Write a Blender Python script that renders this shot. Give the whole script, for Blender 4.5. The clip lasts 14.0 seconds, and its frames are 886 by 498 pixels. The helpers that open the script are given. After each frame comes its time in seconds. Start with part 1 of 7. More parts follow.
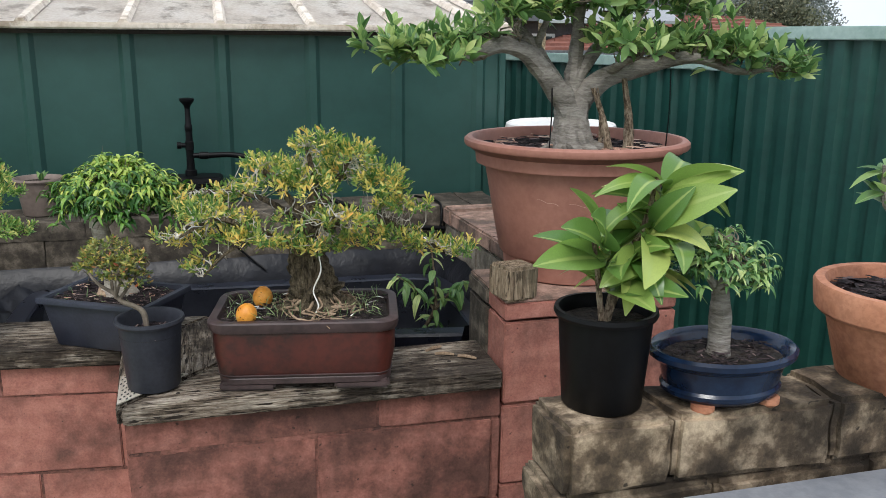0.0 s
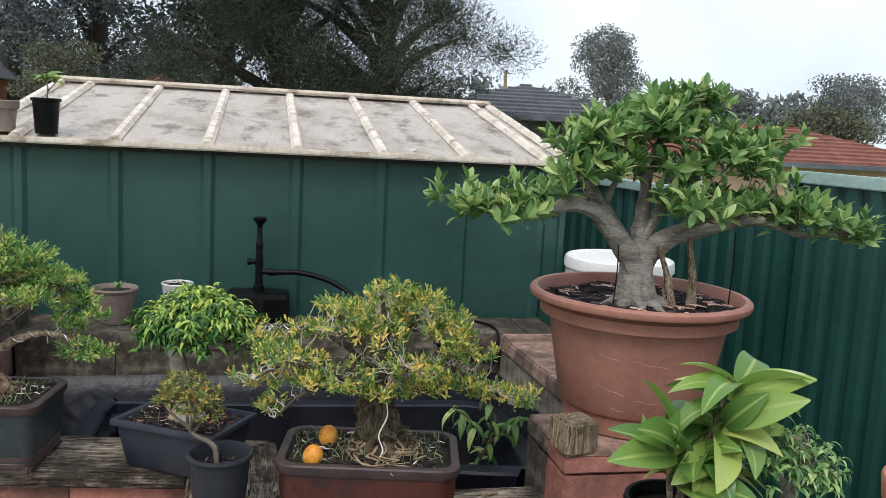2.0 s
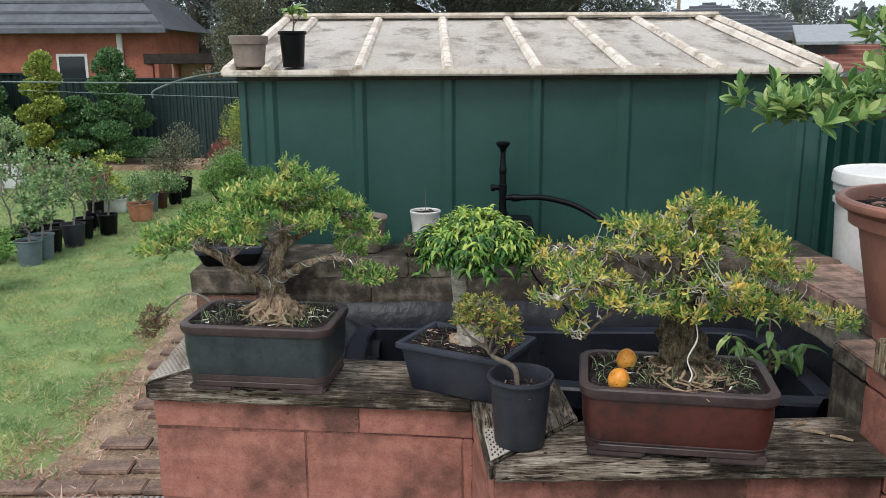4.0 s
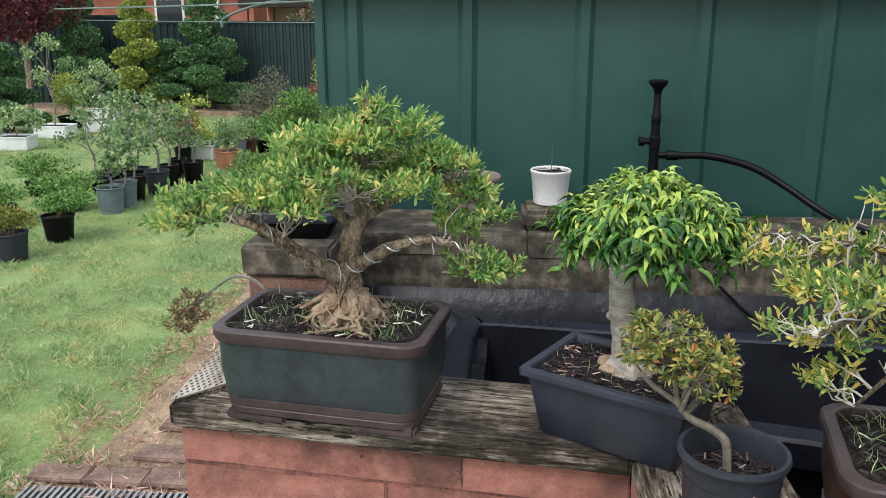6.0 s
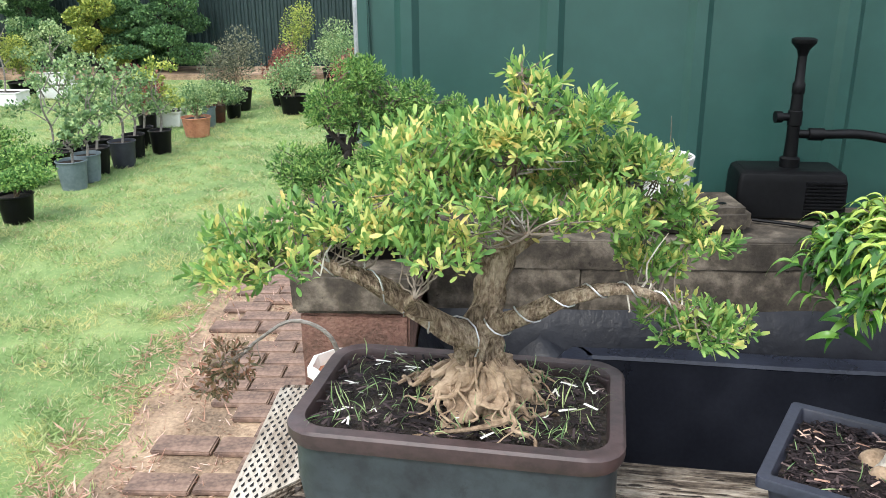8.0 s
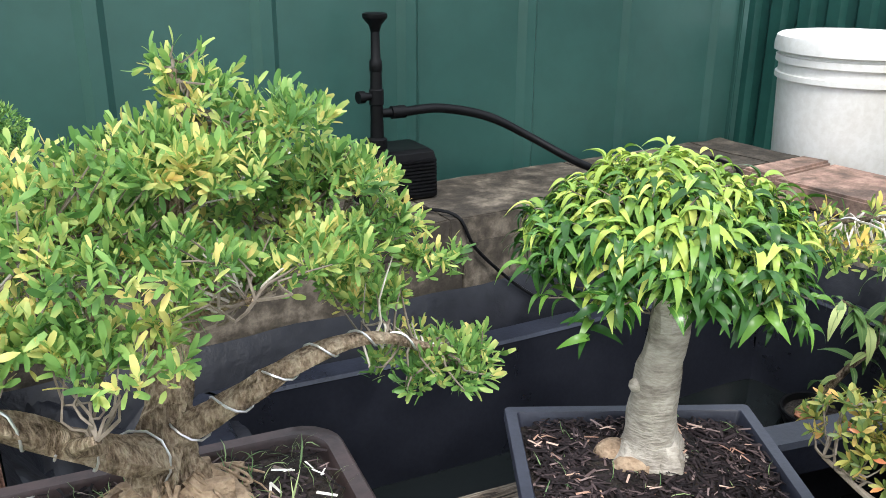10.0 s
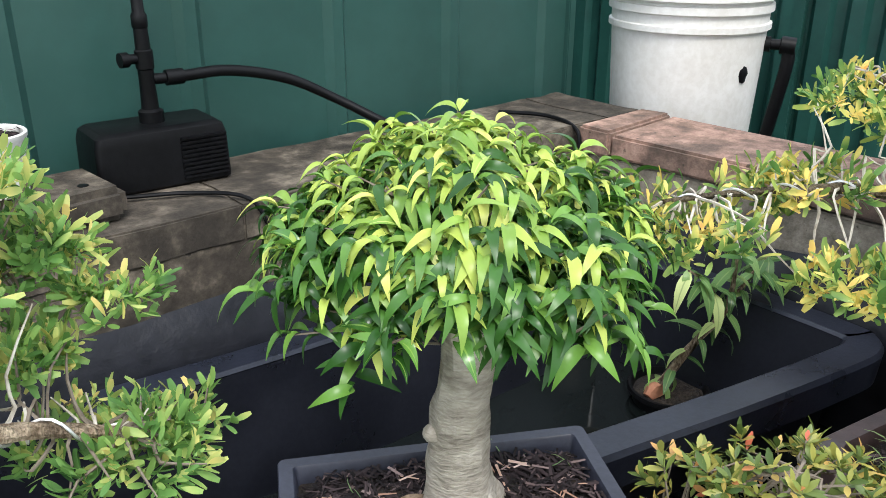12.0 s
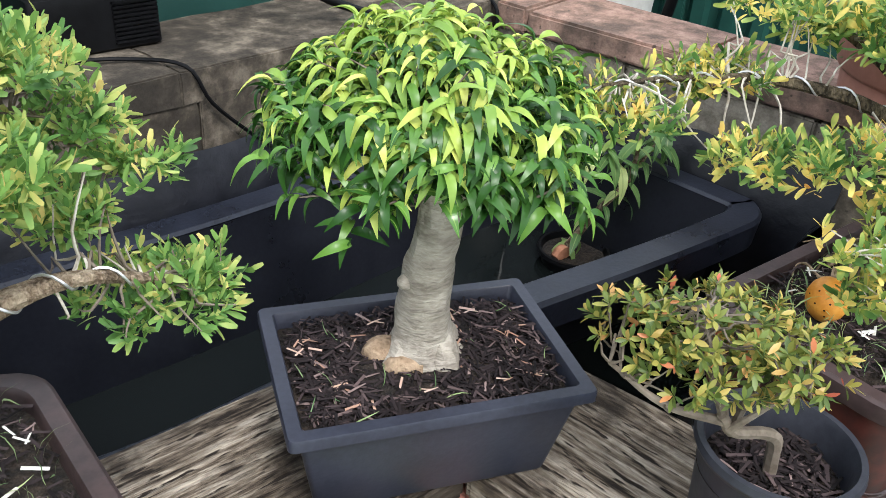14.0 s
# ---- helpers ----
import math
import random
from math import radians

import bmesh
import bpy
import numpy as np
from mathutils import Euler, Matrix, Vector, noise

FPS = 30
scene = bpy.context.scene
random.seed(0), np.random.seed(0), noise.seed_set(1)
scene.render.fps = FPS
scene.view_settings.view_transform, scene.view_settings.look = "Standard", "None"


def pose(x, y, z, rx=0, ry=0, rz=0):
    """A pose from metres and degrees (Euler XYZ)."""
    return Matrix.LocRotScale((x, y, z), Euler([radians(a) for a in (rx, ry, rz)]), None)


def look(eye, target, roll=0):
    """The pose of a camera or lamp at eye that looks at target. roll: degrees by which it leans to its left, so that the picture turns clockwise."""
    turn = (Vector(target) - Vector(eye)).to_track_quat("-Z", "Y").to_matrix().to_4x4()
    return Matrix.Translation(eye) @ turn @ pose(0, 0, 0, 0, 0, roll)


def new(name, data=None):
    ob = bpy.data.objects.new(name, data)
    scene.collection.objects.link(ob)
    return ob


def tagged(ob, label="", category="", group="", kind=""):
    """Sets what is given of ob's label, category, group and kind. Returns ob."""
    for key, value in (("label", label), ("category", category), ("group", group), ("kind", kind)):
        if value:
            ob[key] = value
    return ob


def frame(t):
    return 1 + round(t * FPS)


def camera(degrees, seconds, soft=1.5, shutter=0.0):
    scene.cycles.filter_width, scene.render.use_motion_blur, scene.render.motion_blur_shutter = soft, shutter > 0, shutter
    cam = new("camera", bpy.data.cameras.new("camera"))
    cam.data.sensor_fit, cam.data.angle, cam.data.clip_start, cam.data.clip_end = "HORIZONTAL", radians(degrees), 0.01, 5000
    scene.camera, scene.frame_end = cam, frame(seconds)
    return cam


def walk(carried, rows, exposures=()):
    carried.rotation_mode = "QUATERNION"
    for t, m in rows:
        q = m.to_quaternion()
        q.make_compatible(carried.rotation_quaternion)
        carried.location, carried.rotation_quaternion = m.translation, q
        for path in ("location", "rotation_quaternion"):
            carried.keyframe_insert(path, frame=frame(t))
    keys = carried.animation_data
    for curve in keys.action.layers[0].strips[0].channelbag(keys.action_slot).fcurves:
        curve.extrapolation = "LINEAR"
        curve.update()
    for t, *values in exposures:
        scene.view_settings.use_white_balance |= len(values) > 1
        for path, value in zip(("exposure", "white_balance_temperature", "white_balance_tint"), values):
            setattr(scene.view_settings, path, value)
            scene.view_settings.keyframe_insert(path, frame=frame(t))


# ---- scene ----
cam = camera(55.0, 14.0, 0.7)
PATH = [
    (0, (-0.14, 0.164, 1.723), (0.365, 2.038, 1.24), 0.5),
    (0.5, (-0.223, 0.249, 1.786), (0.205, 2.148, 1.325), 1.8),
    (1, (-0.242, 0.235, 1.826), (0.192, 2.139, 1.394), 3.5),
    (1.5, (-0.227, 0.19, 1.856), (0.207, 2.11, 1.505), 3.3),
    (2, (-0.206, 0.146, 1.869), (0.205, 2.082, 1.582), 3.1),
    (2.5, (-0.231, 0.12, 1.847), (0.077, 2.071, 1.533), 2.9),
    (3, (-0.318, 0.158, 1.829), (-0.124, 2.112, 1.45), 1.4),
    (3.5, (-0.415, 0.201, 1.819), (-0.303, 2.154, 1.401), 0.0),
    (3.7, (-0.441, 0.219, 1.815), (-0.367, 2.171, 1.386), -0.3),
    (5.8, (-0.531, 0.844, 1.703), (-0.686, 2.766, 1.174), 0.8),
    (6, (-0.556, 0.919, 1.7), (-0.741, 2.833, 1.151), -0.1),
    (6.5, (-0.629, 1.048, 1.675), (-0.812, 2.947, 1.077), -0.0),
    (7, (-0.734, 1.192, 1.683), (-0.915, 3.086, 1.067), 0.4),
    (7.2, (-0.756, 1.238, 1.675), (-0.933, 3.129, 1.048), 0.1),
    (9.5, (-0.987, 1.603, 1.661), (-0.399, 3.4, 1.009), -0.0),
    (10, (-0.973, 1.666, 1.641), (0.007, 3.274, 0.967), 0.3),
    (10.5, (-0.935, 1.711, 1.617), (0.258, 3.158, 0.92), 1.2),
    (11, (-0.865, 1.752, 1.608), (0.377, 3.147, 0.892), 1.0),
    (11.5, (-0.812, 1.78, 1.597), (0.424, 3.175, 0.87), 0.5),
    (12, (-0.763, 1.798, 1.599), (0.452, 3.194, 0.839), 0.2),
    (12.5, (-0.725, 1.794, 1.613), (0.438, 3.146, 0.708), 0.1),
    (13, (-0.725, 1.786, 1.639), (0.384, 3.105, 0.624), -0.0),
    (13.5, (-0.765, 1.772, 1.643), (0.44, 2.99, 0.612), 1.6),
    (14, (-0.875, 1.78, 1.641), (0.435, 2.889, 0.615), 4.6),
]
EXPOSURES = [(0.0, 0.42), (0.5, 0.48), (1.0, 0.48), (1.5, 0.42), (3.0, 0.14), (3.5, 0.22), (6.0, 0.62), (7.0, 1.0), (9.5, 1.26), (11.0, 1.14), (14.0, 1.14)]
walk(cam, [(t, look(eye, target, roll)) for t, eye, target, roll in PATH], EXPOSURES)

# ---- world and light: bright overcast ----
world = bpy.data.worlds.new("overcast")
scene.world = world
world.use_nodes = True
wn, wl = world.node_tree.nodes, world.node_tree.links
sky = wn.new("ShaderNodeTexSky")
sky.sky_type, sky.sun_disc = "NISHITA", False
sky.sun_elevation, sky.sun_rotation = radians(58), radians(215)
sky.air_density, sky.dust_density = 1.0, 4.0
cloud_noise = wn.new("ShaderNodeTexNoise")
cloud_noise.inputs["Scale"].default_value = 2.2
cloud_noise.inputs["Detail"].default_value = 6
cloud_ramp = wn.new("ShaderNodeValToRGB")
cloud_ramp.color_ramp.elements[0].position, cloud_ramp.color_ramp.elements[0].color = 0.35, (8.8, 10.2, 12.2, 1)
cloud_ramp.color_ramp.elements[1].position, cloud_ramp.color_ramp.elements[1].color = 0.62, (13.4, 14.2, 15.4, 1)
cloud_mix = wn.new("ShaderNodeMixRGB")
cloud_mix.inputs[0].default_value = 0.86
wl.new(wn.new("ShaderNodeTexCoord").outputs["Generated"], cloud_noise.inputs["Vector"])
wl.new(cloud_noise.outputs["Fac"], cloud_ramp.inputs["Fac"])
wl.new(sky.outputs["Color"], cloud_mix.inputs[1])
wl.new(cloud_ramp.outputs["Color"], cloud_mix.inputs[2])
wl.new(cloud_mix.outputs["Color"], wn["Background"].inputs["Color"])
wn["Background"].inputs["Strength"].default_value = 0.076

sun = new("sun", bpy.data.lights.new("sun", "SUN"))
sun.data.energy, sun.data.angle, sun.data.color = 1.5, radians(20), (1.0, 0.98, 0.95)
sun.matrix_world = look((-3, -4, 9), (0, 2, 0))


# ---- materials ----
def material(name, rough=0.6, metal=0.0, spec=0.5):
    m = bpy.data.materials.new(name)
    m.use_nodes = True
    b = m.node_tree.nodes["Principled BSDF"]
    b.inputs["Roughness"].default_value = rough
    b.inputs["Metallic"].default_value = metal
    b.inputs["Specular IOR Level"].default_value = spec
    return m, m.node_tree.nodes, m.node_tree.links, b


def coords(n, l, scale=(1, 1, 1), kind="Object"):
    t, mp = n.new("ShaderNodeTexCoord"), n.new("ShaderNodeMapping")
    mp.inputs["Scale"].default_value = scale
    l.new(t.outputs[kind], mp.inputs["Vector"])
    return mp.outputs["Vector"]


def noise_fac(n, l, vec, scale, detail=5, rough=0.6):
    t = n.new("ShaderNodeTexNoise")
    t.inputs["Scale"].default_value, t.inputs["Detail"].default_value, t.inputs["Roughness"].default_value = scale, detail, rough
    l.new(vec, t.inputs["Vector"])
    return t.outputs["Fac"]


def ramp(n, l, fac, stops):
    r = n.new("ShaderNodeValToRGB")
    e = r.color_ramp.elements
    while len(e) < len(stops):
        e.new(0.5)
    for k, (p, c) in zip(e, stops):
        k.position, k.color = p, (*c, 1)
    l.new(fac, r.inputs["Fac"])
    return r.outputs["Color"]


def mix(n, l, fac, a, b, mode="MIX"):
    m = n.new("ShaderNodeMixRGB")
    m.blend_type = mode
    for sock, v in zip(m.inputs, (fac, a, b)):
        if isinstance(v, (int, float)):
            sock.default_value = v
        elif isinstance(v, tuple):
            sock.default_value = (*v, 1)
        else:
            l.new(v, sock)
    return m.outputs["Color"]


def bump(n, l, b, fac, strength=0.3, distance=0.004):
    k = n.new("ShaderNodeBump")
    k.inputs["Strength"].default_value, k.inputs["Distance"].default_value = strength, distance
    l.new(fac, k.inputs["Height"])
    l.new(k.outputs["Normal"], b.inputs["Normal"])


def surface(name, base, dark, light, scale=8.0, fine=90.0, rough=0.7, metal=0.0, bumpy=0.25, depth=0.003, stretch=(1, 1, 1), spot=None, spec=0.5):
    """A material whose colour wanders between three tones at a coarse and a fine scale, with a relief."""
    m, n, l, b = material(name, rough, metal, spec)
    v = coords(n, l, stretch)
    coarse, tiny = noise_fac(n, l, v, scale), noise_fac(n, l, v, fine, 4)
    c = ramp(n, l, coarse, [(0.38, dark), (0.5, base), (0.63, light)])
    c = mix(n, l, 0.35, c, ramp(n, l, tiny, [(0.4, dark), (0.6, light)]))
    if spot:
        colour, where, size = spot
        f = ramp(n, l, noise_fac(n, l, v, size, 7, 0.7), [(where, (0, 0, 0)), (where + 0.12, (1, 1, 1))])
        c = mix(n, l, f, c, colour)
    l.new(c, b.inputs["Base Color"])
    r = n.new("ShaderNodeMapRange")
    r.inputs["To Min"].default_value, r.inputs["To Max"].default_value = max(0.05, rough - 0.12), min(1, rough + 0.12)
    l.new(coarse, r.inputs["Value"])
    l.new(r.outputs["Result"], b.inputs["Roughness"])
    bump(n, l, b, tiny, bumpy, depth)
    return m


def foliage(name, stops, rough=0.42, glow=0.35, rib=None, each="island", spec=0.4, patch=None, shoots=0.0):
    """Leaves: colour by the single leaf, paler along the midrib where rib is given, light passing through."""
    m, n, l, b = material(name, rough, 0, spec)
    if each == "island":
        rnd = n.new("ShaderNodeNewGeometry").outputs["Random Per Island"]
    else:
        rnd = n.new("ShaderNodeObjectInfo").outputs["Random"]
    if shoots:
        spread = n.new("ShaderNodeMapRange")
        spread.inputs["From Min"].default_value, spread.inputs["From Max"].default_value = 0.3, 0.7
        l.new(noise_fac(n, l, coords(n, l), 24, 2), spread.inputs["Value"])
        rnd = mix(n, l, shoots, rnd, spread.outputs["Result"])
    c = ramp(n, l, rnd, [(p, (q[0] * 1.08, q[1], q[2] * 1.25 + 0.1 * q[1])) for p, q in stops])
    c = mix(n, l, 0.3, c, ramp(n, l, noise_fac(n, l, coords(n, l), 60, 3), [(0.3, (0.36, 0.36, 0.36)), (0.7, (0.66, 0.66, 0.62))]), "OVERLAY")
    if patch:
        f = ramp(n, l, noise_fac(n, l, coords(n, l), patch[1], 7, 0.7), [(patch[2], (0, 0, 0)), (patch[2] + 0.13, (0.85, 0.85, 0.85))])
        c = mix(n, l, f, c, patch[0])
    if rib:
        s = n.new("ShaderNodeSeparateXYZ")
        l.new(n.new("ShaderNodeUVMap").outputs["UV"], s.inputs[0])
        w = n.new("ShaderNodeMath")
        w.operation, w.inputs[1].default_value = "SUBTRACT", 0.5
        l.new(s.outputs[0], w.inputs[0])
        a = n.new("ShaderNodeMath")
        a.operation = "ABSOLUTE"
        l.new(w.outputs[0], a.inputs[0])
        c = mix(n, l, ramp(n, l, a.outputs[0], [(0.03, (0.75, 0.75, 0.75)), (0.08, (0, 0, 0))]), c, rib)
    l.new(c, b.inputs["Base Color"])
    t = n.new("ShaderNodeBsdfTranslucent")
    l.new(c, t.inputs["Color"])
    x = n.new("ShaderNodeMixShader")
    x.inputs[0].default_value = glow
    l.new(b.outputs[0], x.inputs[1])
    l.new(t.outputs[0], x.inputs[2])
    l.new(x.outputs[0], n["Material Output"].inputs["Surface"])
    return m


GREEN_SHED = surface("green_painted_steel", (0.021, 0.068, 0.058), (0.0175, 0.058, 0.05), (0.0255, 0.079, 0.068), 1.6, 14, 0.38, bumpy=0.05, depth=0.002, spot=((0.03, 0.075, 0.062), 0.7, 30))
GREEN_FENCE = surface("green_fence_steel", (0.012, 0.06, 0.05), (0.009, 0.045, 0.038), (0.016, 0.075, 0.06), 1.2, 20, 0.4, bumpy=0.05, depth=0.002)
DARK_FENCE = surface("dark_fence_steel", (0.009, 0.025, 0.025), (0.006, 0.018, 0.018), (0.014, 0.034, 0.034), 1.2, 20, 0.5, bumpy=0.05, depth=0.002)
FENCE_CAP = surface("grey_green_rail", (0.3, 0.42, 0.38), (0.22, 0.33, 0.3), (0.4, 0.52, 0.48), 3, 30, 0.4)
ROOF = surface("weathered_cream_roof", (0.83, 0.76, 0.68), (0.64, 0.56, 0.48), (0.88, 0.83, 0.77), 4.5, 70, 0.85, bumpy=0.3, depth=0.002, stretch=(1.3, 0.7, 1), spot=((0.4, 0.34, 0.28), 0.52, 5.0))
ROOF_RIB = surface("cream_roof_rib", (0.68, 0.6, 0.51), (0.48, 0.4, 0.32), (0.75, 0.68, 0.6), 7, 60, 0.8, bumpy=0.2, spot=((0.3, 0.24, 0.18), 0.53, 9))
PAINT_JOINT = surface("terracotta_mortar", (0.16, 0.066, 0.048), (0.06, 0.027, 0.02), (0.3, 0.125, 0.095), 9, 90, 0.9, bumpy=0.6, depth=0.005)
REDBLOCK = surface("rough_red_block", (0.2, 0.1, 0.075), (0.1, 0.055, 0.04), (0.28, 0.16, 0.12), 12, 140, 0.9, bumpy=0.8, depth=0.006)
def timber(name, pale, mid, slit, stain):
    """Weathered plank: bleached grain along x, dark slits, large damp stains."""
    m, n, l, b = material(name, 0.9, 0, 0.25)
    grain = noise_fac(n, l, coords(n, l, (9, 110, 110)), 1.0, 6, 0.7)
    slits = noise_fac(n, l, coords(n, l, (28, 170, 170)), 1.0, 3, 0.5)
    fine = noise_fac(n, l, coords(n, l, (40, 500, 500)), 1.0, 2)
    damp = noise_fac(n, l, coords(n, l), 4.5, 6, 0.7)
    c = ramp(n, l, grain, [(0.36, slit), (0.47, mid), (0.6, pale)])
    c = mix(n, l, ramp(n, l, slits, [(0.36, (1, 1, 1)), (0.43, (0, 0, 0))]), c, slit)
    c = mix(n, l, 0.3, c, ramp(n, l, fine, [(0.35, (0.25, 0.25, 0.25)), (0.65, (0.75, 0.75, 0.75))]), "OVERLAY")
    c = mix(n, l, ramp(n, l, damp, [(0.45, (0, 0, 0)), (0.6, (0.86, 0.86, 0.86))]), c, stain)
    l.new(c, b.inputs["Base Color"])
    h = n.new("ShaderNodeMath")
    h.operation = "MINIMUM"
    l.new(grain, h.inputs[0])
    l.new(slits, h.inputs[1])
    bump(n, l, b, h.outputs[0], 1.0, 0.012)
    return m


def painted(name, base, dark, light, stain, scale=4.0, gather=0.49):
    """Rough painted masonry: sandy grain, pits, smoky mould that gathers in large clouds."""
    m, n, l, b = material(name, 0.85, 0, 0.3)
    v = coords(n, l)
    cloud, mid, grit = noise_fac(n, l, v, scale, 6, 0.65), noise_fac(n, l, v, 22, 5, 0.6), noise_fac(n, l, v, 190, 4, 0.7)
    c = ramp(n, l, mid, [(0.36, dark), (0.5, base), (0.66, light)])
    c = mix(n, l, ramp(n, l, cloud, [(gather, (0, 0, 0)), (gather + 0.16, (0.75, 0.75, 0.75))]), c, stain)
    pit = noise_fac(n, l, v, 75, 2, 0.4)
    c = mix(n, l, ramp(n, l, pit, [(0.24, (0.8, 0.8, 0.8)), (0.3, (0, 0, 0))]), c, stain)
    c = mix(n, l, 0.35, c, ramp(n, l, grit, [(0.35, (0.3, 0.3, 0.3)), (0.65, (0.72, 0.72, 0.72))]), "OVERLAY")
    l.new(c, b.inputs["Base Color"])
    a = n.new("ShaderNodeMath")
    a.operation, a.inputs[1].default_value = "MULTIPLY_ADD", 0.35
    l.new(grit, a.inputs[0])
    l.new(mid, a.inputs[2])
    bump(n, l, b, a.outputs[0], 0.7, 0.005)
    return m


STUB_WOOD = timber("weathered_brown_timber", (0.42, 0.33, 0.23), (0.26, 0.19, 0.125), (0.07, 0.05, 0.033), (0.12, 0.1, 0.065))
TIMBER = timber("weathered_grey_timber", (0.43, 0.37, 0.3), (0.2, 0.155, 0.115), (0.022, 0.016, 0.012), (0.022, 0.016, 0.012))
PAINT = painted("terracotta_wall_paint", (0.34, 0.14, 0.107), (0.285, 0.113, 0.087), (0.4, 0.175, 0.137), (0.06, 0.037, 0.031), 3.2, 0.462)
# Damp stains, plus a darker base with the shade under the plank put in.
PAINT_DAMP_SHADED = painted("damp_shaded_terracotta_paint", (0.29, 0.118, 0.09), (0.2, 0.08, 0.062), (0.36, 0.155, 0.12), (0.035, 0.022, 0.018), 3.6, 0.41)
STONE = painted("mossy_sandstone", (0.15, 0.108, 0.07), (0.055, 0.04, 0.027), (0.5, 0.39, 0.27), (0.007, 0.006, 0.005), 4.2, 0.4)
CONCRETE = painted("damp_old_concrete", (0.082, 0.068, 0.052), (0.04, 0.033, 0.026), (0.2, 0.168, 0.13), (0.026, 0.022, 0.018), 3.2, 0.46)
LEDGE_PAINT = painted("worn_pink_concrete", (0.32, 0.2, 0.155), (0.17, 0.115, 0.09), (0.46, 0.3, 0.235), (0.06, 0.048, 0.039), 5.0, 0.49)
CONCRETE_DRY = painted("dry_old_concrete", (0.21, 0.182, 0.145), (0.12, 0.104, 0.083), (0.32, 0.285, 0.235), (0.045, 0.04, 0.032), 4.0, 0.49)
BOUNCE_PAVING = painted("bounce_grey_paving", (0.3, 0.275, 0.245), (0.2, 0.18, 0.16), (0.38, 0.355, 0.32), (0.12, 0.105, 0.09), 2.0, 0.52)
MESHED = surface("bleached_timber", (0.42, 0.37, 0.3), (0.2, 0.16, 0.12), (0.55, 0.5, 0.43), 14, 90, 0.9, bumpy=0.6, stretch=(2, 0.3, 2))
PLASTIC = surface("black_plastic", (0.0035, 0.0036, 0.0042), (0.0025, 0.0025, 0.003), (0.006, 0.0062, 0.0072), 9, 80, 0.42, bumpy=0.1, spec=0.16)
TRAY = surface("slate_blue_plastic_tray", (0.027, 0.03, 0.047), (0.019, 0.021, 0.034), (0.036, 0.04, 0.06), 12, 160, 0.42, bumpy=0.08, spec=0.4)
GREY_POT = surface("charcoal_nursery_plastic", (0.027, 0.029, 0.039), (0.019, 0.021, 0.029), (0.037, 0.04, 0.052), 10, 120, 0.5, bumpy=0.1, spec=0.32)
LINER = surface("black_pond_liner", (0.009, 0.0098, 0.0135), (0.006, 0.0066, 0.0095), (0.016, 0.0175, 0.023), 5, 26, 0.36, bumpy=0.4, depth=0.008, spec=0.24)
# One wet plastic: sky reflection put into the rim colour, shade into the basin.
TUB_RIM = surface("wet_skylit_tub_rim", (0.015, 0.0175, 0.027), (0.0095, 0.0115, 0.018), (0.023, 0.027, 0.04), 7, 120, 0.3, bumpy=0.1, spot=((0.005, 0.006, 0.008), 0.6, 60), spec=0.25)
TUB = surface("wet_shaded_tub_plastic", (0.009, 0.01, 0.0145), (0.006, 0.0068, 0.01), (0.014, 0.0155, 0.022), 7, 120, 0.3, spec=0.4, bumpy=0.08, spot=((0.012, 0.013, 0.017), 0.63, 45))
TERRA = surface("terracotta_plastic_pot", (0.33, 0.145, 0.105), (0.27, 0.115, 0.085), (0.38, 0.175, 0.13), 6, 60, 0.58, bumpy=0.08, spot=((0.46, 0.27, 0.2), 0.69, 14))
SCRATCH = surface("pale_pink_scratch", (0.5, 0.3, 0.23), (0.42, 0.24, 0.18), (0.56, 0.35, 0.28), 20, 90, 0.7)
TERRA_DARK = surface("dark_terracotta_band", (0.17, 0.07, 0.05), (0.11, 0.045, 0.032), (0.24, 0.1, 0.07), 8, 60, 0.55, bumpy=0.1)
CLAY = surface("fired_clay", (0.42, 0.17, 0.09), (0.26, 0.1, 0.055), (0.52, 0.24, 0.14), 9, 90, 0.75, bumpy=0.2, spot=((0.16, 0.06, 0.035), 0.6, 16))
SLATE_GLAZE = surface("slate_glaze", (0.027, 0.037, 0.042), (0.014, 0.018, 0.022), (0.038, 0.05, 0.056), 9, 60, 0.45, bumpy=0.2, spot=((0.008, 0.01, 0.012), 0.62, 14))
BROWN_CLAY = surface("unglazed_brown_clay", (0.052, 0.031, 0.031), (0.03, 0.019, 0.019), (0.075, 0.047, 0.046), 9, 80, 0.5, bumpy=0.15)
RED_CLAY = surface("dark_red_clay", (0.068, 0.016, 0.012), (0.02, 0.01, 0.009), (0.095, 0.021, 0.015), 5, 60, 0.42, bumpy=0.1)
BLUE_GLAZE = surface("dark_blue_glaze", (0.006, 0.016, 0.042), (0.004, 0.009, 0.024), (0.012, 0.028, 0.064), 9, 50, 0.2, bumpy=0.06, spec=0.4)
WHITE_PLASTIC = surface("white_plastic", (0.72, 0.71, 0.68), (0.62, 0.6, 0.56), (0.78, 0.77, 0.75), 4, 60, 0.42, bumpy=0.04, spot=((0.45, 0.38, 0.28), 0.7, 9))
TAUPE_POT = surface("taupe_plastic", (0.22, 0.17, 0.145), (0.17, 0.13, 0.11), (0.27, 0.21, 0.18), 8, 60, 0.55)
SOIL = surface("dark_potting_soil", (0.022, 0.015, 0.011), (0.008, 0.006, 0.005), (0.05, 0.035, 0.026), 40, 160, 0.95, bumpy=1.0, depth=0.01)
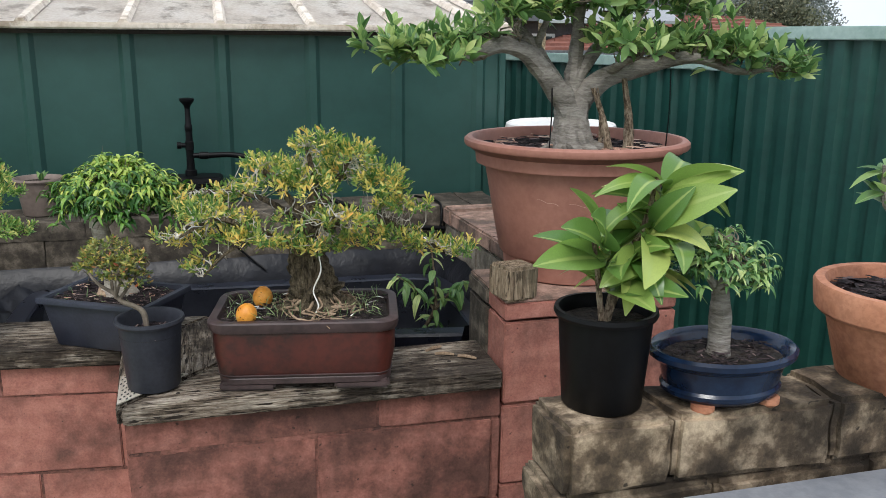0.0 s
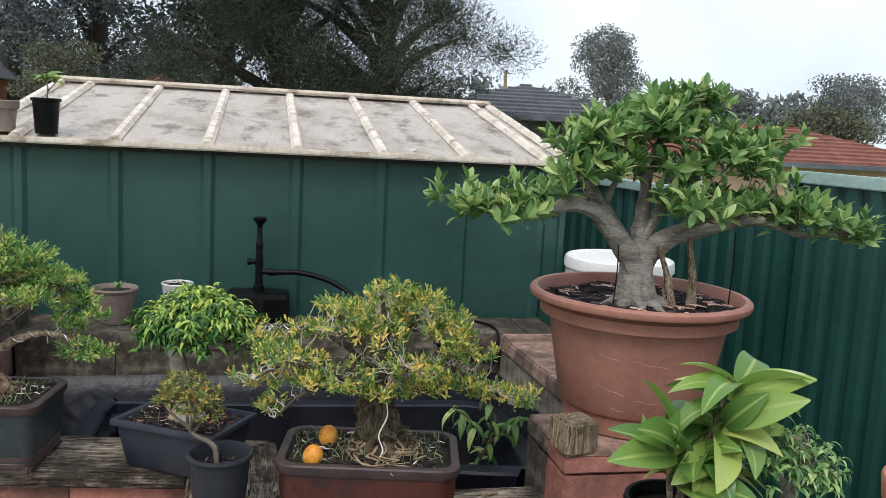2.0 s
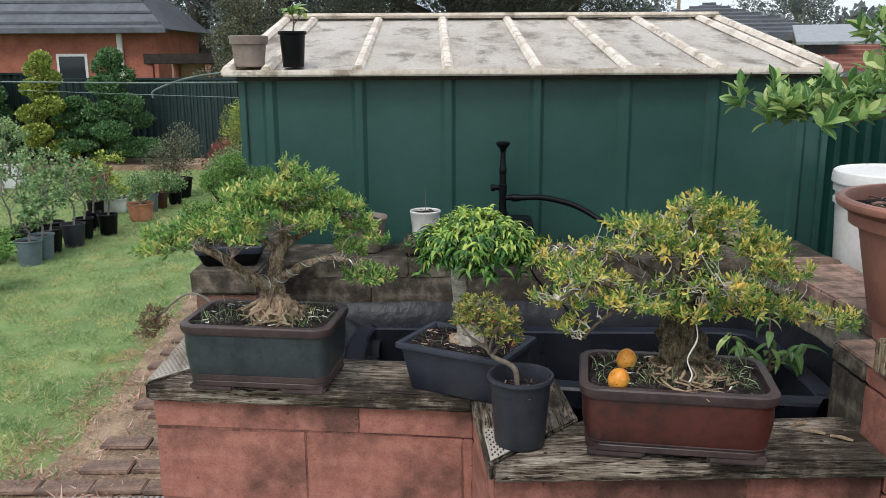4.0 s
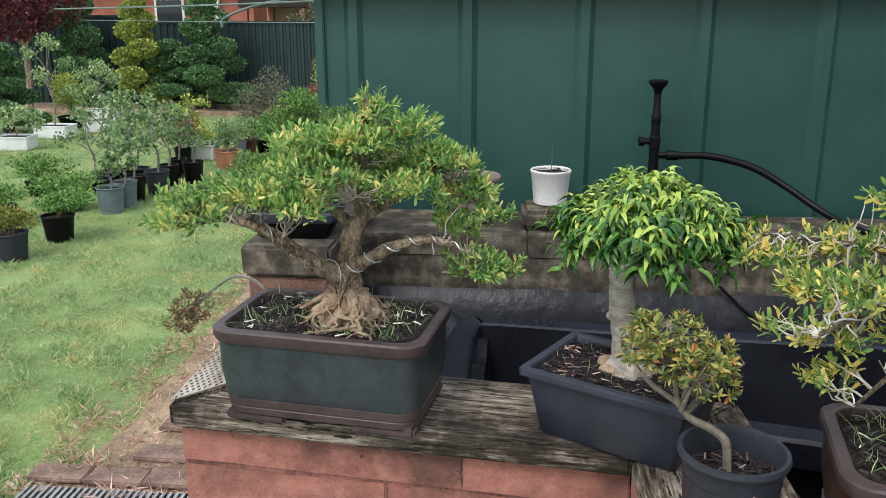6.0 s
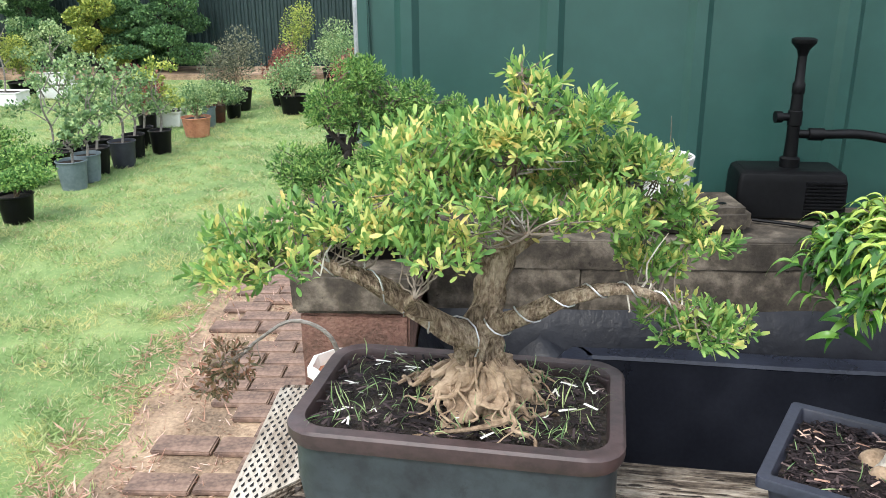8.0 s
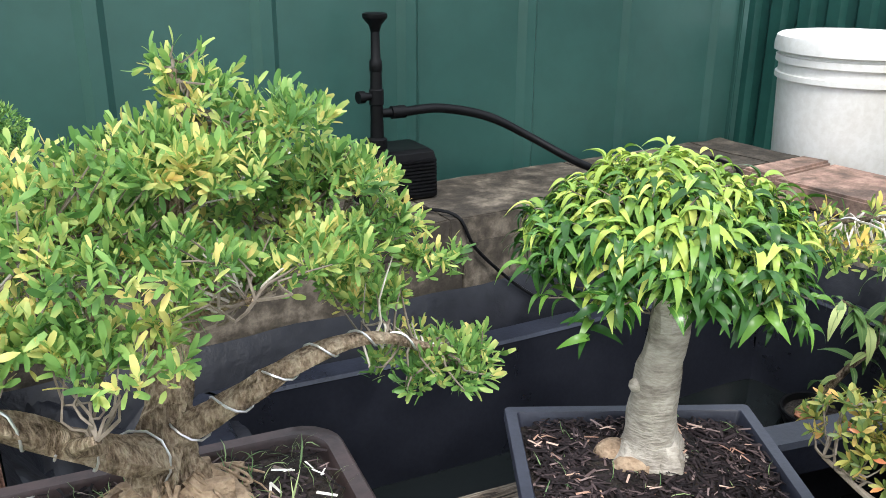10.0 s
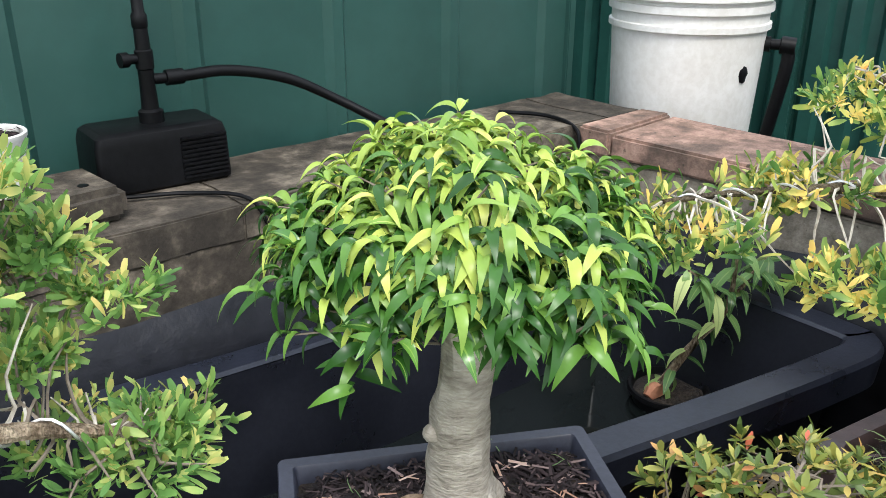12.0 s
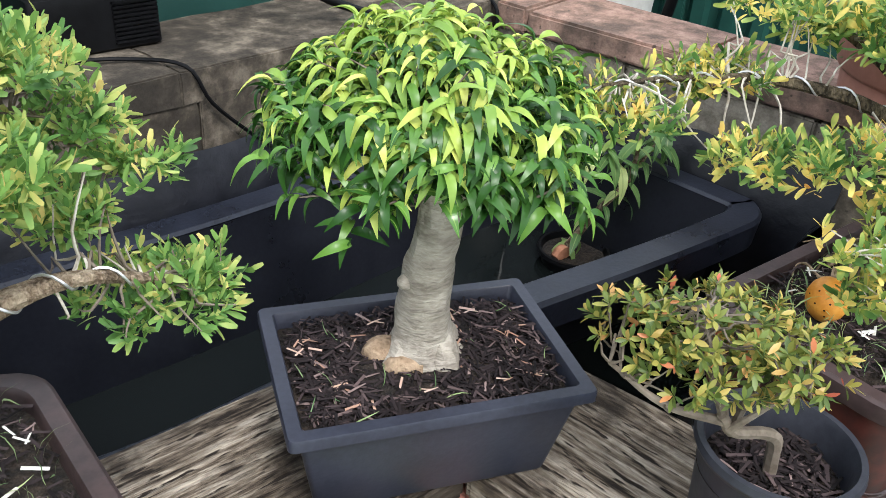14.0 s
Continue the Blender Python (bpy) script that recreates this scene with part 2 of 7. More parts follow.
BARK_GREY = surface("smooth_grey_bark", (0.2, 0.178, 0.152), (0.1, 0.088, 0.073), (0.33, 0.305, 0.27), 14, 90, 0.78, bumpy=0.8, depth=0.005, stretch=(0.8, 0.8, 3), spot=((0.09, 0.077, 0.06), 0.62, 18))
BARK_PALE = surface("pale_ficus_bark", (0.37, 0.33, 0.275), (0.21, 0.182, 0.148), (0.52, 0.475, 0.41), 26, 140, 0.8, bumpy=0.7, depth=0.004, stretch=(0.8, 0.8, 2.4), spot=((0.25, 0.21, 0.165), 0.6, 14))
BARK_MOSS = surface("dark_mossy_bark", (0.1, 0.078, 0.05), (0.035, 0.028, 0.018), (0.2, 0.16, 0.105), 30, 120, 0.95, bumpy=1.0, depth=0.012, stretch=(2.4, 2.4, 0.9), spec=0.2)
BARK_ROUGH = surface("flaky_brown_bark", (0.3, 0.215, 0.145), (0.1, 0.068, 0.044), (0.5, 0.4, 0.29), 30, 120, 0.92, bumpy=1.0, depth=0.012, stretch=(2.4, 2.4, 0.9), spec=0.2)
ROOT = surface("exposed_tan_roots", (0.34, 0.235, 0.15), (0.13, 0.085, 0.052), (0.46, 0.34, 0.23), 30, 110, 0.9, bumpy=0.9, depth=0.006)
TWIG = surface("grey_twigs", (0.15, 0.12, 0.09), (0.09, 0.07, 0.05), (0.24, 0.2, 0.16), 20, 110, 0.85)
PALE_TWIG = surface("pale_dead_twigs", (0.42, 0.38, 0.32), (0.2, 0.17, 0.13), (0.6, 0.57, 0.5), 20, 110, 0.85)
DARK_BARK = surface("dark_furrowed_bark", (0.028, 0.021, 0.016), (0.014, 0.011, 0.009), (0.05, 0.038, 0.03), 9, 60, 0.92, bumpy=0.9, depth=0.01)
WIRE = surface("aluminium_wire", (0.6, 0.6, 0.6), (0.5, 0.5, 0.5), (0.7, 0.7, 0.7), 20, 80, 0.4, metal=0.8)
FRUIT = surface("orange_speckled_skin", (0.7, 0.27, 0.025), (0.6, 0.21, 0.017), (0.78, 0.36, 0.06), 20, 160, 0.5, bumpy=0.1)
CHIP = foliage("bark_chips", [(0.0, (0.008, 0.0068, 0.0055)), (0.6, (0.024, 0.019, 0.015)), (0.86, (0.06, 0.047, 0.036)), (0.97, (0.13, 0.1, 0.07)), (1.0, (0.28, 0.22, 0.15))], 0.9, 0.0, spec=0.2)
SHELL = surface("white_shell", (0.75, 0.72, 0.66), (0.6, 0.57, 0.5), (0.82, 0.8, 0.76), 20, 90, 0.6)
BRICK_ROOF = surface("red_tiles_far", (0.22, 0.085, 0.06), (0.165, 0.064, 0.047), (0.27, 0.11, 0.08), 2, 9, 0.8)
DARK_ROOF = surface("dark_tiles_far", (0.1, 0.107, 0.122), (0.075, 0.08, 0.092), (0.13, 0.14, 0.158), 2, 9, 0.7)
HOUSE_BRICK = surface("house_brick", (0.34, 0.11, 0.07), (0.25, 0.08, 0.052), (0.42, 0.15, 0.1), 3, 20, 0.85)
PEACH_WALL = surface("peach_render", (0.5, 0.32, 0.22), (0.44, 0.27, 0.18), (0.56, 0.37, 0.26), 2, 20, 0.85)
DARK_WALL = surface("dark_house_brick", (0.085, 0.075, 0.078), (0.06, 0.053, 0.056), (0.11, 0.1, 0.1), 3, 20, 0.85)
PAVER = surface("brick_paver", (0.2, 0.125, 0.095), (0.11, 0.072, 0.056), (0.3, 0.2, 0.15), 7, 60, 0.88, bumpy=0.5)
STEEL = surface("galvanised_steel", (0.32, 0.33, 0.34), (0.25, 0.26, 0.27), (0.4, 0.41, 0.42), 9, 60, 0.45, metal=0.6)
LINE_STEEL = surface("dull_green_pipe", (0.12, 0.17, 0.15), (0.07, 0.1, 0.09), (0.18, 0.24, 0.22), 6, 40, 0.5)
WATER_M, _n, _l, _b = material("dark_pond_water", 0.03, 0, 0.4)
_b.inputs["Base Color"].default_value = (0.006, 0.008, 0.008, 1)
bump(_n, _l, _b, noise_fac(_n, _l, coords(_n, _l), 9, 2), 0.05, 0.01)

LEAF_BOX = foliage("box_leaves", [(0.0, (0.03, 0.09, 0.014)), (0.3, (0.11, 0.26, 0.034)), (0.53, (0.23, 0.42, 0.058)), (0.7, (0.48, 0.56, 0.1)), (0.86, (0.76, 0.67, 0.14)), (1.0, (0.82, 0.62, 0.16))], 0.42, 0.38, spec=0.3, shoots=0.5)
LEAF_BOX_YELLOW = foliage("yellowing_box_leaves", [(0.0, (0.024, 0.08, 0.012)), (0.32, (0.095, 0.225, 0.028)), (0.52, (0.27, 0.39, 0.045)), (0.7, (0.74, 0.66, 0.1)), (0.92, (0.84, 0.62, 0.09)), (1.0, (0.84, 0.42, 0.05))], 0.42, 0.36, spec=0.3, shoots=0.55)
LEAF_FICUS = foliage("lime_ficus_leaves", [(0.0, (0.15, 0.3, 0.02)), (0.4, (0.28, 0.46, 0.035)), (1.0, (0.52, 0.64, 0.07))], 0.36, 0.26, (0.55, 0.66, 0.18), "object", 0.34)
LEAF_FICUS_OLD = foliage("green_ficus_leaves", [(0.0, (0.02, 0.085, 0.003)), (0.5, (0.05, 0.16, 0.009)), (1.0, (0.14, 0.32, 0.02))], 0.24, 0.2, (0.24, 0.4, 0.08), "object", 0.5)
LEAF_FICUS_ALL = foliage("lime_ficus_growth", [(0.0, (0.1, 0.22, 0.014)), (0.4, (0.23, 0.39, 0.026)), (0.8, (0.42, 0.55, 0.045)), (1.0, (0.6, 0.68, 0.085))], 0.34, 0.26, spec=0.36)
# Deep green of older leaves, darkened further for shade inside the crown.
LEAF_FICUS_SHADE = foliage("inner_shaded_ficus_leaves", [(0.0, (0.014, 0.06, 0.003)), (0.6, (0.04, 0.13, 0.007)), (1.0, (0.14, 0.3, 0.018))], 0.34, 0.18, spec=0.36)
LEAF_BIG = foliage("green_fig_leaves", [(0.0, (0.06, 0.155, 0.025)), (0.5, (0.165, 0.32, 0.06)), (0.85, (0.34, 0.51, 0.1)), (1.0, (0.58, 0.7, 0.18))], 0.34, 0.42)
LEAF_BIG_OB = foliage("green_fig_leaf", [(0.0, (0.06, 0.155, 0.025)), (0.5, (0.165, 0.32, 0.06)), (0.85, (0.34, 0.51, 0.1)), (1.0, (0.58, 0.7, 0.18))], 0.34, 0.38, (0.28, 0.4, 0.14), "object")
LEAF_BROAD = foliage("broad_lime_leaf", [(0.0, (0.08, 0.195, 0.02)), (0.5, (0.2, 0.35, 0.034)), (1.0, (0.48, 0.59, 0.09))], 0.28, 0.3, (0.42, 0.52, 0.16), "object", 0.5)
LEAF_SMALL = foliage("curled_ficus_leaves", [(0.0, (0.04, 0.12, 0.025)), (0.45, (0.12, 0.27, 0.05)), (0.8, (0.28, 0.45, 0.09)), (1.0, (0.5, 0.62, 0.16))], 0.34, 0.28)
LEAF_AZALEA = foliage("azalea_leaves", [(0.0, (0.05, 0.1, 0.012)), (0.46, (0.15, 0.215, 0.02)), (0.82, (0.38, 0.37, 0.045)), (0.96, (0.5, 0.34, 0.06)), (1.0, (0.5, 0.12, 0.05))], 0.42, 0.28)
LEAF_CONIFER = foliage("juniper_leaves", [(0.0, (0.04, 0.115, 0.018)), (0.5, (0.115, 0.26, 0.036)), (1.0, (0.32, 0.5, 0.075))], 0.65, 0.22, spec=0.15)
LEAF_DARK = foliage("dark_tree_leaves", [(0.0, (0.03, 0.04, 0.024)), (0.6, (0.07, 0.088, 0.048)), (1.0, (0.14, 0.16, 0.085))], 0.85, 0.2, spec=0.08)
# Paler leaves for far trees, with distance haze put into the colour.
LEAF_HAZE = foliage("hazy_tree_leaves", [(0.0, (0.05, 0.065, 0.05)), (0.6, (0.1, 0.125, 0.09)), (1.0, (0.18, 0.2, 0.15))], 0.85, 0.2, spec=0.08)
LEAF_GUM = foliage("gum_leaves", [(0.0, (0.1, 0.13, 0.095)), (0.6, (0.18, 0.21, 0.15)), (1.0, (0.28, 0.31, 0.22))], 0.7, 0.2)
LEAF_SHRUB = foliage("shrub_leaves", [(0.0, (0.06, 0.14, 0.035)), (0.6, (0.17, 0.3, 0.075)), (1.0, (0.36, 0.5, 0.14))], 0.55, 0.2)
LEAF_GOLD = foliage("golden_shrub_leaves", [(0.0, (0.11, 0.19, 0.02)), (0.6, (0.3, 0.39, 0.035)), (1.0, (0.52, 0.57, 0.06))], 0.55, 0.2)
LEAF_BURGUNDY = foliage("burgundy_leaves", [(0.0, (0.03, 0.006, 0.006)), (0.6, (0.08, 0.014, 0.016)), (1.0, (0.17, 0.03, 0.03))], 0.55, 0.2)
LEAF_LIME = foliage("pale_lime_leaves", [(0.0, (0.09, 0.18, 0.045)), (0.6, (0.24, 0.37, 0.1)), (1.0, (0.46, 0.58, 0.18))], 0.55, 0.25)
LEAF_TOPIARY = foliage("dark_topiary_leaves", [(0.0, (0.03, 0.085, 0.02)), (0.6, (0.08, 0.19, 0.042)), (1.0, (0.2, 0.36, 0.08))], 0.6, 0.12)
LEAF_OLIVE = foliage("olive_wattle_leaves", [(0.0, (0.05, 0.065, 0.03)), (0.6, (0.12, 0.14, 0.06)), (1.0, (0.24, 0.25, 0.11))], 0.7, 0.2)
LEAF_BRONZE = foliage("bronze_leaves", [(0.0, (0.06, 0.07, 0.02)), (0.6, (0.17, 0.13, 0.045)), (1.0, (0.3, 0.15, 0.07))], 0.5, 0.2)
LEAF_RED = foliage("red_brown_leaves", [(0.0, (0.13, 0.04, 0.03)), (0.6, (0.26, 0.1, 0.05)), (1.0, (0.4, 0.2, 0.08))], 0.55, 0.2)
GRASS = foliage("grass_blades", [(0.0, (0.14, 0.27, 0.055)), (0.5, (0.29, 0.46, 0.115)), (0.88, (0.48, 0.6, 0.2)), (1.0, (0.74, 0.66, 0.36))], 0.7, 0.38, patch=((0.68, 0.62, 0.3), 2.4, 0.485))
STRAW = foliage("dry_grass", [(0.0, (0.34, 0.2, 0.1)), (0.6, (0.6, 0.42, 0.22)), (1.0, (0.72, 0.58, 0.36))], 0.85, 0.2)
LAWN = surface("mown_lawn", (0.15, 0.24, 0.072), (0.1, 0.17, 0.05), (0.25, 0.32, 0.12), 1.6, 40, 0.95, bumpy=0.6, depth=0.02, spot=((0.46, 0.36, 0.2), 0.6, 0.9))
EARTH = surface("dry_bare_earth", (0.25, 0.165, 0.105), (0.12, 0.08, 0.052), (0.46, 0.33, 0.22), 5, 60, 0.95, bumpy=0.7, depth=0.01)


# ---- helpers ----
def part(name, bm, mat, parent=None, label="", smooth=True):
    """Links a bmesh as one mesh object, under a thing or a part where one is given."""
    me = bpy.data.meshes.new(name)
    bm.normal_update()
    bm.to_mesh(me)
    bm.free()
    me.materials.append(mat)
    if smooth:
        me.polygons.foreach_set("use_smooth", [True] * len(me.polygons))
        me.set_sharp_from_angle(angle=radians(38))
    ob = new(name, me)
    if parent is not None:
        ob.parent = parent
    if label:
        ob["label"] = label
    return ob


def thing(name, label, category, group="", kind="", at=(0, 0, 0), turn=0):
    ob = new(name)
    ob.empty_display_size = 0.02
    ob.matrix_basis = pose(*at, 0, 0, turn)
    return tagged(ob, label, category, group, kind)


def solid(parts, mat, name, parent=None, label="", kind=""):
    """A mesh object out of arrays of points and faces."""
    me = bpy.data.meshes.new(name)
    pts, faces, count = [], [], 0
    for p, fc in parts:
        pts.append(np.asarray(p, float))
        faces += [[i + count for i in q] for q in fc]
        count += len(p)
    me.from_pydata(np.concatenate(pts).tolist(), [], faces)
    me.materials.append(mat)
    ob = new(name, me)
    if parent is not None:
        ob.parent = parent
    if kind:
        ob["kind"] = kind
    if label:
        ob["label"] = label
    return ob


def block(bm, x0, x1, y0, y1, z0, z1, bevel=0.003, rough=0.0):
    made = bmesh.ops.create_cube(bm, size=1)["verts"]
    for v in made:
        v.co = Vector((x0 + (v.co.x + 0.5) * (x1 - x0), y0 + (v.co.y + 0.5) * (y1 - y0), z0 + (v.co.z + 0.5) * (z1 - z0)))
        if rough:
            v.co += Vector([random.uniform(-rough, rough) for _ in range(3)])
    if bevel:
        bmesh.ops.bevel(bm, geom=list({e for v in made for e in v.link_edges}), offset=bevel, segments=2, affect="EDGES")
    return bm


def prism(bm, outline, z0, z1, bevel=0.004):
    """An upright slab over a plan outline given anticlockwise."""
    low, top = [bm.verts.new((x, y, z0)) for x, y in outline], [bm.verts.new((x, y, z1)) for x, y in outline]
    bm.faces.new(low[::-1]), bm.faces.new(top)
    k = len(low)
    for i in range(k):
        bm.faces.new((low[i], low[(i + 1) % k], top[(i + 1) % k], top[i]))
    if bevel:
        bmesh.ops.bevel(bm, geom=list({e for v in low + top for e in v.link_edges}), offset=bevel, segments=2, affect="EDGES")
    return bm


def loft(bm, rings, close=(True, True)):
    """Joins rings of points, each as long as the others, into a skin."""
    made = [[bm.verts.new(p) for p in ring] for ring in rings]
    k = len(made[0])
    for a, b in zip(made, made[1:]):
        for i in range(k):
            bm.faces.new((a[i], a[(i + 1) % k], b[(i + 1) % k], b[i]))
    if close[0]:
        bm.faces.new(made[0][::-1])
    if close[1]:
        bm.faces.new(made[-1])
    return bm


def round_ring(rx, ry, z, n=40, power=2.0):
    """A ring in plan: an ellipse for power 2, towards a rounded rectangle above."""
    pts = []
    for i in range(n):
        a = 2 * math.pi * i / n
        c, s = math.cos(a), math.sin(a)
        pts.append((rx * math.copysign(abs(c) ** (2 / power), c), ry * math.copysign(abs(s) ** (2 / power), s), z))
    return pts


def box_ring(hx, hy, z, r, seg=5):
    pts = []
    for cx, cy, a0 in ((hx - r, hy - r, 0), (-hx + r, hy - r, 90), (-hx + r, -hy + r, 180), (hx - r, -hy + r, 270)):
        for i in range(seg + 1):
            a = radians(a0 + 90 * i / seg)
            pts.append((cx + r * math.cos(a), cy + r * math.sin(a), z))
    return pts


def lathe(bm, profile, n=40, close=(True, True)):
    return loft(bm, [round_ring(r, r, z, n) for r, z in profile], close)


def smooth_line(pts, steps=5):
    """Points on a smooth line through the given ones (tuples of any length)."""
    p = [np.array(q, float) for q in pts]
    p = [2 * p[0] - p[1], *p, 2 * p[-1] - p[-2]]
    out = []
    for a, b, c, d in zip(p, p[1:], p[2:], p[3:]):
        for i in range(steps):
            t = i / steps
            out.append(0.5 * (2 * b + (c - a) * t + (2 * a - 5 * b + 4 * c - d) * t * t + (3 * b - a - 3 * c + d) * t**3))
    return out + [p[-2]]


def tube(bm, pts, n=8, wobble=0.0, steps=5):
    """A round stem along points (x, y, z, radius), capped."""
    line = smooth_line(pts, steps) if steps else [np.array(q, float) for q in pts]
    rings, side = [], None
    for i, q in enumerate(line):
        ahead = Vector((line[min(i + 1, len(line) - 1)][:3] - line[max(i - 1, 0)][:3]).tolist()).normalized()
        if side is None:
            side = ahead.orthogonal().normalized()
        side = (side - ahead * side.dot(ahead)).normalized()
        up, ring = ahead.cross(side), []
        for k in range(n):
            a = 2 * math.pi * k / n
            r = max(float(q[3]), 0.0004)
            if wobble:
                r *= 1 + wobble * (noise.noise(Vector((3 * math.cos(a), 3 * math.sin(a), 40 * float(q[2]) + 7 * float(q[0])))))
            ring.append(Vector([float(c) for c in q[:3]]) + float(r) * (math.cos(a) * side + math.sin(a) * up))
        rings.append(ring)
    return loft(bm, rings)


def leaf_shape(length, width, curl=0.15, fold=0.25, segs=4, sharp=1.0, low=0.75, end=0.03):
    """Points, faces and across-coordinates of a leaf that grows along +y from its stalk, folded along the midrib."""
    pts, faces, across = [], [], []
    for i in range(segs + 1):
        t = i / segs
        w = width / 2 * math.sin(math.pi * min(1, t**low * 0.97 + 0.03)) ** sharp if 0 < i < segs else width * (0.03 if i == 0 else end)
        a = curl * t
        y, z = length * math.sin(a * 2) / (a * 2 + 1e-9) * t if curl else length * t, -length * t * math.sin(a)
        for s in (-1, 0, 1):
            pts.append((s * w, y, z + abs(s) * w * fold))
            across.append(0.5 + 0.5 * s)
    for i in range(segs):
        for s in (0, 1):
            a = 3 * i + s
            faces.append((a, a + 1, a + 4, a + 3))
    return np.array(pts), faces, across


def frames_for(dirs, ups):
    """Rows of rotation matrices whose y axis is the direction and z axis is near up."""
    y = dirs / np.linalg.norm(dirs, axis=1, keepdims=True)
    x = np.cross(y, ups)
    x /= np.linalg.norm(x, axis=1, keepdims=True) + 1e-9
    z = np.cross(x, y)
    return np.stack([x, y, z], 2)


def scatter(template, where, dirs, ups, sizes):
    """All copies of one leaf as points and faces."""
    pts, faces, across = template
    m = frames_for(dirs, ups)
    allp = np.einsum("nij,kj->nki", m, pts) * sizes[:, None, None] + where[:, None, :]
    k = len(pts)
    base = np.arange(len(where)) * k
    quads = (base[:, None, None] + np.array(faces)[None]).reshape(-1, len(faces[0]))
    return allp.reshape(-1, 3), quads


def leaves_mesh(name, batches, mat, parent, kind="", label=""):
    me = bpy.data.meshes.new(name)
    pts, quads, count = [], [], 0
    for p, q in batches:
        pts.append(p)
        quads.append(q + count)
        count += len(p)
    me.from_pydata(np.concatenate(pts).tolist(), [], np.concatenate(quads).tolist())
    me.polygons.foreach_set("use_smooth", [True] * len(me.polygons))
    me.materials.append(mat)
    ob = new(name, me)
    ob.parent = parent
    if kind:
        ob["kind"] = kind
    if label:
        ob["label"] = label
    return ob


def leaf_data(name, template, mat):
    pts, faces, across = template
    me = bpy.data.meshes.new(name)
    me.from_pydata(pts.tolist(), [], faces)
    uv = me.uv_layers.new(name="UVMap")
    for loop in me.loops:
        uv.data[loop.index].uv = (across[loop.vertex_index], 0.5)
    me.polygons.foreach_set("use_smooth", [True] * len(me.polygons))
    me.materials.append(mat)
    return me


def unit(rng, n):
    v = rng.normal(size=(n, 3))
    return v / np.linalg.norm(v, axis=1, keepdims=True)


def pad_tips(rng, pads, density, top=-0.35):
    """Shoot tips on the upper skin of flattened clumps (x, y, z, rx, ry, rz): places and outward directions."""
    where, out = [], []
    for x, y, z, rx, ry, rz in pads:
        n = int(density * (rx * ry + rx * rz + ry * rz) * 4.2)
        v = unit(rng, n * 2)
        v = v[v[:, 2] > top][:n]
        deep = rng.uniform(0.55, 1.06, (len(v), 1)) ** 0.6
        where.append(np.array([x, y, z]) + v * deep * [rx, ry, rz])
        o = v / [rx, ry, rz]
        out.append(o / np.linalg.norm(o, axis=1, keepdims=True))
    return np.concatenate(where), np.concatenate(out)


def split_pads(rng, pads, k, part_size=0.7):
    """Each clump as a few smaller ones, so that the outline is broken."""
    out = []
    for x, y, z, a, b, c in pads:
        for i in range(k):
            t = i * 2 * math.pi / k + rng.uniform(0, 1.5)
            o = rng.uniform(0.3, 0.55)
            out.append((x + math.cos(t) * a * o, y + math.sin(t) * b * o, z + c * rng.uniform(-0.45, 0.55), a * part_size * rng.uniform(0.8, 1.2), b * part_size * rng.uniform(0.8, 1.2), c * 0.72))
    return out


def sprigs(rng, where, out, each, template, size, length=0.022, up=0.5, splay=(1.25, 0.35), jitter=0.3, wild=0.35, droop=False):
    """Short shoots that end at the tips, with leaves set round them in a spiral, the lower ones spread wider."""
    n = len(where)
    s = out + [0, 0, up] + wild * rng.normal(size=(n, 3))
    s /= np.linalg.norm(s, axis=1, keepdims=True)
    side = np.cross(s, unit(rng, n))
    side /= np.linalg.norm(side, axis=1, keepdims=True)
    other = np.cross(s, side)
    w, d, u = [], [], []
    for k in range(each):
        q = k / max(1, each - 1)
        a = k * 2.4 + rng.normal(size=(n, 1)) * 0.3
        th = splay[0] + (splay[1] - splay[0]) * q + rng.normal(size=(n, 1)) * 0.15
        ring = np.cos(a) * side + np.sin(a) * other
        w.append(where - s * length * (1 - q))
        d.append(np.cos(th) * s + np.sin(th) * ring)
        u.append(s * 0.8 + [0, 0, 1.4] + 0.2 * rng.normal(size=(n, 3)) if droop else s - ring * 0.3 + 0.2 * rng.normal(size=(n, 3)))
    w, d, u = np.concatenate(w), np.concatenate(d), np.concatenate(u)
    if droop:
        flat = np.linalg.norm(d[:, :2], axis=1, keepdims=True)
        d[:, :2] /= np.maximum(flat, 0.3)
        d[:, 2] = rng.uniform(0.15, 1.15, len(d))
    return scatter(template, w, d, u, size * rng.uniform(1 - jitter, 1 + jitter, len(w))), (w, d, u)


def limbs(branches, mat, parent, name="branch", n=8, wobble=0.25):
    for pts in branches:
        part(name, tube(bmesh.new(), pts, n, wobble), mat, parent)


def twigs(rng, tips, joints, mat, parent, keep=0.5, r=0.0014, reach=1.0):
    """Thin shoots from the nearest limb point to the tips, as one mesh."""
    bm = bmesh.new()
    j = np.array(joints)
    for p in tips[rng.random(len(tips)) < keep]:
        d = np.linalg.norm(j - p, axis=1) + rng.random(len(j)) * 0.02
        if d.min() > reach:
            continue
        a = j[d.argmin()]
        mid = (a + p) / 2 + rng.normal(size=3) * 0.12 * np.linalg.norm(p - a)
        low = a * 0.7 + p * 0.3 + rng.normal(size=3) * 0.08 * np.linalg.norm(p - a)
        mid[2] -= 0.004
        tube(bm, [(*a, r * 1.5), (*low, r * 1.3), (*mid, r * 1.1), (*p, r * 0.6)], 4, 0, 2)
    ob = part("twig_growth", bm, mat, parent)
    ob["kind"] = "stuff"
    return ob


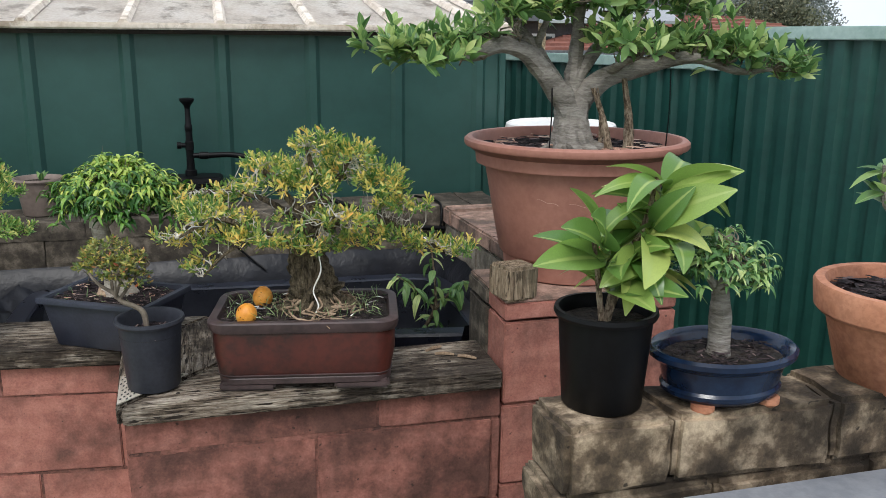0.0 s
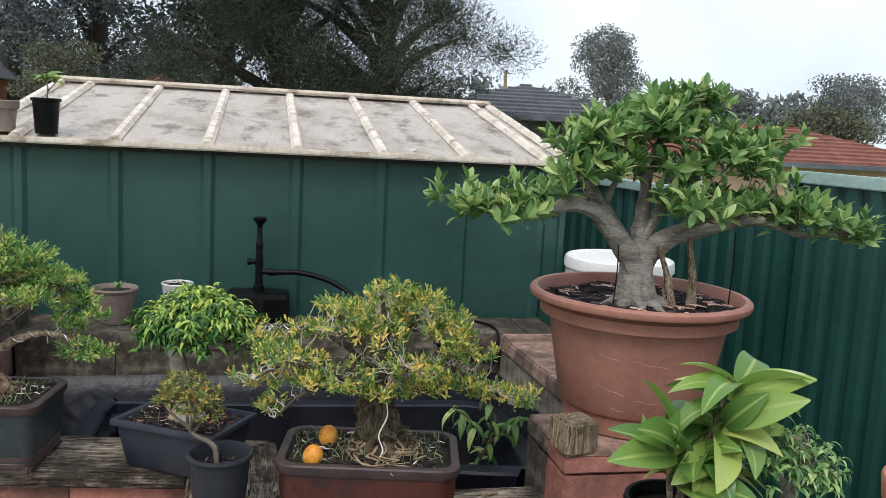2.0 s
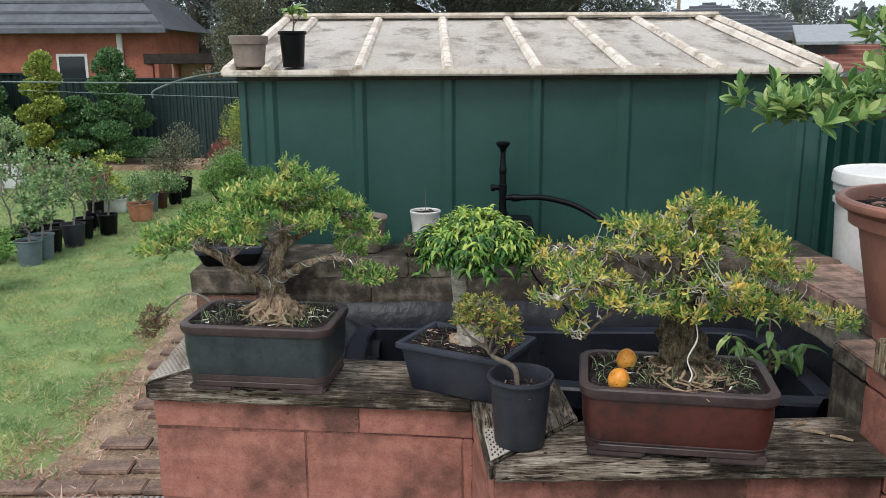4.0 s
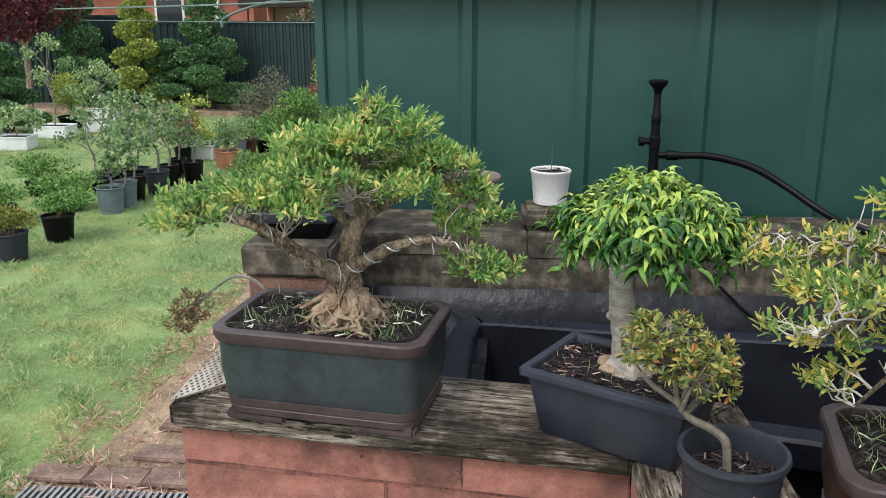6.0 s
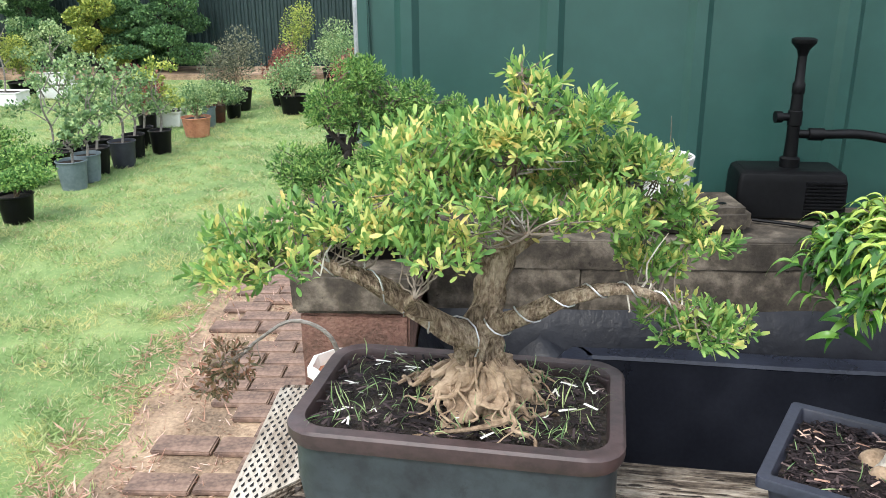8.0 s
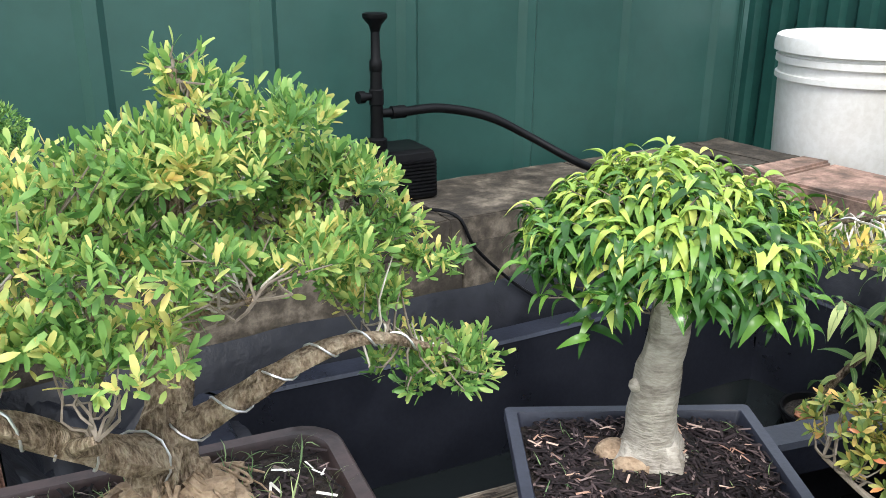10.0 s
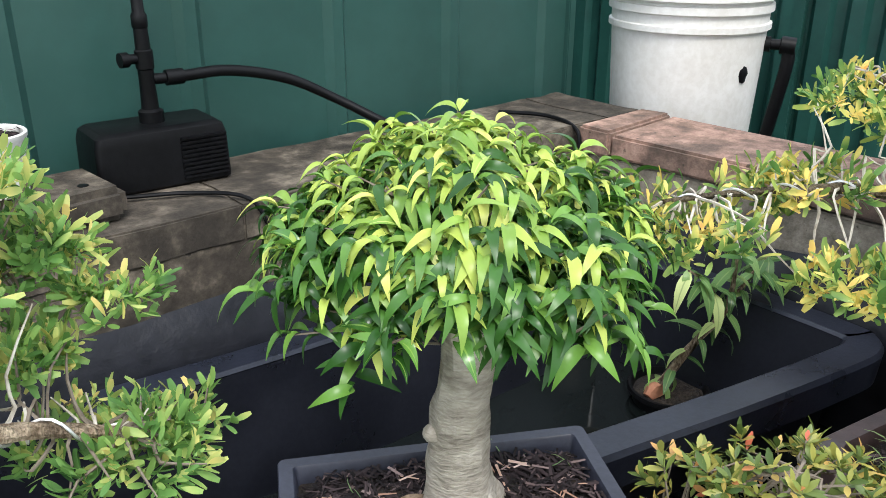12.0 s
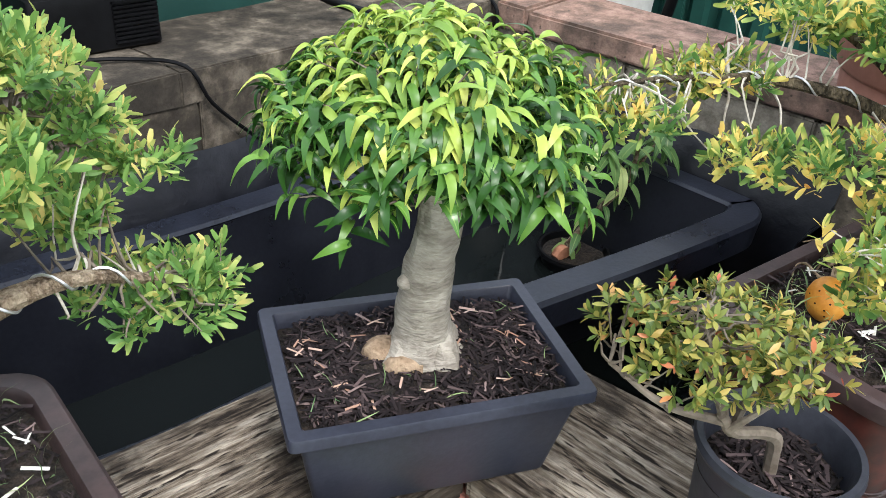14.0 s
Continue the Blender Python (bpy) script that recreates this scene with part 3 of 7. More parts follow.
def chips(rng, n, rx, ry, z, mat, parent, size=0.012, power=2, name="mulch"):
    """Loose chips that lie on a bed of soil."""
    t = np.array([(-0.6, -0.1, 0), (0.6, -0.07, 0.02), (0.6, 0.09, 0), (-0.6, 0.07, 0.03), (0, 0, 0.09)]), [(0, 1, 4), (1, 2, 4), (2, 3, 4), (3, 0, 4)], None
    u = rng.uniform(-1, 1, (n * 2, 2))
    u = u[(np.abs(u) ** power).sum(1) < 1][:n]
    w = np.c_[u * [rx, ry], z + rng.uniform(-0.001, 0.006, len(u))]
    d = np.c_[rng.normal(size=(len(u), 2)), rng.normal(size=len(u)) * 0.35]
    w = np.concatenate([w, w[: len(w) // 2] + [0.004, -0.003, 0.001]])
    d = np.concatenate([d, d[: len(w) - len(d)] * [1, -1, 1]])
    u = w
    p, q = scatter(t, w, d, np.tile([0.05, 0.02, 1.0], (len(u), 1)), size * rng.uniform(0.4, 1.7, len(u)))
    return leaves_mesh(name, [(p, q)], mat, parent, kind="stuff")


def weeds(rng, n, rx, ry, z, parent, size=0.016, mat=None):
    t = leaf_shape(1, 0.055, 0.6, 0.1, 3)
    u = rng.uniform(-1, 1, (n, 2))
    w = np.c_[u * [rx, ry], np.full(n, z)]
    d = np.c_[rng.normal(size=(n, 2)) * 0.6, np.ones(n)]
    return leaves_mesh("weed_growth", [scatter(t, w, d, unit(rng, n), size * rng.uniform(0.4, 1.6, n))], mat or LEAF_SHRUB, parent, kind="stuff")


def joints_of(branches, skip=2):
    return [q[:3] for b in branches for q in smooth_line(b, 5)[skip:]]


# ---- ground ----
bm = bmesh.new()
bmesh.ops.create_grid(bm, x_segments=60, y_segments=60, size=1)
for v in bm.verts:
    v.co = Vector((math.copysign(abs(v.co.x) ** 3, v.co.x) * 400 - 2, math.copysign(abs(v.co.y) ** 3, v.co.y) * 400 + 6, 0))
    v.co.z = 0.02 * noise.noise(v.co * 0.4) - 0.02 if v.co.xy.length < 60 else -0.02
ground = tagged(part("ground", bm, LAWN), "mown green lawn with dry straw patches", "lawn", kind="structure")

# ---- shed ----
SX0, SX1, SY, EAVE, RIDGE_Y, RIDGE = -1.112, 0.91, 3.245, 1.745, 4.5, 1.975


def sheet(bm, x0, x1, ribs, width, depth, z0, z1):
    """A steel sheet in the xz plane, facing -y, with raised trapezoid ribs."""
    xs = [(x0, 0)]
    for r in ribs:
        xs += [(r - width, 0), (r - width * 0.45, -depth), (r + width * 0.45, -depth), (r + width, 0)]
    xs.append((x1, 0))
    low = [bm.verts.new((x, y, z0)) for x, y in xs]
    top = [bm.verts.new((x, y, z1)) for x, y in xs]
    for i in range(len(xs) - 1):
        bm.faces.new((low[i], low[i + 1], top[i + 1], top[i]))
    return bm


shed = thing("garden_shed", "dark green ribbed steel garden shed with weathered cream roof", "shed")
ribs_x = [-0.0996 + 0.307 * k for k in range(-3, 4)]
bm = sheet(bmesh.new(), SX0, SX1, ribs_x, 0.026, 0.015, 0.0, EAVE)
bmesh.ops.translate(bm, verts=bm.verts, vec=(0, SY, 0))
bmesh.ops.solidify(bm, geom=bm.faces[:], thickness=0.004)
part("front_wall", bm, GREEN_SHED, shed, smooth=False)
for x, s in ((SX0, 1), (SX1, -1)):
    bm = sheet(bmesh.new(), SY, RIDGE_Y + 1.15, [SY + 0.25 + 0.307 * k for k in range(7)], 0.022, 0.011, 0.0, EAVE)
    for v in bm.verts:
        a, b = v.co.x, v.co.y
        v.co.x, v.co.y = x - s * b * -1 * (1 if s > 0 else 1), a
        if v.co.z > 1 and a <= RIDGE_Y:
            v.co.z = EAVE + (RIDGE - EAVE - 0.03) * (a - SY) / (RIDGE_Y - SY)
        elif v.co.z > 1:
            v.co.z = RIDGE - 0.03 - (RIDGE - EAVE) * (a - RIDGE_Y) / (RIDGE_Y - SY)
    part("side_wall", bm, GREEN_SHED, shed, smooth=False)
bm = block(bmesh.new(), SX0, SX1, RIDGE_Y + 1.14, RIDGE_Y + 1.16, 0, EAVE - 0.01, 0)
part("back_wall", bm, GREEN_SHED, shed)
# corner angles of the shed
for x in (SX0, SX1):
    part("corner_post", block(bmesh.new(), x - 0.012, x + 0.012, SY - 0.014, SY + 0.02, 0, EAVE, 0.003), GREEN_SHED, shed)
# roof: two slopes with rolled ribs
for front in (True, False):
    y0, y1 = (SY - 0.055, RIDGE_Y) if front else (RIDGE_Y + 1.25, RIDGE_Y)
    bm = bmesh.new()
    z0 = EAVE + 0.005
    nx, ny = 40, 14
    grid = [[bm.verts.new((SX0 - 0.05 + (SX1 - SX0 + 0.06) * i / nx, y0 + (y1 - y0) * j / ny, z0 + (RIDGE - z0) * j / ny + 0.0015 * noise.noise(Vector((i * 0.7, j * 0.9, front))))) for i in range(nx + 1)] for j in range(ny + 1)]
    for j in range(ny):
        for i in range(nx):
            q = (grid[j][i], grid[j][i + 1], grid[j + 1][i + 1], grid[j + 1][i])
            bm.faces.new(q if front else q[::-1])
    bmesh.ops.solidify(bm, geom=bm.faces[:], thickness=0.008)
    part("roof_sheet", bm, ROOF, shed)
    for k in range(9):
        x = SX0 - 0.04 if k == 0 else SX1 if k == 8 else ribs_x[k - 1]
        bm = bmesh.new()
        w, h = 0.021, 0.017
        rings = []
        for t in np.linspace(0, 1, 8):
            y, z = y0 + (y1 - y0) * t, z0 + (RIDGE - z0) * t + 0.004
            rings.append([(x - w, y, z), (x - w * 0.5, y, z + h), (x + w * 0.5, y, z + h), (x + w, y, z)])
        loft(bm, rings)
        rib = part("roof_rib", bm, ROOF_RIB, shed)
        if front and k == 8:
            for t in np.linspace(0.08, 0.92, 9):
                bm = lathe(bmesh.new(), [(0.0035, 0), (0.0035, 0.005), (0.002, 0.007)], 8)
                bmesh.ops.translate(bm, verts=bm.verts, vec=(x, y0 + (y1 - y0) * t, z0 + (RIDGE - z0) * t + h + 0.004))
                part("screw", bm, STEEL, shed)
part("ridge_cap", block(bmesh.new(), SX0 - 0.055, SX1 + 0.015, RIDGE_Y - 0.05, RIDGE_Y + 0.05, RIDGE + 0.006, RIDGE + 0.03, 0.01), ROOF_RIB, shed)
part("eave_trim", block(bmesh.new(), SX0 - 0.055, SX1 + 0.02, SY - 0.066, SY - 0.052, EAVE - 0.006, EAVE + 0.016, 0.005), ROOF_RIB, shed)
# Dark strip added under the eave to stand in for its shadow.
part("eave_flashing", block(bmesh.new(), SX0 - 0.01, SX1 + 0.01, SY - 0.046, SY - 0.018, EAVE - 0.02, EAVE + 0.0, 0.004), DARK_BARK, shed)


# ---- steel fence beside the shed ----
def fence_run(name, a, b, top, low=0.0, pitch=0.1, cap=FENCE_CAP, skin=GREEN_FENCE):
    ax, ay, bx, by = *a, *b
    length = math.hypot(bx - ax, by - ay)
    run = thing(name, "dark green corrugated steel boundary fence with pale rail", "fence", "fence panels", "structure", (ax, ay, low), math.degrees(math.atan2(by - ay, bx - ax)))
    bm = bmesh.new()
    xs, x, k = [], 0.0, 0
    while x < length:
        xs += [(x, 0), (x + pitch * 0.3, 0), (x + pitch * 0.45, -0.022), (x + pitch * 0.85, -0.022)]
        x += pitch
    xs.append((length, 0))
    lo, hi = [bm.verts.new((x, y, 0)) for x, y in xs], [bm.verts.new((x, y, top - low)) for x, y in xs]
    for i in range(len(xs) - 1):
        bm.faces.new((lo[i], lo[i + 1], hi[i + 1], hi[i]))
    part("sheet", bm, skin, run, smooth=False)
    part("top_rail", block(bmesh.new(), 0, length, -0.035, 0.02, top - low - 0.045, top - low, 0.004), cap, run)
    for x in (0, length):
        part("fence_post", block(bmesh.new(), x - 0.02, x + 0.02, -0.034, 0.03, 0, top - low - 0.002, 0.003), GREEN_FENCE, run)
    return run


def along(s):
    return 1.81 - 0.225 * s, 3.1 + 0.974 * s


fence_run("fence_1", along(0.0), along(-2.4), 1.77)
fence_run("fence_2", along(2.4), along(0.03), 1.65)
fence_run("fence_3", along(4.9), along(2.43), 1.53)
fence_run("fence_4", along(-2.43), along(-5.0), 1.8)

# ---- pond walls: painted blocks, block piers, timber capping ----
CAP = 1.017


def course_row(parent, mat, a, b, z0, z1, length, first, depth=0.09, gap=0.006, name="block", bevel=0.004):
    """Blocks in a row from a to b in plan (the face on the right-hand side of the way), the first cut to the given length."""
    a, b = Vector(a), Vector(b)
    way = (b - a).normalized()
    total, x, w = (b - a).length, 0.0, first
    turn = math.degrees(math.atan2(way.y, way.x))
    while x < total - 0.01:
        x1 = min(x + w, total)
        bm = block(bmesh.new(), gap / 2, x1 - x - gap / 2, random.uniform(-0.0015, 0.0015), depth, gap / 2, z1 - z0 - gap / 2, bevel, 0.0015)
        bmesh.ops.subdivide_edges(bm, edges=[e for e in bm.edges if e.calc_length() > 0.05], cuts=5 if z1 > 0.72 else 1, use_grid_fill=True)
        for v in bm.verts:
            q = v.co * 34 + Vector((a.x + x, z0, 0)) * 9
            v.co += Vector((0.0016 * noise.noise(q), 0.0022 * noise.noise(q + Vector((7, 0, 0))), 0.0022 * noise.noise(q + Vector((0, 7, 0)))))
        ob = part(name, bm, mat, parent)
        ob.matrix_basis = pose(a.x + way.x * x, a.y + way.y * x, z0, 0, 0, turn)
        x, w = x1, length


def wall_run(name, label, a, b, courses, mat, joint, depth=0.1):
    """A wall piece: a recessed mortar core and rows of blocks on its face. courses: (z0, z1, length, first)."""
    av, bv = Vector(a), Vector(b)
    way = (bv - av).normalized()
    nrm = Vector((-way.y, way.x))
    bm = bmesh.new()
    i0, i1 = 0.006, 0.006
    c = [av + way * i0 + nrm * 0.0035, bv - way * i1 + nrm * 0.0035, bv - way * i1 + nrm * (depth + 0.02), av + way * i0 + nrm * (depth + 0.02)]
    prism(bm, [(p.x, p.y) for p in c], 0.0, courses[0][1] - 0.003, 0)
    wall = tagged(part(name, bm, joint), label, "wall", kind="structure")
    for z0, z1, length, first in courses:
        course_row(wall, mat, a, b, z0, z1, length, first, depth, 0.0028, bevel=0.0025)
    return wall


low_courses = lambda first: [(0.9, 0.972, 0.62, first * 1.35), (0.703, 0.897, 0.39, first), (0.506, 0.7, 0.39, first * 0.5), (0.309, 0.503, 0.39, first), (0.112, 0.306, 0.39, first * 0.5), (0.0, 0.109, 0.39, first)]  # noqa: E731
wall_run("wall_pond_left", "terracotta-painted block pond wall with mould stains", (-1.165, 2.262), (-0.37, 2.172), low_courses(0.385), PAINT, PAINT_JOINT, 0.15)
wall_run("wall_pond_right", "terracotta-painted block pond wall with dark damp stains and shade in its paint", (-0.345, 1.832), (0.447, 1.832), low_courses(0.38), PAINT_DAMP_SHADED, PAINT_JOINT, 0.15)
wall_run("wall_pond_return", "terracotta-painted short return of the pond wall", (-0.372, 2.17), (-0.345, 1.834), low_courses(0.2), PAINT, PAINT_JOINT, 0.13)
wall_run("wall_pond_side", "terracotta-painted side wall of the raised pond", (-1.15, 2.64), (-1.165, 2.27), low_courses(0.3), PAINT, PAINT_JOINT, 0.15)

# pier under the large terracotta pot
pier = tagged(part("wall_pier", block(bmesh.new(), 0.458, 0.861, 1.84, 2.09, 0.0, 1.09, 0), PAINT_JOINT), "terracotta-painted block pier that carries the large pot", "wall", kind="structure")
for z0, z1, l, first in ((1.122, 1.162, 0.42, 0.42), (0.925, 1.119, 0.3, 0.42), (0.728, 0.922, 0.39, 0.25), (0.531, 0.725, 0.39, 0.42), (0.334, 0.528, 0.39, 0.2), (0.137, 0.331, 0.39, 0.42), (0, 0.134, 0.39, 0.2)):
    course_row(pier, PAINT, (0.45, 1.832), (0.868, 1.832), z0, z1, l, first, 0.12, 0.002, bevel=0.003)
    course_row(pier, CONCRETE if z0 > 0.9 else PAINT, (0.45, 2.1), (0.45, 1.955), z0, z1, 0.3, 0.3, 0.12, 0.002, bevel=0.003)
    course_row(pier, PAINT, (0.868, 1.953), (0.868, 2.1), z0, z1, 0.3, 0.3, 0.12)
part("slab", block(bmesh.new(), 0.452, 0.866, 1.835, 2.1, 1.16, 1.168, 0.003), LEDGE_PAINT, pier)

# back and right pond walls: concrete blocks with flat coping bricks
back = tagged(part("wall_back", block(bmesh.new(), -0.965, 0.83, 2.955, 3.2, 0.0, 1.105, 0), CONCRETE), "damp grey concrete block wall behind the pond", "wall", kind="structure")
course_row(back, CONCRETE, (-0.965, 2.947), (0.61, 2.947), 0.92, 1.11, 0.52, 0.3, 0.1, 0.0015, bevel=0.002)
x = -0.965
while x < 0.8:
    w = min(random.uniform(0.36, 0.52), 0.83 - x)
    part("coping_brick", block(bmesh.new(), x + 0.0008, x + w - 0.0008, 2.9445 + random.uniform(0, 0.002), 3.2, 1.1, 1.158 + random.uniform(-0.001, 0.001), 0.003, 0.0005), CONCRETE, back)
    x += w
for ob in back.children:
    me = ob.data
    bm = bmesh.new()
    bm.from_mesh(me)
    bmesh.ops.subdivide_edges(bm, edges=[e for e in bm.edges if e.calc_length() > 0.04], cuts=4, use_grid_fill=True)
    for v in bm.verts:
        q = ob.matrix_basis @ v.co
        v.co += 0.0035 * Vector((noise.noise(q * 22), noise.noise(q * 22 + Vector((9, 0, 0))), noise.noise(q * 22 + Vector((0, 9, 0)))))
    bm.to_mesh(me)
    bm.free()
right = tagged(part("wall_right", block(bmesh.new(), 0.618, 0.83, 2.102, 2.94, 0.0, 1.1, 0), CONCRETE), "grey concrete block wall with pink-washed coping", "wall", kind="structure")
course_row(right, CONCRETE_DRY, (0.61, 2.938), (0.61, 2.102), 0.91, 1.105, 0.39, 0.33, 0.1, 0.004)
y = 2.102
while y < 2.92:
    w = min(random.uniform(0.3, 0.4), 2.938 - y)
    part("coping_brick", block(bmesh.new(), 0.604 + random.uniform(0, 0.003), 0.835, y + 0.001, y + w - 0.001, 1.107, 1.158 + random.uniform(-0.004, 0.004), 0.006, 0.003), LEDGE_PAINT, right)
    y += w
right.matrix_basis = Matrix.Translation((0.61, 2.945, 0)) @ Matrix.Rotation(radians(2.5), 4, "Z") @ Matrix.Translation((-0.61, -2.945, 0))
ledge = tagged(part("wall_ledge", block(bmesh.new(), -1.145, -0.975, 2.64, 3.2, 0.0, 1.13, 0), REDBLOCK), "rough red block wall end with grey concrete cap", "wall", kind="structure")
course_row(ledge, REDBLOCK, (-1.15, 2.633), (-0.967, 2.633), 0.95, 1.138, 0.39, 0.39, 0.1)
course_row(ledge, REDBLOCK, (-1.15, 3.2), (-1.15, 2.735), 0.95, 1.138, 0.39, 0.39, 0.1)
for y0, y1 in ((2.625, 2.9), (2.904, 3.2)):
    part("cap_block", block(bmesh.new(), -1.158, -0.962, y0, y1, 1.14, 1.205, 0.007, 0.003), CONCRETE, ledge)


# timber capping
def sleeper(outline, label, mat=TIMBER, turn=0.0, z1=CAP):
    """A plank over a plan outline; the grain runs along its own x axis."""
    cx, cy = sum(p[0] for p in outline) / len(outline), sum(p[1] for p in outline) / len(outline)
    c, s = math.cos(radians(-turn)), math.sin(radians(-turn))
    own = [((x - cx) * c - (y - cy) * s, (x - cx) * s + (y - cy) * c) for x, y in outline]
    bm = prism(bmesh.new(), own, 0, 0.042, 0.004)
    long = [e for e in bm.edges if e.calc_length() > 0.12]
    bmesh.ops.subdivide_edges(bm, edges=long, cuts=9, use_grid_fill=True)
    for v in bm.verts:
        v.co.z += 0.0018 * noise.noise(Vector((v.co.x * 3, v.co.y * 60, v.co.z * 40)))
        v.co.y += 0.0015 * noise.noise(Vector((v.co.x * 9, 5, v.co.z * 60)))
    ob = tagged(part("timber_sleeper", bm, mat), label, "timber", "pond capping")
    ob.matrix_basis = pose(cx, cy, z1 - 0.042, 0, 0, turn)
    xs = [p[0] for p in own]
    for x in (min(xs) * 0.86, max(xs) * 0.7):
        bm = lathe(bmesh.new(), [(0.0045, 0.038), (0.0045, 0.0432), (0.003, 0.0442)], 10)
        bmesh.ops.translate(bm, verts=bm.verts, vec=(x, -0.02, 0))
        part("nail", bm, DARK_BARK, ob)
    return ob


sleeper([(-1.172, 2.244), (-0.376, 2.15), (-0.172, 2.352), (-0.98, 2.452)], "weathered grey timber capping plank with split grain", turn=-6.8)
sleeper([(-0.347, 1.808), (0.441, 1.808), (0.445, 2.014), (-0.138, 2.014)], "weathered grey timber capping plank with dark stains")
sleeper([(-0.355, 1.813), (-0.144, 2.019), (-0.165, 2.35), (-0.374, 2.146)], "weathered timber plank with bleached broken end grain", turn=90)
sleeper([(-1.178, 2.25), (-0.986, 2.455), (-0.98, 2.622), (-1.18, 2.622)], "weathered timber plank along the side of the pond", turn=90)


# expanded-metal anti-slip sheets nailed on two plank ends
def strainer(outline, z, label):
    cx, cy = outline[0]
    mesh_sheet = thing("perforated_sheet", label, "metal sheet", "perforated sheets", at=(0, 0, z))
    bm = prism(bmesh.new(), outline, 0, 0.0025, 0)
    part("sheet", bm, MESHED, mesh_sheet)
    xs, ys = [p[0] for p in outline], [p[1] for p in outline]
    pts, faces = [], []
    yy, row = min(ys), 0
    while yy < max(ys):
        xx = min(xs) + (row % 2) * 0.006
        while xx < max(xs):
            inside = all((b[0] - a[0]) * (yy - a[1]) - (b[1] - a[1]) * (xx - a[0]) > 0.0035 * math.hypot(b[0] - a[0], b[1] - a[1]) for a, b in zip(outline, outline[1:] + outline[:1]))
            if inside:
                k = len(pts)
                pts += [(xx - 0.0026, yy - 0.002, 0.0032), (xx, yy - 0.0058, 0.0032), (xx + 0.0024, yy - 0.001, 0.0032), (xx + 0.0006, yy + 0.006, 0.0032)]
                faces.append((k, k + 1, k + 2, k + 3))
            xx += 0.012
        yy += 0.0115
        row += 1
    solid([(pts, faces)], PLASTIC, "perforation", mesh_sheet, "dark punched holes", "stuff")


strainer([(-0.353, 1.817), (-0.222, 1.948), (-0.27, 1.965), (-0.36, 1.965)], CAP + 0.001, "bleached perforated sheet on the plank end")
strainer([(-1.178, 2.262), (-1.0, 2.445), (-1.0, 2.6), (-1.178, 2.6)], CAP + 0.001, "bleached perforated sheet on the side plank")

# ---- pond: liner, tub, water ----
POND = [(-0.975, 2.43), (-0.36, 2.345), (-0.17, 2.34), (-0.15, 2.005), (0.445, 2.005), (0.448, 2.1), (0.645, 2.1), (0.608, 2.943), (-0.975, 2.943)]
bm = prism(bmesh.new(), POND, 0.55, 0.6, 0)
tagged(part("pond_bed", bm, LINER), "black lined floor of the pond", "pond", kind="structure")
liner = thing("pond_liner", "black rubber pond liner with a pale frayed upper edge", "pond liner")
for a, b, zt in (((-0.965, 2.944), (0.605, 2.944), 1.016), ((0.607, 2.94), (0.643, 2.103), 1.016), ((-0.97, 2.46), (-0.97, 2.94), 1.03), ((0.642, 2.097), (0.44, 2.097), 1.02)):
    av, bv = Vector(a), Vector(b)
    bm, n = bmesh.new(), 40
    way = (bv - av).normalized()
    inn = Vector((way.y, -way.x))
    rows = []
    for j, (off, z) in enumerate(((0.002, zt + 0.004), (0.006, zt), (0.03, 0.97), (0.05, 0.9), (0.06, 0.6))):
        rows.append([bm.verts.new((*(av + (bv - av) * i / n + inn * (off + (0.014 * noise.noise(Vector((i * 0.35, j * 0.6, a[0]))) + 0.008 if j > 1 else 0))), z + (0.008 * noise.noise(Vector((i * 0.3, a[1], 2))) if j < 2 else 0))) for i in range(n + 1)])
    for r0, r1 in zip(rows, rows[1:]):
        for i in range(n):
            bm.faces.new((r0[i], r0[i + 1], r1[i + 1], r1[i]))
    part("side", bm, LINER, liner)

# slack liner heaped in the corner beside the tub
bm = bmesh.new()
grid = []
for j in range(25):
    row = []
    for i in range(25):
        x, y = -0.962 + 0.33 * i / 24, 2.47 + 0.465 * j / 24
        u = 0.7 * (i / 24) + 0.9 * (j / 24)
        fold = 1 - abs(2 * ((u * 2.6 + 0.35 * noise.noise(Vector((x * 5, y * 5, 0)))) % 1) - 1)
        edge = max(0.0, 1 - i / 6, (j - 19) / 6)
        row.append(bm.verts.new((x, y, 0.9 + 0.075 * fold**0.7 * (1 - i / 40) + 0.05 * edge + 0.012 * noise.noise(Vector((x * 14, y * 14, 3))))))
    grid.append(row)
for j in range(24):
    for i in range(24):
        bm.faces.new((grid[j][i], grid[j][i + 1], grid[j + 1][i + 1], grid[j + 1][i]))
part("fold", bm, LINER, liner, "heaped folds of slack liner")

TUB_OUT = [(-0.715, 2.44), (-0.72, 2.62), (-0.715, 2.82), (-0.685, 2.9), (-0.6, 2.915), (-0.2, 2.87), (0.2, 2.85), (0.48, 2.83), (0.565, 2.74), (0.572, 2.5), (0.566, 2.3), (0.552, 2.252), (0.505, 2.226), (0.43, 2.232), (0.2, 2.277), (-0.05, 2.335), (-0.3, 2.385), (-0.52, 2.405)]
ring = smooth_line([(*p,) for p in TUB_OUT + TUB_OUT[:1]], 4)[:-1]
centre = np.mean(ring, 0)


def inset(d):
    out = []
    for i, p in enumerate(ring):
        t = ring[(i + 1) % len(ring)] - ring[i - 1]
        nn = np.array([-t[1], t[0]]) / (np.linalg.norm(t) + 1e-9)
        if np.dot(nn, centre - p) < 0:
            nn = -nn
        out.append(p + nn * d)
    return out


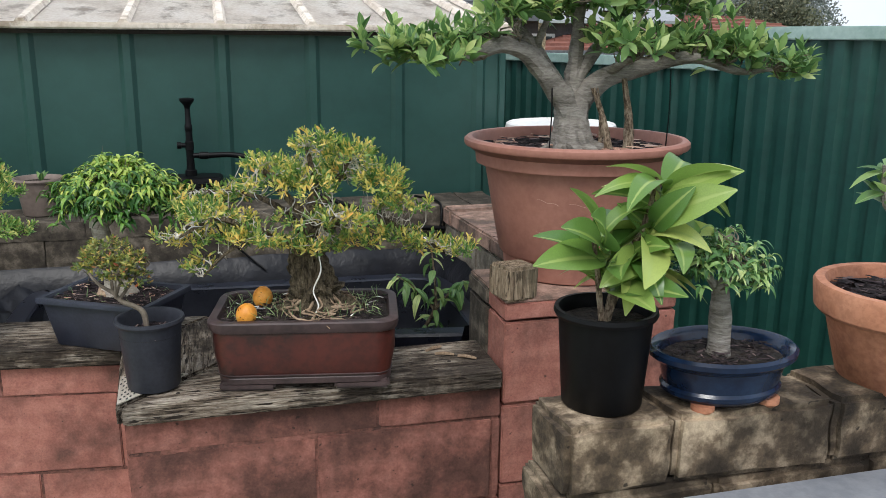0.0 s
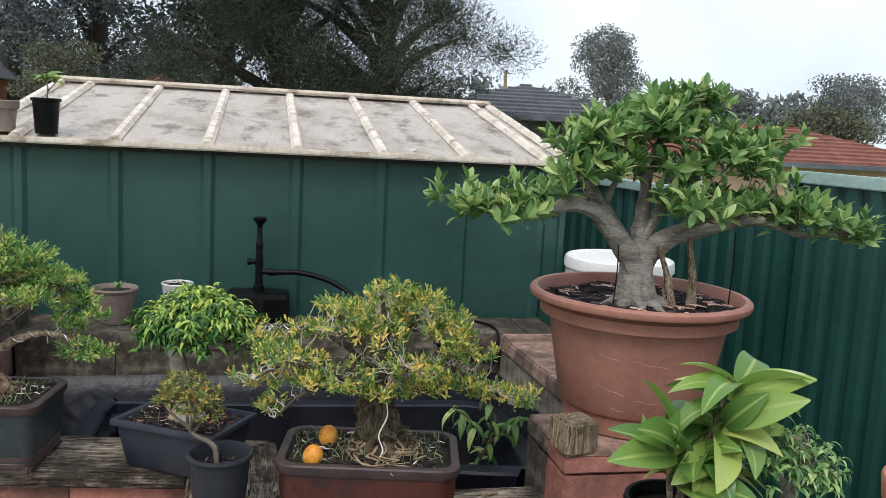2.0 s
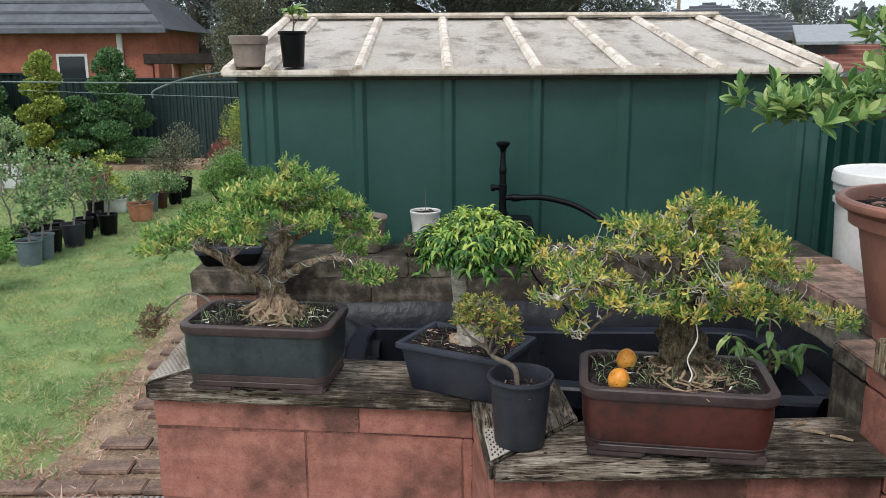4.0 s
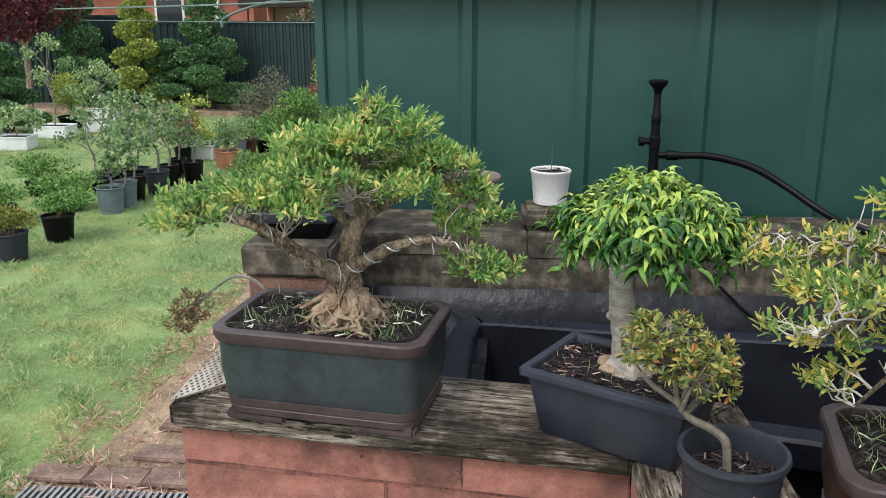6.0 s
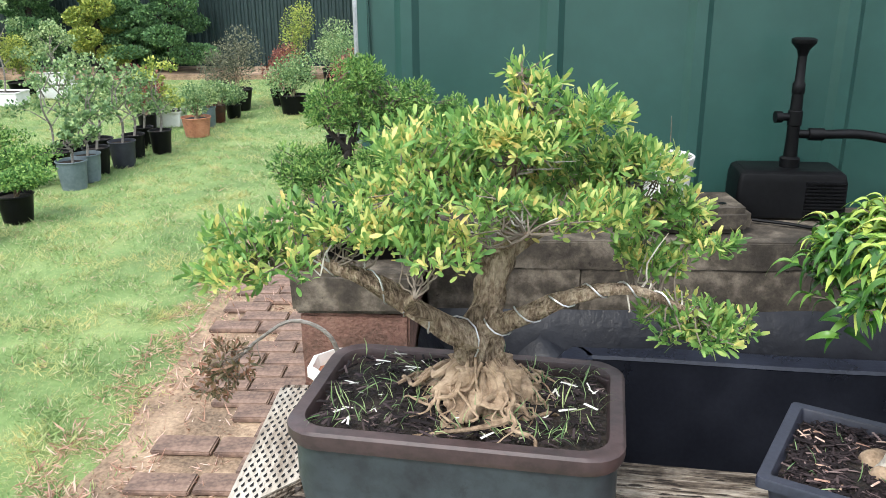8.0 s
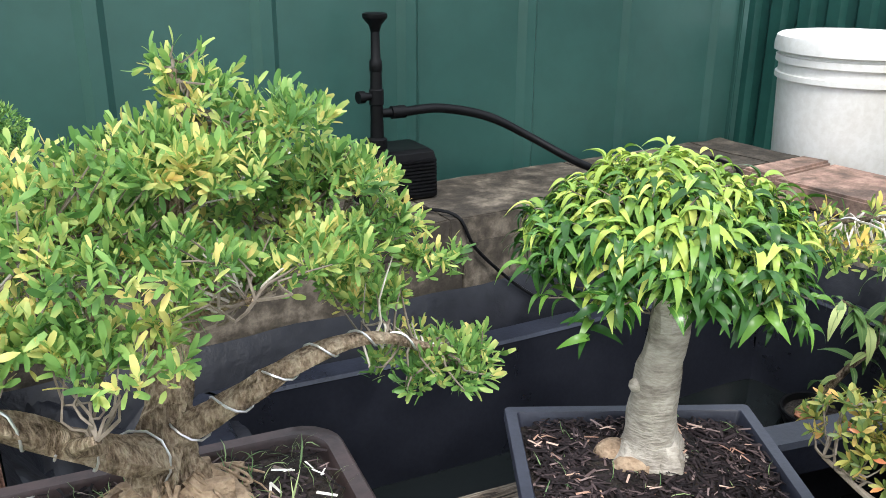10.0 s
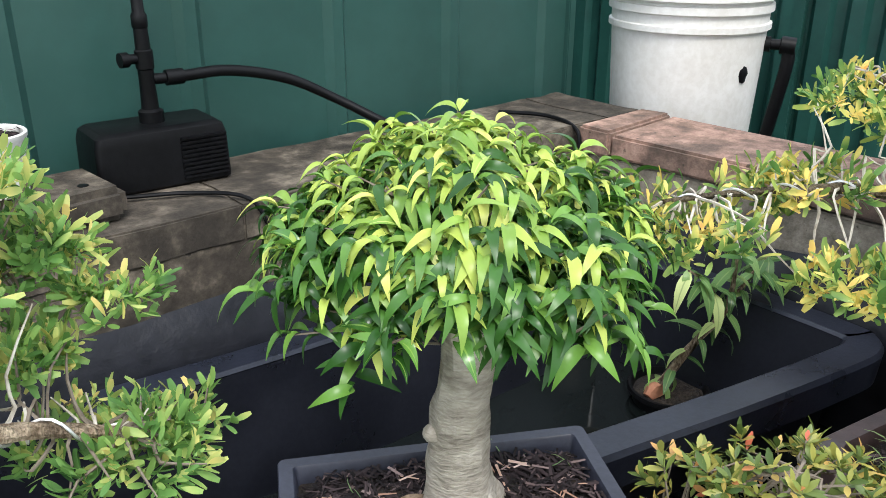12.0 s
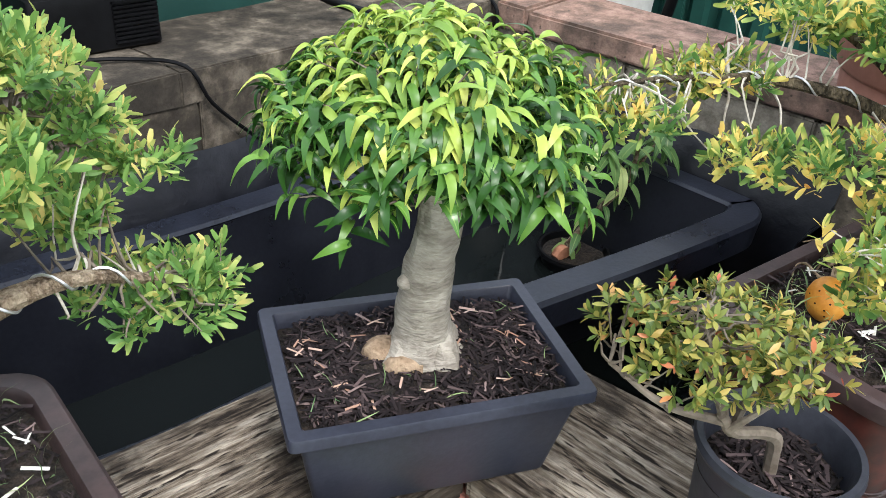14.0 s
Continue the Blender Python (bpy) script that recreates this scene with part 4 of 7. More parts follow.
tub = thing("pond_tub", "grey-black moulded plastic pond tub with wet flat rim", "pond tub")
for name, profile, mat, ends in (
        ("rim", ((0.0, 0.9), (-0.004, 0.95), (0.002, 0.957), (0.05, 0.957), (0.056, 0.952)), TUB_RIM, (False, False)),
        ("basin", ((0.057, 0.951), (0.075, 0.84), (0.1, 0.74), (0.12, 0.6)), TUB, (False, True))):
    part(name, loft(bmesh.new(), [[(*p, z) for p in inset(d)] for d, z in profile], ends), mat, tub)
bm = prism(bmesh.new(), POND, 0.62, 0.75, 0)
tagged(part("water", bm, WATER_M), "still black water in the pond", "water", kind="structure")


# ---- potted things ----
def local(base, pts):
    return [(q[0] - base[0], q[1] - base[1], q[2] - base[2], *q[3:]) for q in pts]


def local_pads(base, pads):
    return [(x - base[0], y - base[1], z - base[2], a, b, c) for x, y, z, a, b, c in pads]


def round_pot(parent, profile, mat, soil_r, soil_z, name="pot", n=48, squash=1.0, soil=SOIL, label=""):
    """A pot of revolution with an inside wall, and its bed of soil."""
    bm = loft(bmesh.new(), [round_ring(r, r * squash, z, n) for r, z in profile])
    ob = part(name, bm, mat, parent, label)
    bm = bmesh.new()
    bmesh.ops.create_circle(bm, cap_ends=True, segments=n, radius=soil_r)
    for v in bm.verts:
        v.co.y *= squash
        v.co.z = soil_z
    bmesh.ops.poke(bm, faces=bm.faces[:])
    part("soil", bm, soil, parent)
    return ob


def nursery(parent, r0, r1, h, mat, lip=0.004, soil_drop=0.02, soil=SOIL):
    """A tapered plastic pot with a rolled lip."""
    prof = [(r0 * 0.96, 0), (r0, 0.003), (r1 - 0.003, h - 0.012), (r1 + lip * 0.4, h - 0.011), (r1 + lip, h - 0.006), (r1 + lip * 0.6, h), (r1 - 0.003, h), (r1 - 0.006, h - 0.006), (r0 + (r1 - r0) * (1 - soil_drop * 1.4 / h) - 0.006, h - soil_drop * 1.4)]
    return round_pot(parent, prof, mat, r1 - 0.004, h - soil_drop, soil=soil)


def tray_pot(parent, hx, hy, h, rim, mat, rim_mat, flare=0.02, corner=0.03, feet=True, band=None, soil_drop=0.018, foot_mat=None):
    """A rectangular bonsai pot: body with a flare, a flat rim, feet, soil."""
    c = corner
    z0 = 0.014 if feet else 0.0
    body = [(hx - flare - 0.006, hy - flare - 0.006, z0, c * 0.8), (hx - flare, hy - flare, z0 + 0.006, c * 0.8), (hx - flare * 0.4, hy - flare * 0.4, h * 0.55, c), (hx - 0.007, hy - 0.007, h - 0.024, c)]
    bm = loft(bmesh.new(), [box_ring(a, b, z, r) for a, b, z, r in body])
    part("body", bm, mat, parent)
    top = [(hx - 0.009, hy - 0.009, h - 0.0255, c), (hx - 0.003, hy - 0.003, h - 0.022, c), (hx, hy, h - 0.014, c), (hx, hy, h - 0.003, c), (hx - 0.003, hy - 0.003, h, c), (hx - rim, hy - rim, h, c * 0.8), (hx - rim - 0.002, hy - rim - 0.002, h - 0.004, c * 0.8), (hx - rim - 0.004, hy - rim - 0.004, h - 0.03, c * 0.8)]
    part("rim", loft(bmesh.new(), [box_ring(a, b, z, r) for a, b, z, r in top], (False, False)), rim_mat, parent)
    if band:
        z1, z2 = band
        k = flare * 0.9
        bm = loft(bmesh.new(), [box_ring(hx - k + o, hy - k + o, z, c) for o, z in ((-0.004, z1), (0.0005, z1 + 0.003), (0.0015, z1 + 0.014), (0.0, z1 + 0.016), (0.0022, z1 + 0.018), (0.0035, z2 - 0.003), (-0.003, z2))], (False, False))
        part("foot_band", bm, rim_mat, parent)
    if feet:
        for sx in (-1, 1):
            for sy in (-1, 1):
                bm = block(bmesh.new(), -0.055, 0.055, -0.024, 0.024, 0, 0.018, 0.005)
                bmesh.ops.translate(bm, verts=bm.verts, vec=(sx * (hx - flare - 0.056), sy * (hy - flare - 0.022), 0))
                part("foot", bm, foot_mat or rim_mat, parent)
    bm = loft(bmesh.new(), [box_ring(hx - rim - 0.002, hy - rim - 0.002, h - soil_drop, c * 0.8), box_ring((hx - rim) * 0.6, (hy - rim) * 0.6, h - soil_drop + 0.008, c * 0.6), box_ring(0.02, 0.02, h - soil_drop + 0.012, 0.01)], (False, True))
    for v in bm.verts:
        v.co.z += 0.002 * noise.noise(v.co * 60)
    part("soil", bm, SOIL, parent)


def wire_wrap(parent, line, turns, mat=WIRE, r=0.0011, gap=0.0012):
    """A wire wound round a limb given as points (x, y, z, radius)."""
    pts = smooth_line(line, 8)
    out, n = [], len(pts) - 1
    steps = turns * 10
    for i in range(steps + 1):
        u = i / steps * n
        k = min(int(u), n - 1)
        q = pts[k] + (pts[k + 1] - pts[k]) * (u - k)
        d = Vector((pts[k + 1] - pts[k])[:3].tolist()).normalized()
        s = d.orthogonal().normalized()
        a = 2 * math.pi * turns * i / steps
        out.append((*(Vector(q[:3].tolist()) + (float(q[3]) + gap) * (math.cos(a) * s + math.sin(a) * d.cross(s))), r))
    return part("wire", tube(bmesh.new(), out, 5, 0, 0), mat, parent)


def leaf_objects(rng, name, datas, where, dirs, ups, sizes, parent):
    """Single leaves as objects on shared meshes."""
    m = frames_for(dirs, ups)
    for i in range(len(where)):
        ob = new(name, datas[i % len(datas)])
        ob.parent = parent
        t = Matrix(m[i].tolist()).to_4x4()
        t.translation = where[i]
        ob.matrix_basis = t @ Matrix.Scale(float(sizes[i]), 4)


# ---- large fig in a terracotta pot on the pier ----
B = (0.652, 1.985, 1.168)
rng = np.random.default_rng(3)
fig = thing("fig_bonsai", "large fig bonsai with grey trunk in a terracotta plastic pot", "bonsai", "bonsai trees", at=(0.695, 2.053, 1.168))
fig.scale = (1.03, 1.03, 1.03)
round_pot(fig, [(0.15, 0), (0.158, 0.004), (0.162, 0.047), (0.168, 0.05), (0.172, 0.056), (0.19, 0.15), (0.212, 0.268)], TERRA, 0.165, 0.2)
part("stain_band", lathe(bmesh.new(), [(0.2105, 0.26), (0.215, 0.271), (0.223, 0.28), (0.242, 0.29), (0.25, 0.297)], 64, (False, False)), TERRA_DARK, fig, "darker terracotta hollow under the lip")
part("lip", lathe(bmesh.new(), [(0.248, 0.2965), (0.256, 0.299), (0.259, 0.305), (0.258, 0.313), (0.252, 0.318), (0.241, 0.318), (0.236, 0.312), (0.23, 0.26)], 64, (False, False)), TERRA, fig, "rolled pot lip")
bm = bmesh.new()
bmesh.ops.create_circle(bm, cap_ends=True, segments=48, radius=0.234)
for v in bm.verts:
    v.co.z = 0.287
bmesh.ops.poke(bm, faces=bm.faces[:])
part("soil", bm, SOIL, fig)
chips(rng, 1100, 0.222, 0.222, 0.29, CHIP, fig, 0.018)
chips(rng, 46, 0.21, 0.21, 0.297, STRAW, fig, 0.024, name="leaf_litter")
for a0, a1, z0, z1 in ((-136, -122, 0.2, 0.19), (-116, -92, 0.195, 0.182), (-112, -90, 0.1, 0.096), (-138, -120, 0.125, 0.11), (-128, -118, 0.075, 0.07)):
    pts = []
    for k in range(7):
        a, z = radians(a0 + (a1 - a0) * k / 6), z0 + (z1 - z0) * k / 6 + 0.0016 * math.sin(k * 1.7)
        r = (0.172 + (z - 0.056) * 0.191 if z < 0.15 else 0.19 + (z - 0.15) * 0.186) - 0.0003
        pts.append((r * math.cos(a), r * math.sin(a), z, 0.0006))
    part("scratch", tube(bmesh.new(), pts, 4, 0, 2), SCRATCH, fig, "pale scratch in the plastic")
trunk = local(B, [(0.64, 1.955, 1.44, 0.06), (0.634, 1.96, 1.475, 0.042), (0.63, 1.965, 1.525, 0.037), (0.629, 1.967, 1.56, 0.039), (0.63, 1.97, 1.585, 0.026), (0.632, 1.972, 1.598, 0.012)])
part("trunk", tube(bmesh.new(), trunk, 18, 0.3), BARK_GREY, fig)
for a, l in ((-150, 0.085), (-110, 0.08), (-75, 0.075), (-35, 0.09), (10, 0.08), (60, 0.07), (120, 0.08), (170, 0.08)):
    dx, dy = math.cos(radians(a)), math.sin(radians(a))
    part("root", tube(bmesh.new(), [(*Vector(trunk[2][:3]) + Vector((dx * 0.022, dy * 0.022, 0)), 0.014), (trunk[1][0] + dx * 0.04, trunk[1][1] + dy * 0.04, trunk[1][2] - 0.005, 0.018), (trunk[0][0] + dx * l * 0.8, trunk[0][1] + dy * l * 0.8, 0.293, 0.013), (trunk[0][0] + dx * l * 1.2, trunk[0][1] + dy * l * 1.2, 0.28, 0.006)], 8, 0.2), BARK_GREY, fig)
boughs = [local(B, b) for b in (
    [(0.625, 1.962, 1.55, 0.034), (0.582, 1.95, 1.6, 0.027), (0.51, 1.94, 1.672, 0.022), (0.44, 1.925, 1.692, 0.019), (0.375, 1.92, 1.668, 0.013), (0.28, 1.93, 1.685, 0.007)],
    [(0.625, 1.972, 1.56, 0.03), (0.585, 1.99, 1.63, 0.022), (0.536, 2.0, 1.7, 0.018), (0.49, 2.02, 1.755, 0.012), (0.465, 2.03, 1.81, 0.007)],
    [(0.635, 1.968, 1.555, 0.036), (0.7, 1.96, 1.615, 0.026), (0.785, 1.95, 1.645, 0.022), (0.916, 1.94, 1.665, 0.014), (1.03, 1.93, 1.635, 0.009), (1.12, 1.93, 1.64, 0.005)],
    [(0.632, 1.972, 1.555, 0.03), (0.638, 1.98, 1.615, 0.027), (0.652, 2.0, 1.69, 0.02), (0.655, 2.0, 1.76, 0.015), (0.686, 2.0, 1.865, 0.009), (0.72, 2.0, 1.95, 0.005)],
    [(0.634, 1.974, 1.56, 0.026), (0.65, 1.98, 1.625, 0.022), (0.74, 2.02, 1.72, 0.016), (0.83, 2.04, 1.81, 0.01), (0.93, 2.04, 1.85, 0.006)],
    [(0.71, 1.96, 1.63, 0.016), (0.72, 1.9, 1.655, 0.011), (0.74, 1.86, 1.67, 0.006)],
    [(0.55, 1.995, 1.68, 0.012), (0.56, 1.97, 1.735, 0.009), (0.58, 1.95, 1.79, 0.005)])]
boughs = [[(*q[:3], q[3] * (0.95 if k in (0, 2) else 0.8)) for q in b] for k, b in enumerate(boughs)]
limbs(boughs, BARK_GREY, fig, "branch", 10)
for a, b, r in (((0.665, 1.93, 1.6), (0.7, 1.9, 1.455), 0.007), ((0.745, 1.94, 1.62), (0.755, 1.92, 1.46), 0.009), ((0.68, 1.94, 1.6), (0.69, 1.93, 1.455), 0.004)):
    part("aerial_root", tube(bmesh.new(), local(B, [(*a, r * 0.8), ((a[0] + b[0]) / 2 + 0.004, (a[1] + b[1]) / 2, (a[2] + b[2]) / 2, r), (*b, r * 1.5)]), 7, 0.3), BARK_ROUGH, fig)
for x in (0.855, 0.565):
    part("tie_wire", tube(bmesh.new(), local(B, [(x, 1.93, 1.64, 0.0016), (x + 0.003, 1.93, 1.55, 0.0016), (x, 1.93, 1.455, 0.0016)]), 5), PLASTIC, fig, "thin black guy wire")
pads = local_pads(B, [(0.24, 1.93, 1.668, 0.12, 0.12, 0.055), (0.36, 1.93, 1.692, 0.1, 0.1, 0.045), (0.48, 2.0, 1.815, 0.11, 0.12, 0.05), (0.56, 1.95, 1.85, 0.1, 0.1, 0.045), (0.7, 2.0, 1.905, 0.12, 0.13, 0.045), (0.8, 2.0, 1.945, 0.07, 0.08, 0.04), (0.66, 1.93, 1.87, 0.1, 0.1, 0.04), (0.85, 2.03, 1.88, 0.1, 0.1, 0.042), (0.97, 2.0, 1.845, 0.075, 0.08, 0.036), (0.82, 1.93, 1.82, 0.1, 0.1, 0.04), (0.72, 1.88, 1.7, 0.12, 0.1, 0.045), (0.88, 1.93, 1.69, 0.15, 0.12, 0.045), (1.04, 1.93, 1.665, 0.12, 0.11, 0.045)])
pads += local_pads(B, [(1.15, 1.92, 1.64, 0.08, 0.09, 0.04), (0.6, 2.1, 1.86, 0.13, 0.1, 0.045), (0.62, 2.13, 1.77, 0.11, 0.1, 0.035), (0.58, 1.92, 1.785, 0.1, 0.09, 0.035), (0.74, 1.94, 1.775, 0.11, 0.09, 0.035), (0.92, 1.95, 1.775, 0.1, 0.09, 0.035), (0.46, 1.92, 1.755, 0.08, 0.09, 0.035)])
tips, outs = pad_tips(rng, split_pads(rng, pads, 4, 0.58), 270, -0.25)
leaf = leaf_shape(1, 0.4, 0.16, 0.34, 4, 0.8, 1.0)
twigs(rng, tips, joints_of(boughs), TWIG, fig, 0.55, 0.0017)
n_near = 42
_, (w, d, u) = sprigs(rng, tips[:n_near], outs[:n_near], 7, leaf, 0.037, 0.022, 1.0, (1.2, 0.3))
leaf_objects(rng, "leaf", [leaf_data("fig_leaf", leaf_shape(1, 0.4, 0.1 + 0.1 * k, 0.34, 4, 0.8, 1.0), LEAF_BIG_OB) for k in range(3)], w, d, u, 0.041 * rng.uniform(0.7, 1.25, len(w)), fig)
leaves_mesh("crown", [sprigs(rng, tips[n_near:], outs[n_near:], 7, leaf, 0.037, 0.022, 1.0, (1.2, 0.3))[0]], LEAF_BIG, fig, "stuff")
stub = tagged(part("timber_stub", block(bmesh.new(), -0.036, 0.038, -0.036, 0.045, 0, 0.084, 0.006, 0.004), STUB_WOOD), "short weathered timber block wedged beside the pot", "timber")
stub.matrix_basis = pose(0.494, 1.866, 1.169, 0, -90, 12) @ Matrix.Translation((0.035, 0, -0.03))


# ---- small-leaved box bonsai ----
box_leaf = leaf_shape(1, 0.33, 0.12, 0.22, 4, 0.6, 1.35, 0.28)


def box_bonsai(base, turn, hx, hy, h, body_mat, rim_mat, trunk, boughs, roots, pads, leaf_mat, label, density, leaf, rng, bark=BARK_ROUGH, wires=(), band=None, twig_keep=0.5, weed=60):
    tree = thing("box_bonsai", label, "bonsai", "bonsai trees", at=base, turn=turn)
    tray_pot(tree, hx, hy, h, 0.017, body_mat, rim_mat, 0.018, 0.04, True, band)
    inv = pose(*base, 0, 0, turn).inverted()

    def own(pts):
        return [(*(inv @ Vector(q[:3])), *q[3:]) for q in pts]

    tr = [(*q[:3], q[3] * (0.82 if twig_keep < 0.6 else 1.12)) for q in own(trunk)]
    bo = [[(*q[:3], q[3] * 0.64) for q in own(b)] for b in boughs]
    part("trunk", tube(bmesh.new(), tr, 28, 0.7, 9), bark, tree)
    limbs(bo, bark, tree, "branch", 8, 0.4)
    z = h - 0.006
    x, y = tr[0][0], tr[0][1]
    s = tr[1][3] * 0.75
    part("root_crown", tube(bmesh.new(), [(x, y, z - 0.004, 0.07), (x, y, z + 0.005, 0.06), (x, y, z + 0.016, 0.046), (x, y, z + 0.032, 0.037), (x, y, z + 0.05, tr[1][3] * 0.9)], 56, 0.9, 7), ROOT if twig_keep < 0.6 else BARK_MOSS, tree, "tan flaring root base")
    for a, l, r in roots:
        a += random.uniform(-14, 14)
        top = random.uniform(0.03, 0.05) if twig_keep < 0.6 else random.uniform(0.012, 0.026)
        pts = [(x + math.cos(radians(a)) * s * 0.7, y + math.sin(radians(a)) * s * 0.7, z + top + 0.015, r * 1.1)]
        for k in range(1, 8):
            a += random.uniform(-27, 27)
            d = s + (l + 0.012) * (k / 7) ** 0.85
            zz = z + 0.002 + (top - 0.004) * (1 - k / 7) ** 1.3 + random.uniform(-0.003, 0.004) if k < 7 else z - 0.006
            pts.append((x + math.cos(radians(a)) * d, y + math.sin(radians(a)) * d, zz, r * (1.05 - 0.09 * k) * random.uniform(0.75, 1.2)))
        part("root", tube(bmesh.new(), pts, 6, 0.45, 3), ROOT, tree)
    chips(rng, 700, hx - 0.024, hy - 0.024, z, CHIP, tree, 0.011, 6)
    chips(rng, 26, hx - 0.03, hy - 0.03, z + 0.004, SHELL, tree, 0.011, 6, "shell_grit")
    weeds(rng, weed, hx - 0.03, hy - 0.03, z, tree, 0.024, LEAF_LIME)
    p = [(*(inv @ Vector(q[:3])), *q[3:]) for q in pads]
    tips, outs = pad_tips(rng, split_pads(rng, p, 3), density, -0.35)
    twigs(rng, tips, joints_of(bo, 3), PALE_TWIG if twig_keep > 0.6 else TWIG, tree, twig_keep * 0.55, 0.0009, 0.085)
    dead = tips[::9] * 0.82 + np.mean(tips, 0) * 0.18
    twigs(rng, dead, joints_of(bo, 3), PALE_TWIG, tree, 0.35, 0.0009, 0.08)
    leaves_mesh("crown", [sprigs(rng, tips, outs, 8, box_leaf, leaf, 0.021, 0.65, (1.15, 0.25), 0.35, 0.4)[0]], leaf_mat, tree, "stuff")
    for line, turns in wires:
        wire_wrap(tree, [(*q[:3], q[3] * 0.64) for q in own(line)], turns)
    return tree


# bonsai in the dark slate pot
SL = [[(-0.86, 2.28, 1.255, 0.03), (-0.91, 2.25, 1.295, 0.022), (-0.955, 2.23, 1.335, 0.018), (-1.01, 2.21, 1.37, 0.012), (-1.08, 2.19, 1.375, 0.006)],
      [(-0.85, 2.28, 1.27, 0.022), (-0.8, 2.26, 1.3, 0.017), (-0.745, 2.245, 1.33, 0.013), (-0.69, 2.24, 1.335, 0.009), (-0.63, 2.24, 1.31, 0.005)],
      [(-0.85, 2.29, 1.3, 0.026), (-0.83, 2.3, 1.36, 0.02), (-0.825, 2.305, 1.43, 0.013), (-0.82, 2.305, 1.5, 0.008), (-0.815, 2.305, 1.555, 0.004)],
      [(-0.835, 2.3, 1.35, 0.016), (-0.77, 2.33, 1.385, 0.012), (-0.71, 2.34, 1.42, 0.007), (-0.66, 2.34, 1.4, 0.004)],
      [(-0.84, 2.3, 1.34, 0.016), (-0.9, 2.34, 1.37, 0.011), (-0.96, 2.36, 1.4, 0.006)],
      [(-0.83, 2.3, 1.4, 0.012), (-0.88, 2.27, 1.43, 0.008), (-0.93, 2.25, 1.45, 0.004)],
      [(-0.9, 2.26, 1.29, 0.014), (-0.93, 2.2, 1.33, 0.01), (-0.92, 2.15, 1.36, 0.005)],
      [(-0.83, 2.29, 1.37, 0.012), (-0.82, 2.22, 1.4, 0.008), (-0.81, 2.17, 1.42, 0.004)]]
box_bonsai((-0.876, 2.283, CAP + 0.001), -8, 0.187, 0.118, 0.168, SLATE_GLAZE, BROWN_CLAY,
           [(-0.853, 2.28, 1.17, 0.056), (-0.855, 2.282, 1.195, 0.042), (-0.857, 2.285, 1.225, 0.033), (-0.855, 2.288, 1.26, 0.027), (-0.849, 2.292, 1.3, 0.02), (-0.838, 2.3, 1.35, 0.014)], SL,
           [(a, random.uniform(0.035, 0.08), random.choice((0.0012, 0.0018, 0.0026, 0.0042))) for a in range(0, 360, 12)],
           [(-0.795, 2.31, 1.542, 0.036, 0.04, 0.026), (-0.74, 2.31, 1.502, 0.05, 0.055, 0.03), (-0.862, 2.3, 1.5, 0.045, 0.05, 0.03), (-0.81, 2.26, 1.49, 0.08, 0.07, 0.036), (-0.682, 2.31, 1.452, 0.06, 0.06, 0.036), (-0.913, 2.28, 1.47, 0.07, 0.06, 0.033), (-0.65, 2.33, 1.395, 0.05, 0.055, 0.028), (-0.87, 2.21, 1.445, 0.08, 0.06, 0.03), (-0.764, 2.24, 1.425, 0.075, 0.06, 0.034), (-0.968, 2.33, 1.42, 0.07, 0.06, 0.03), (-0.99, 2.23, 1.415, 0.09, 0.06, 0.028), (-1.065, 2.21, 1.395, 0.075, 0.06, 0.034), (-1.105, 2.2, 1.372, 0.05, 0.05, 0.026), (-0.909, 2.18, 1.41, 0.08, 0.045, 0.024), (-0.62, 2.25, 1.294, 0.066, 0.055, 0.035), (-0.606, 2.3, 1.375, 0.035, 0.035, 0.018), (-0.66, 2.31, 1.35, 0.05, 0.05, 0.024), (-0.78, 2.36, 1.43, 0.1, 0.06, 0.04), (-0.88, 2.38, 1.44, 0.09, 0.05, 0.04)],
           LEAF_BOX, "spreading box bonsai with exposed roots in a slate-glazed pot", 2300, 0.0122, rng, wires=[(SL[0], 4), (SL[1], 6)], band=(0.012, 0.046), weed=360)

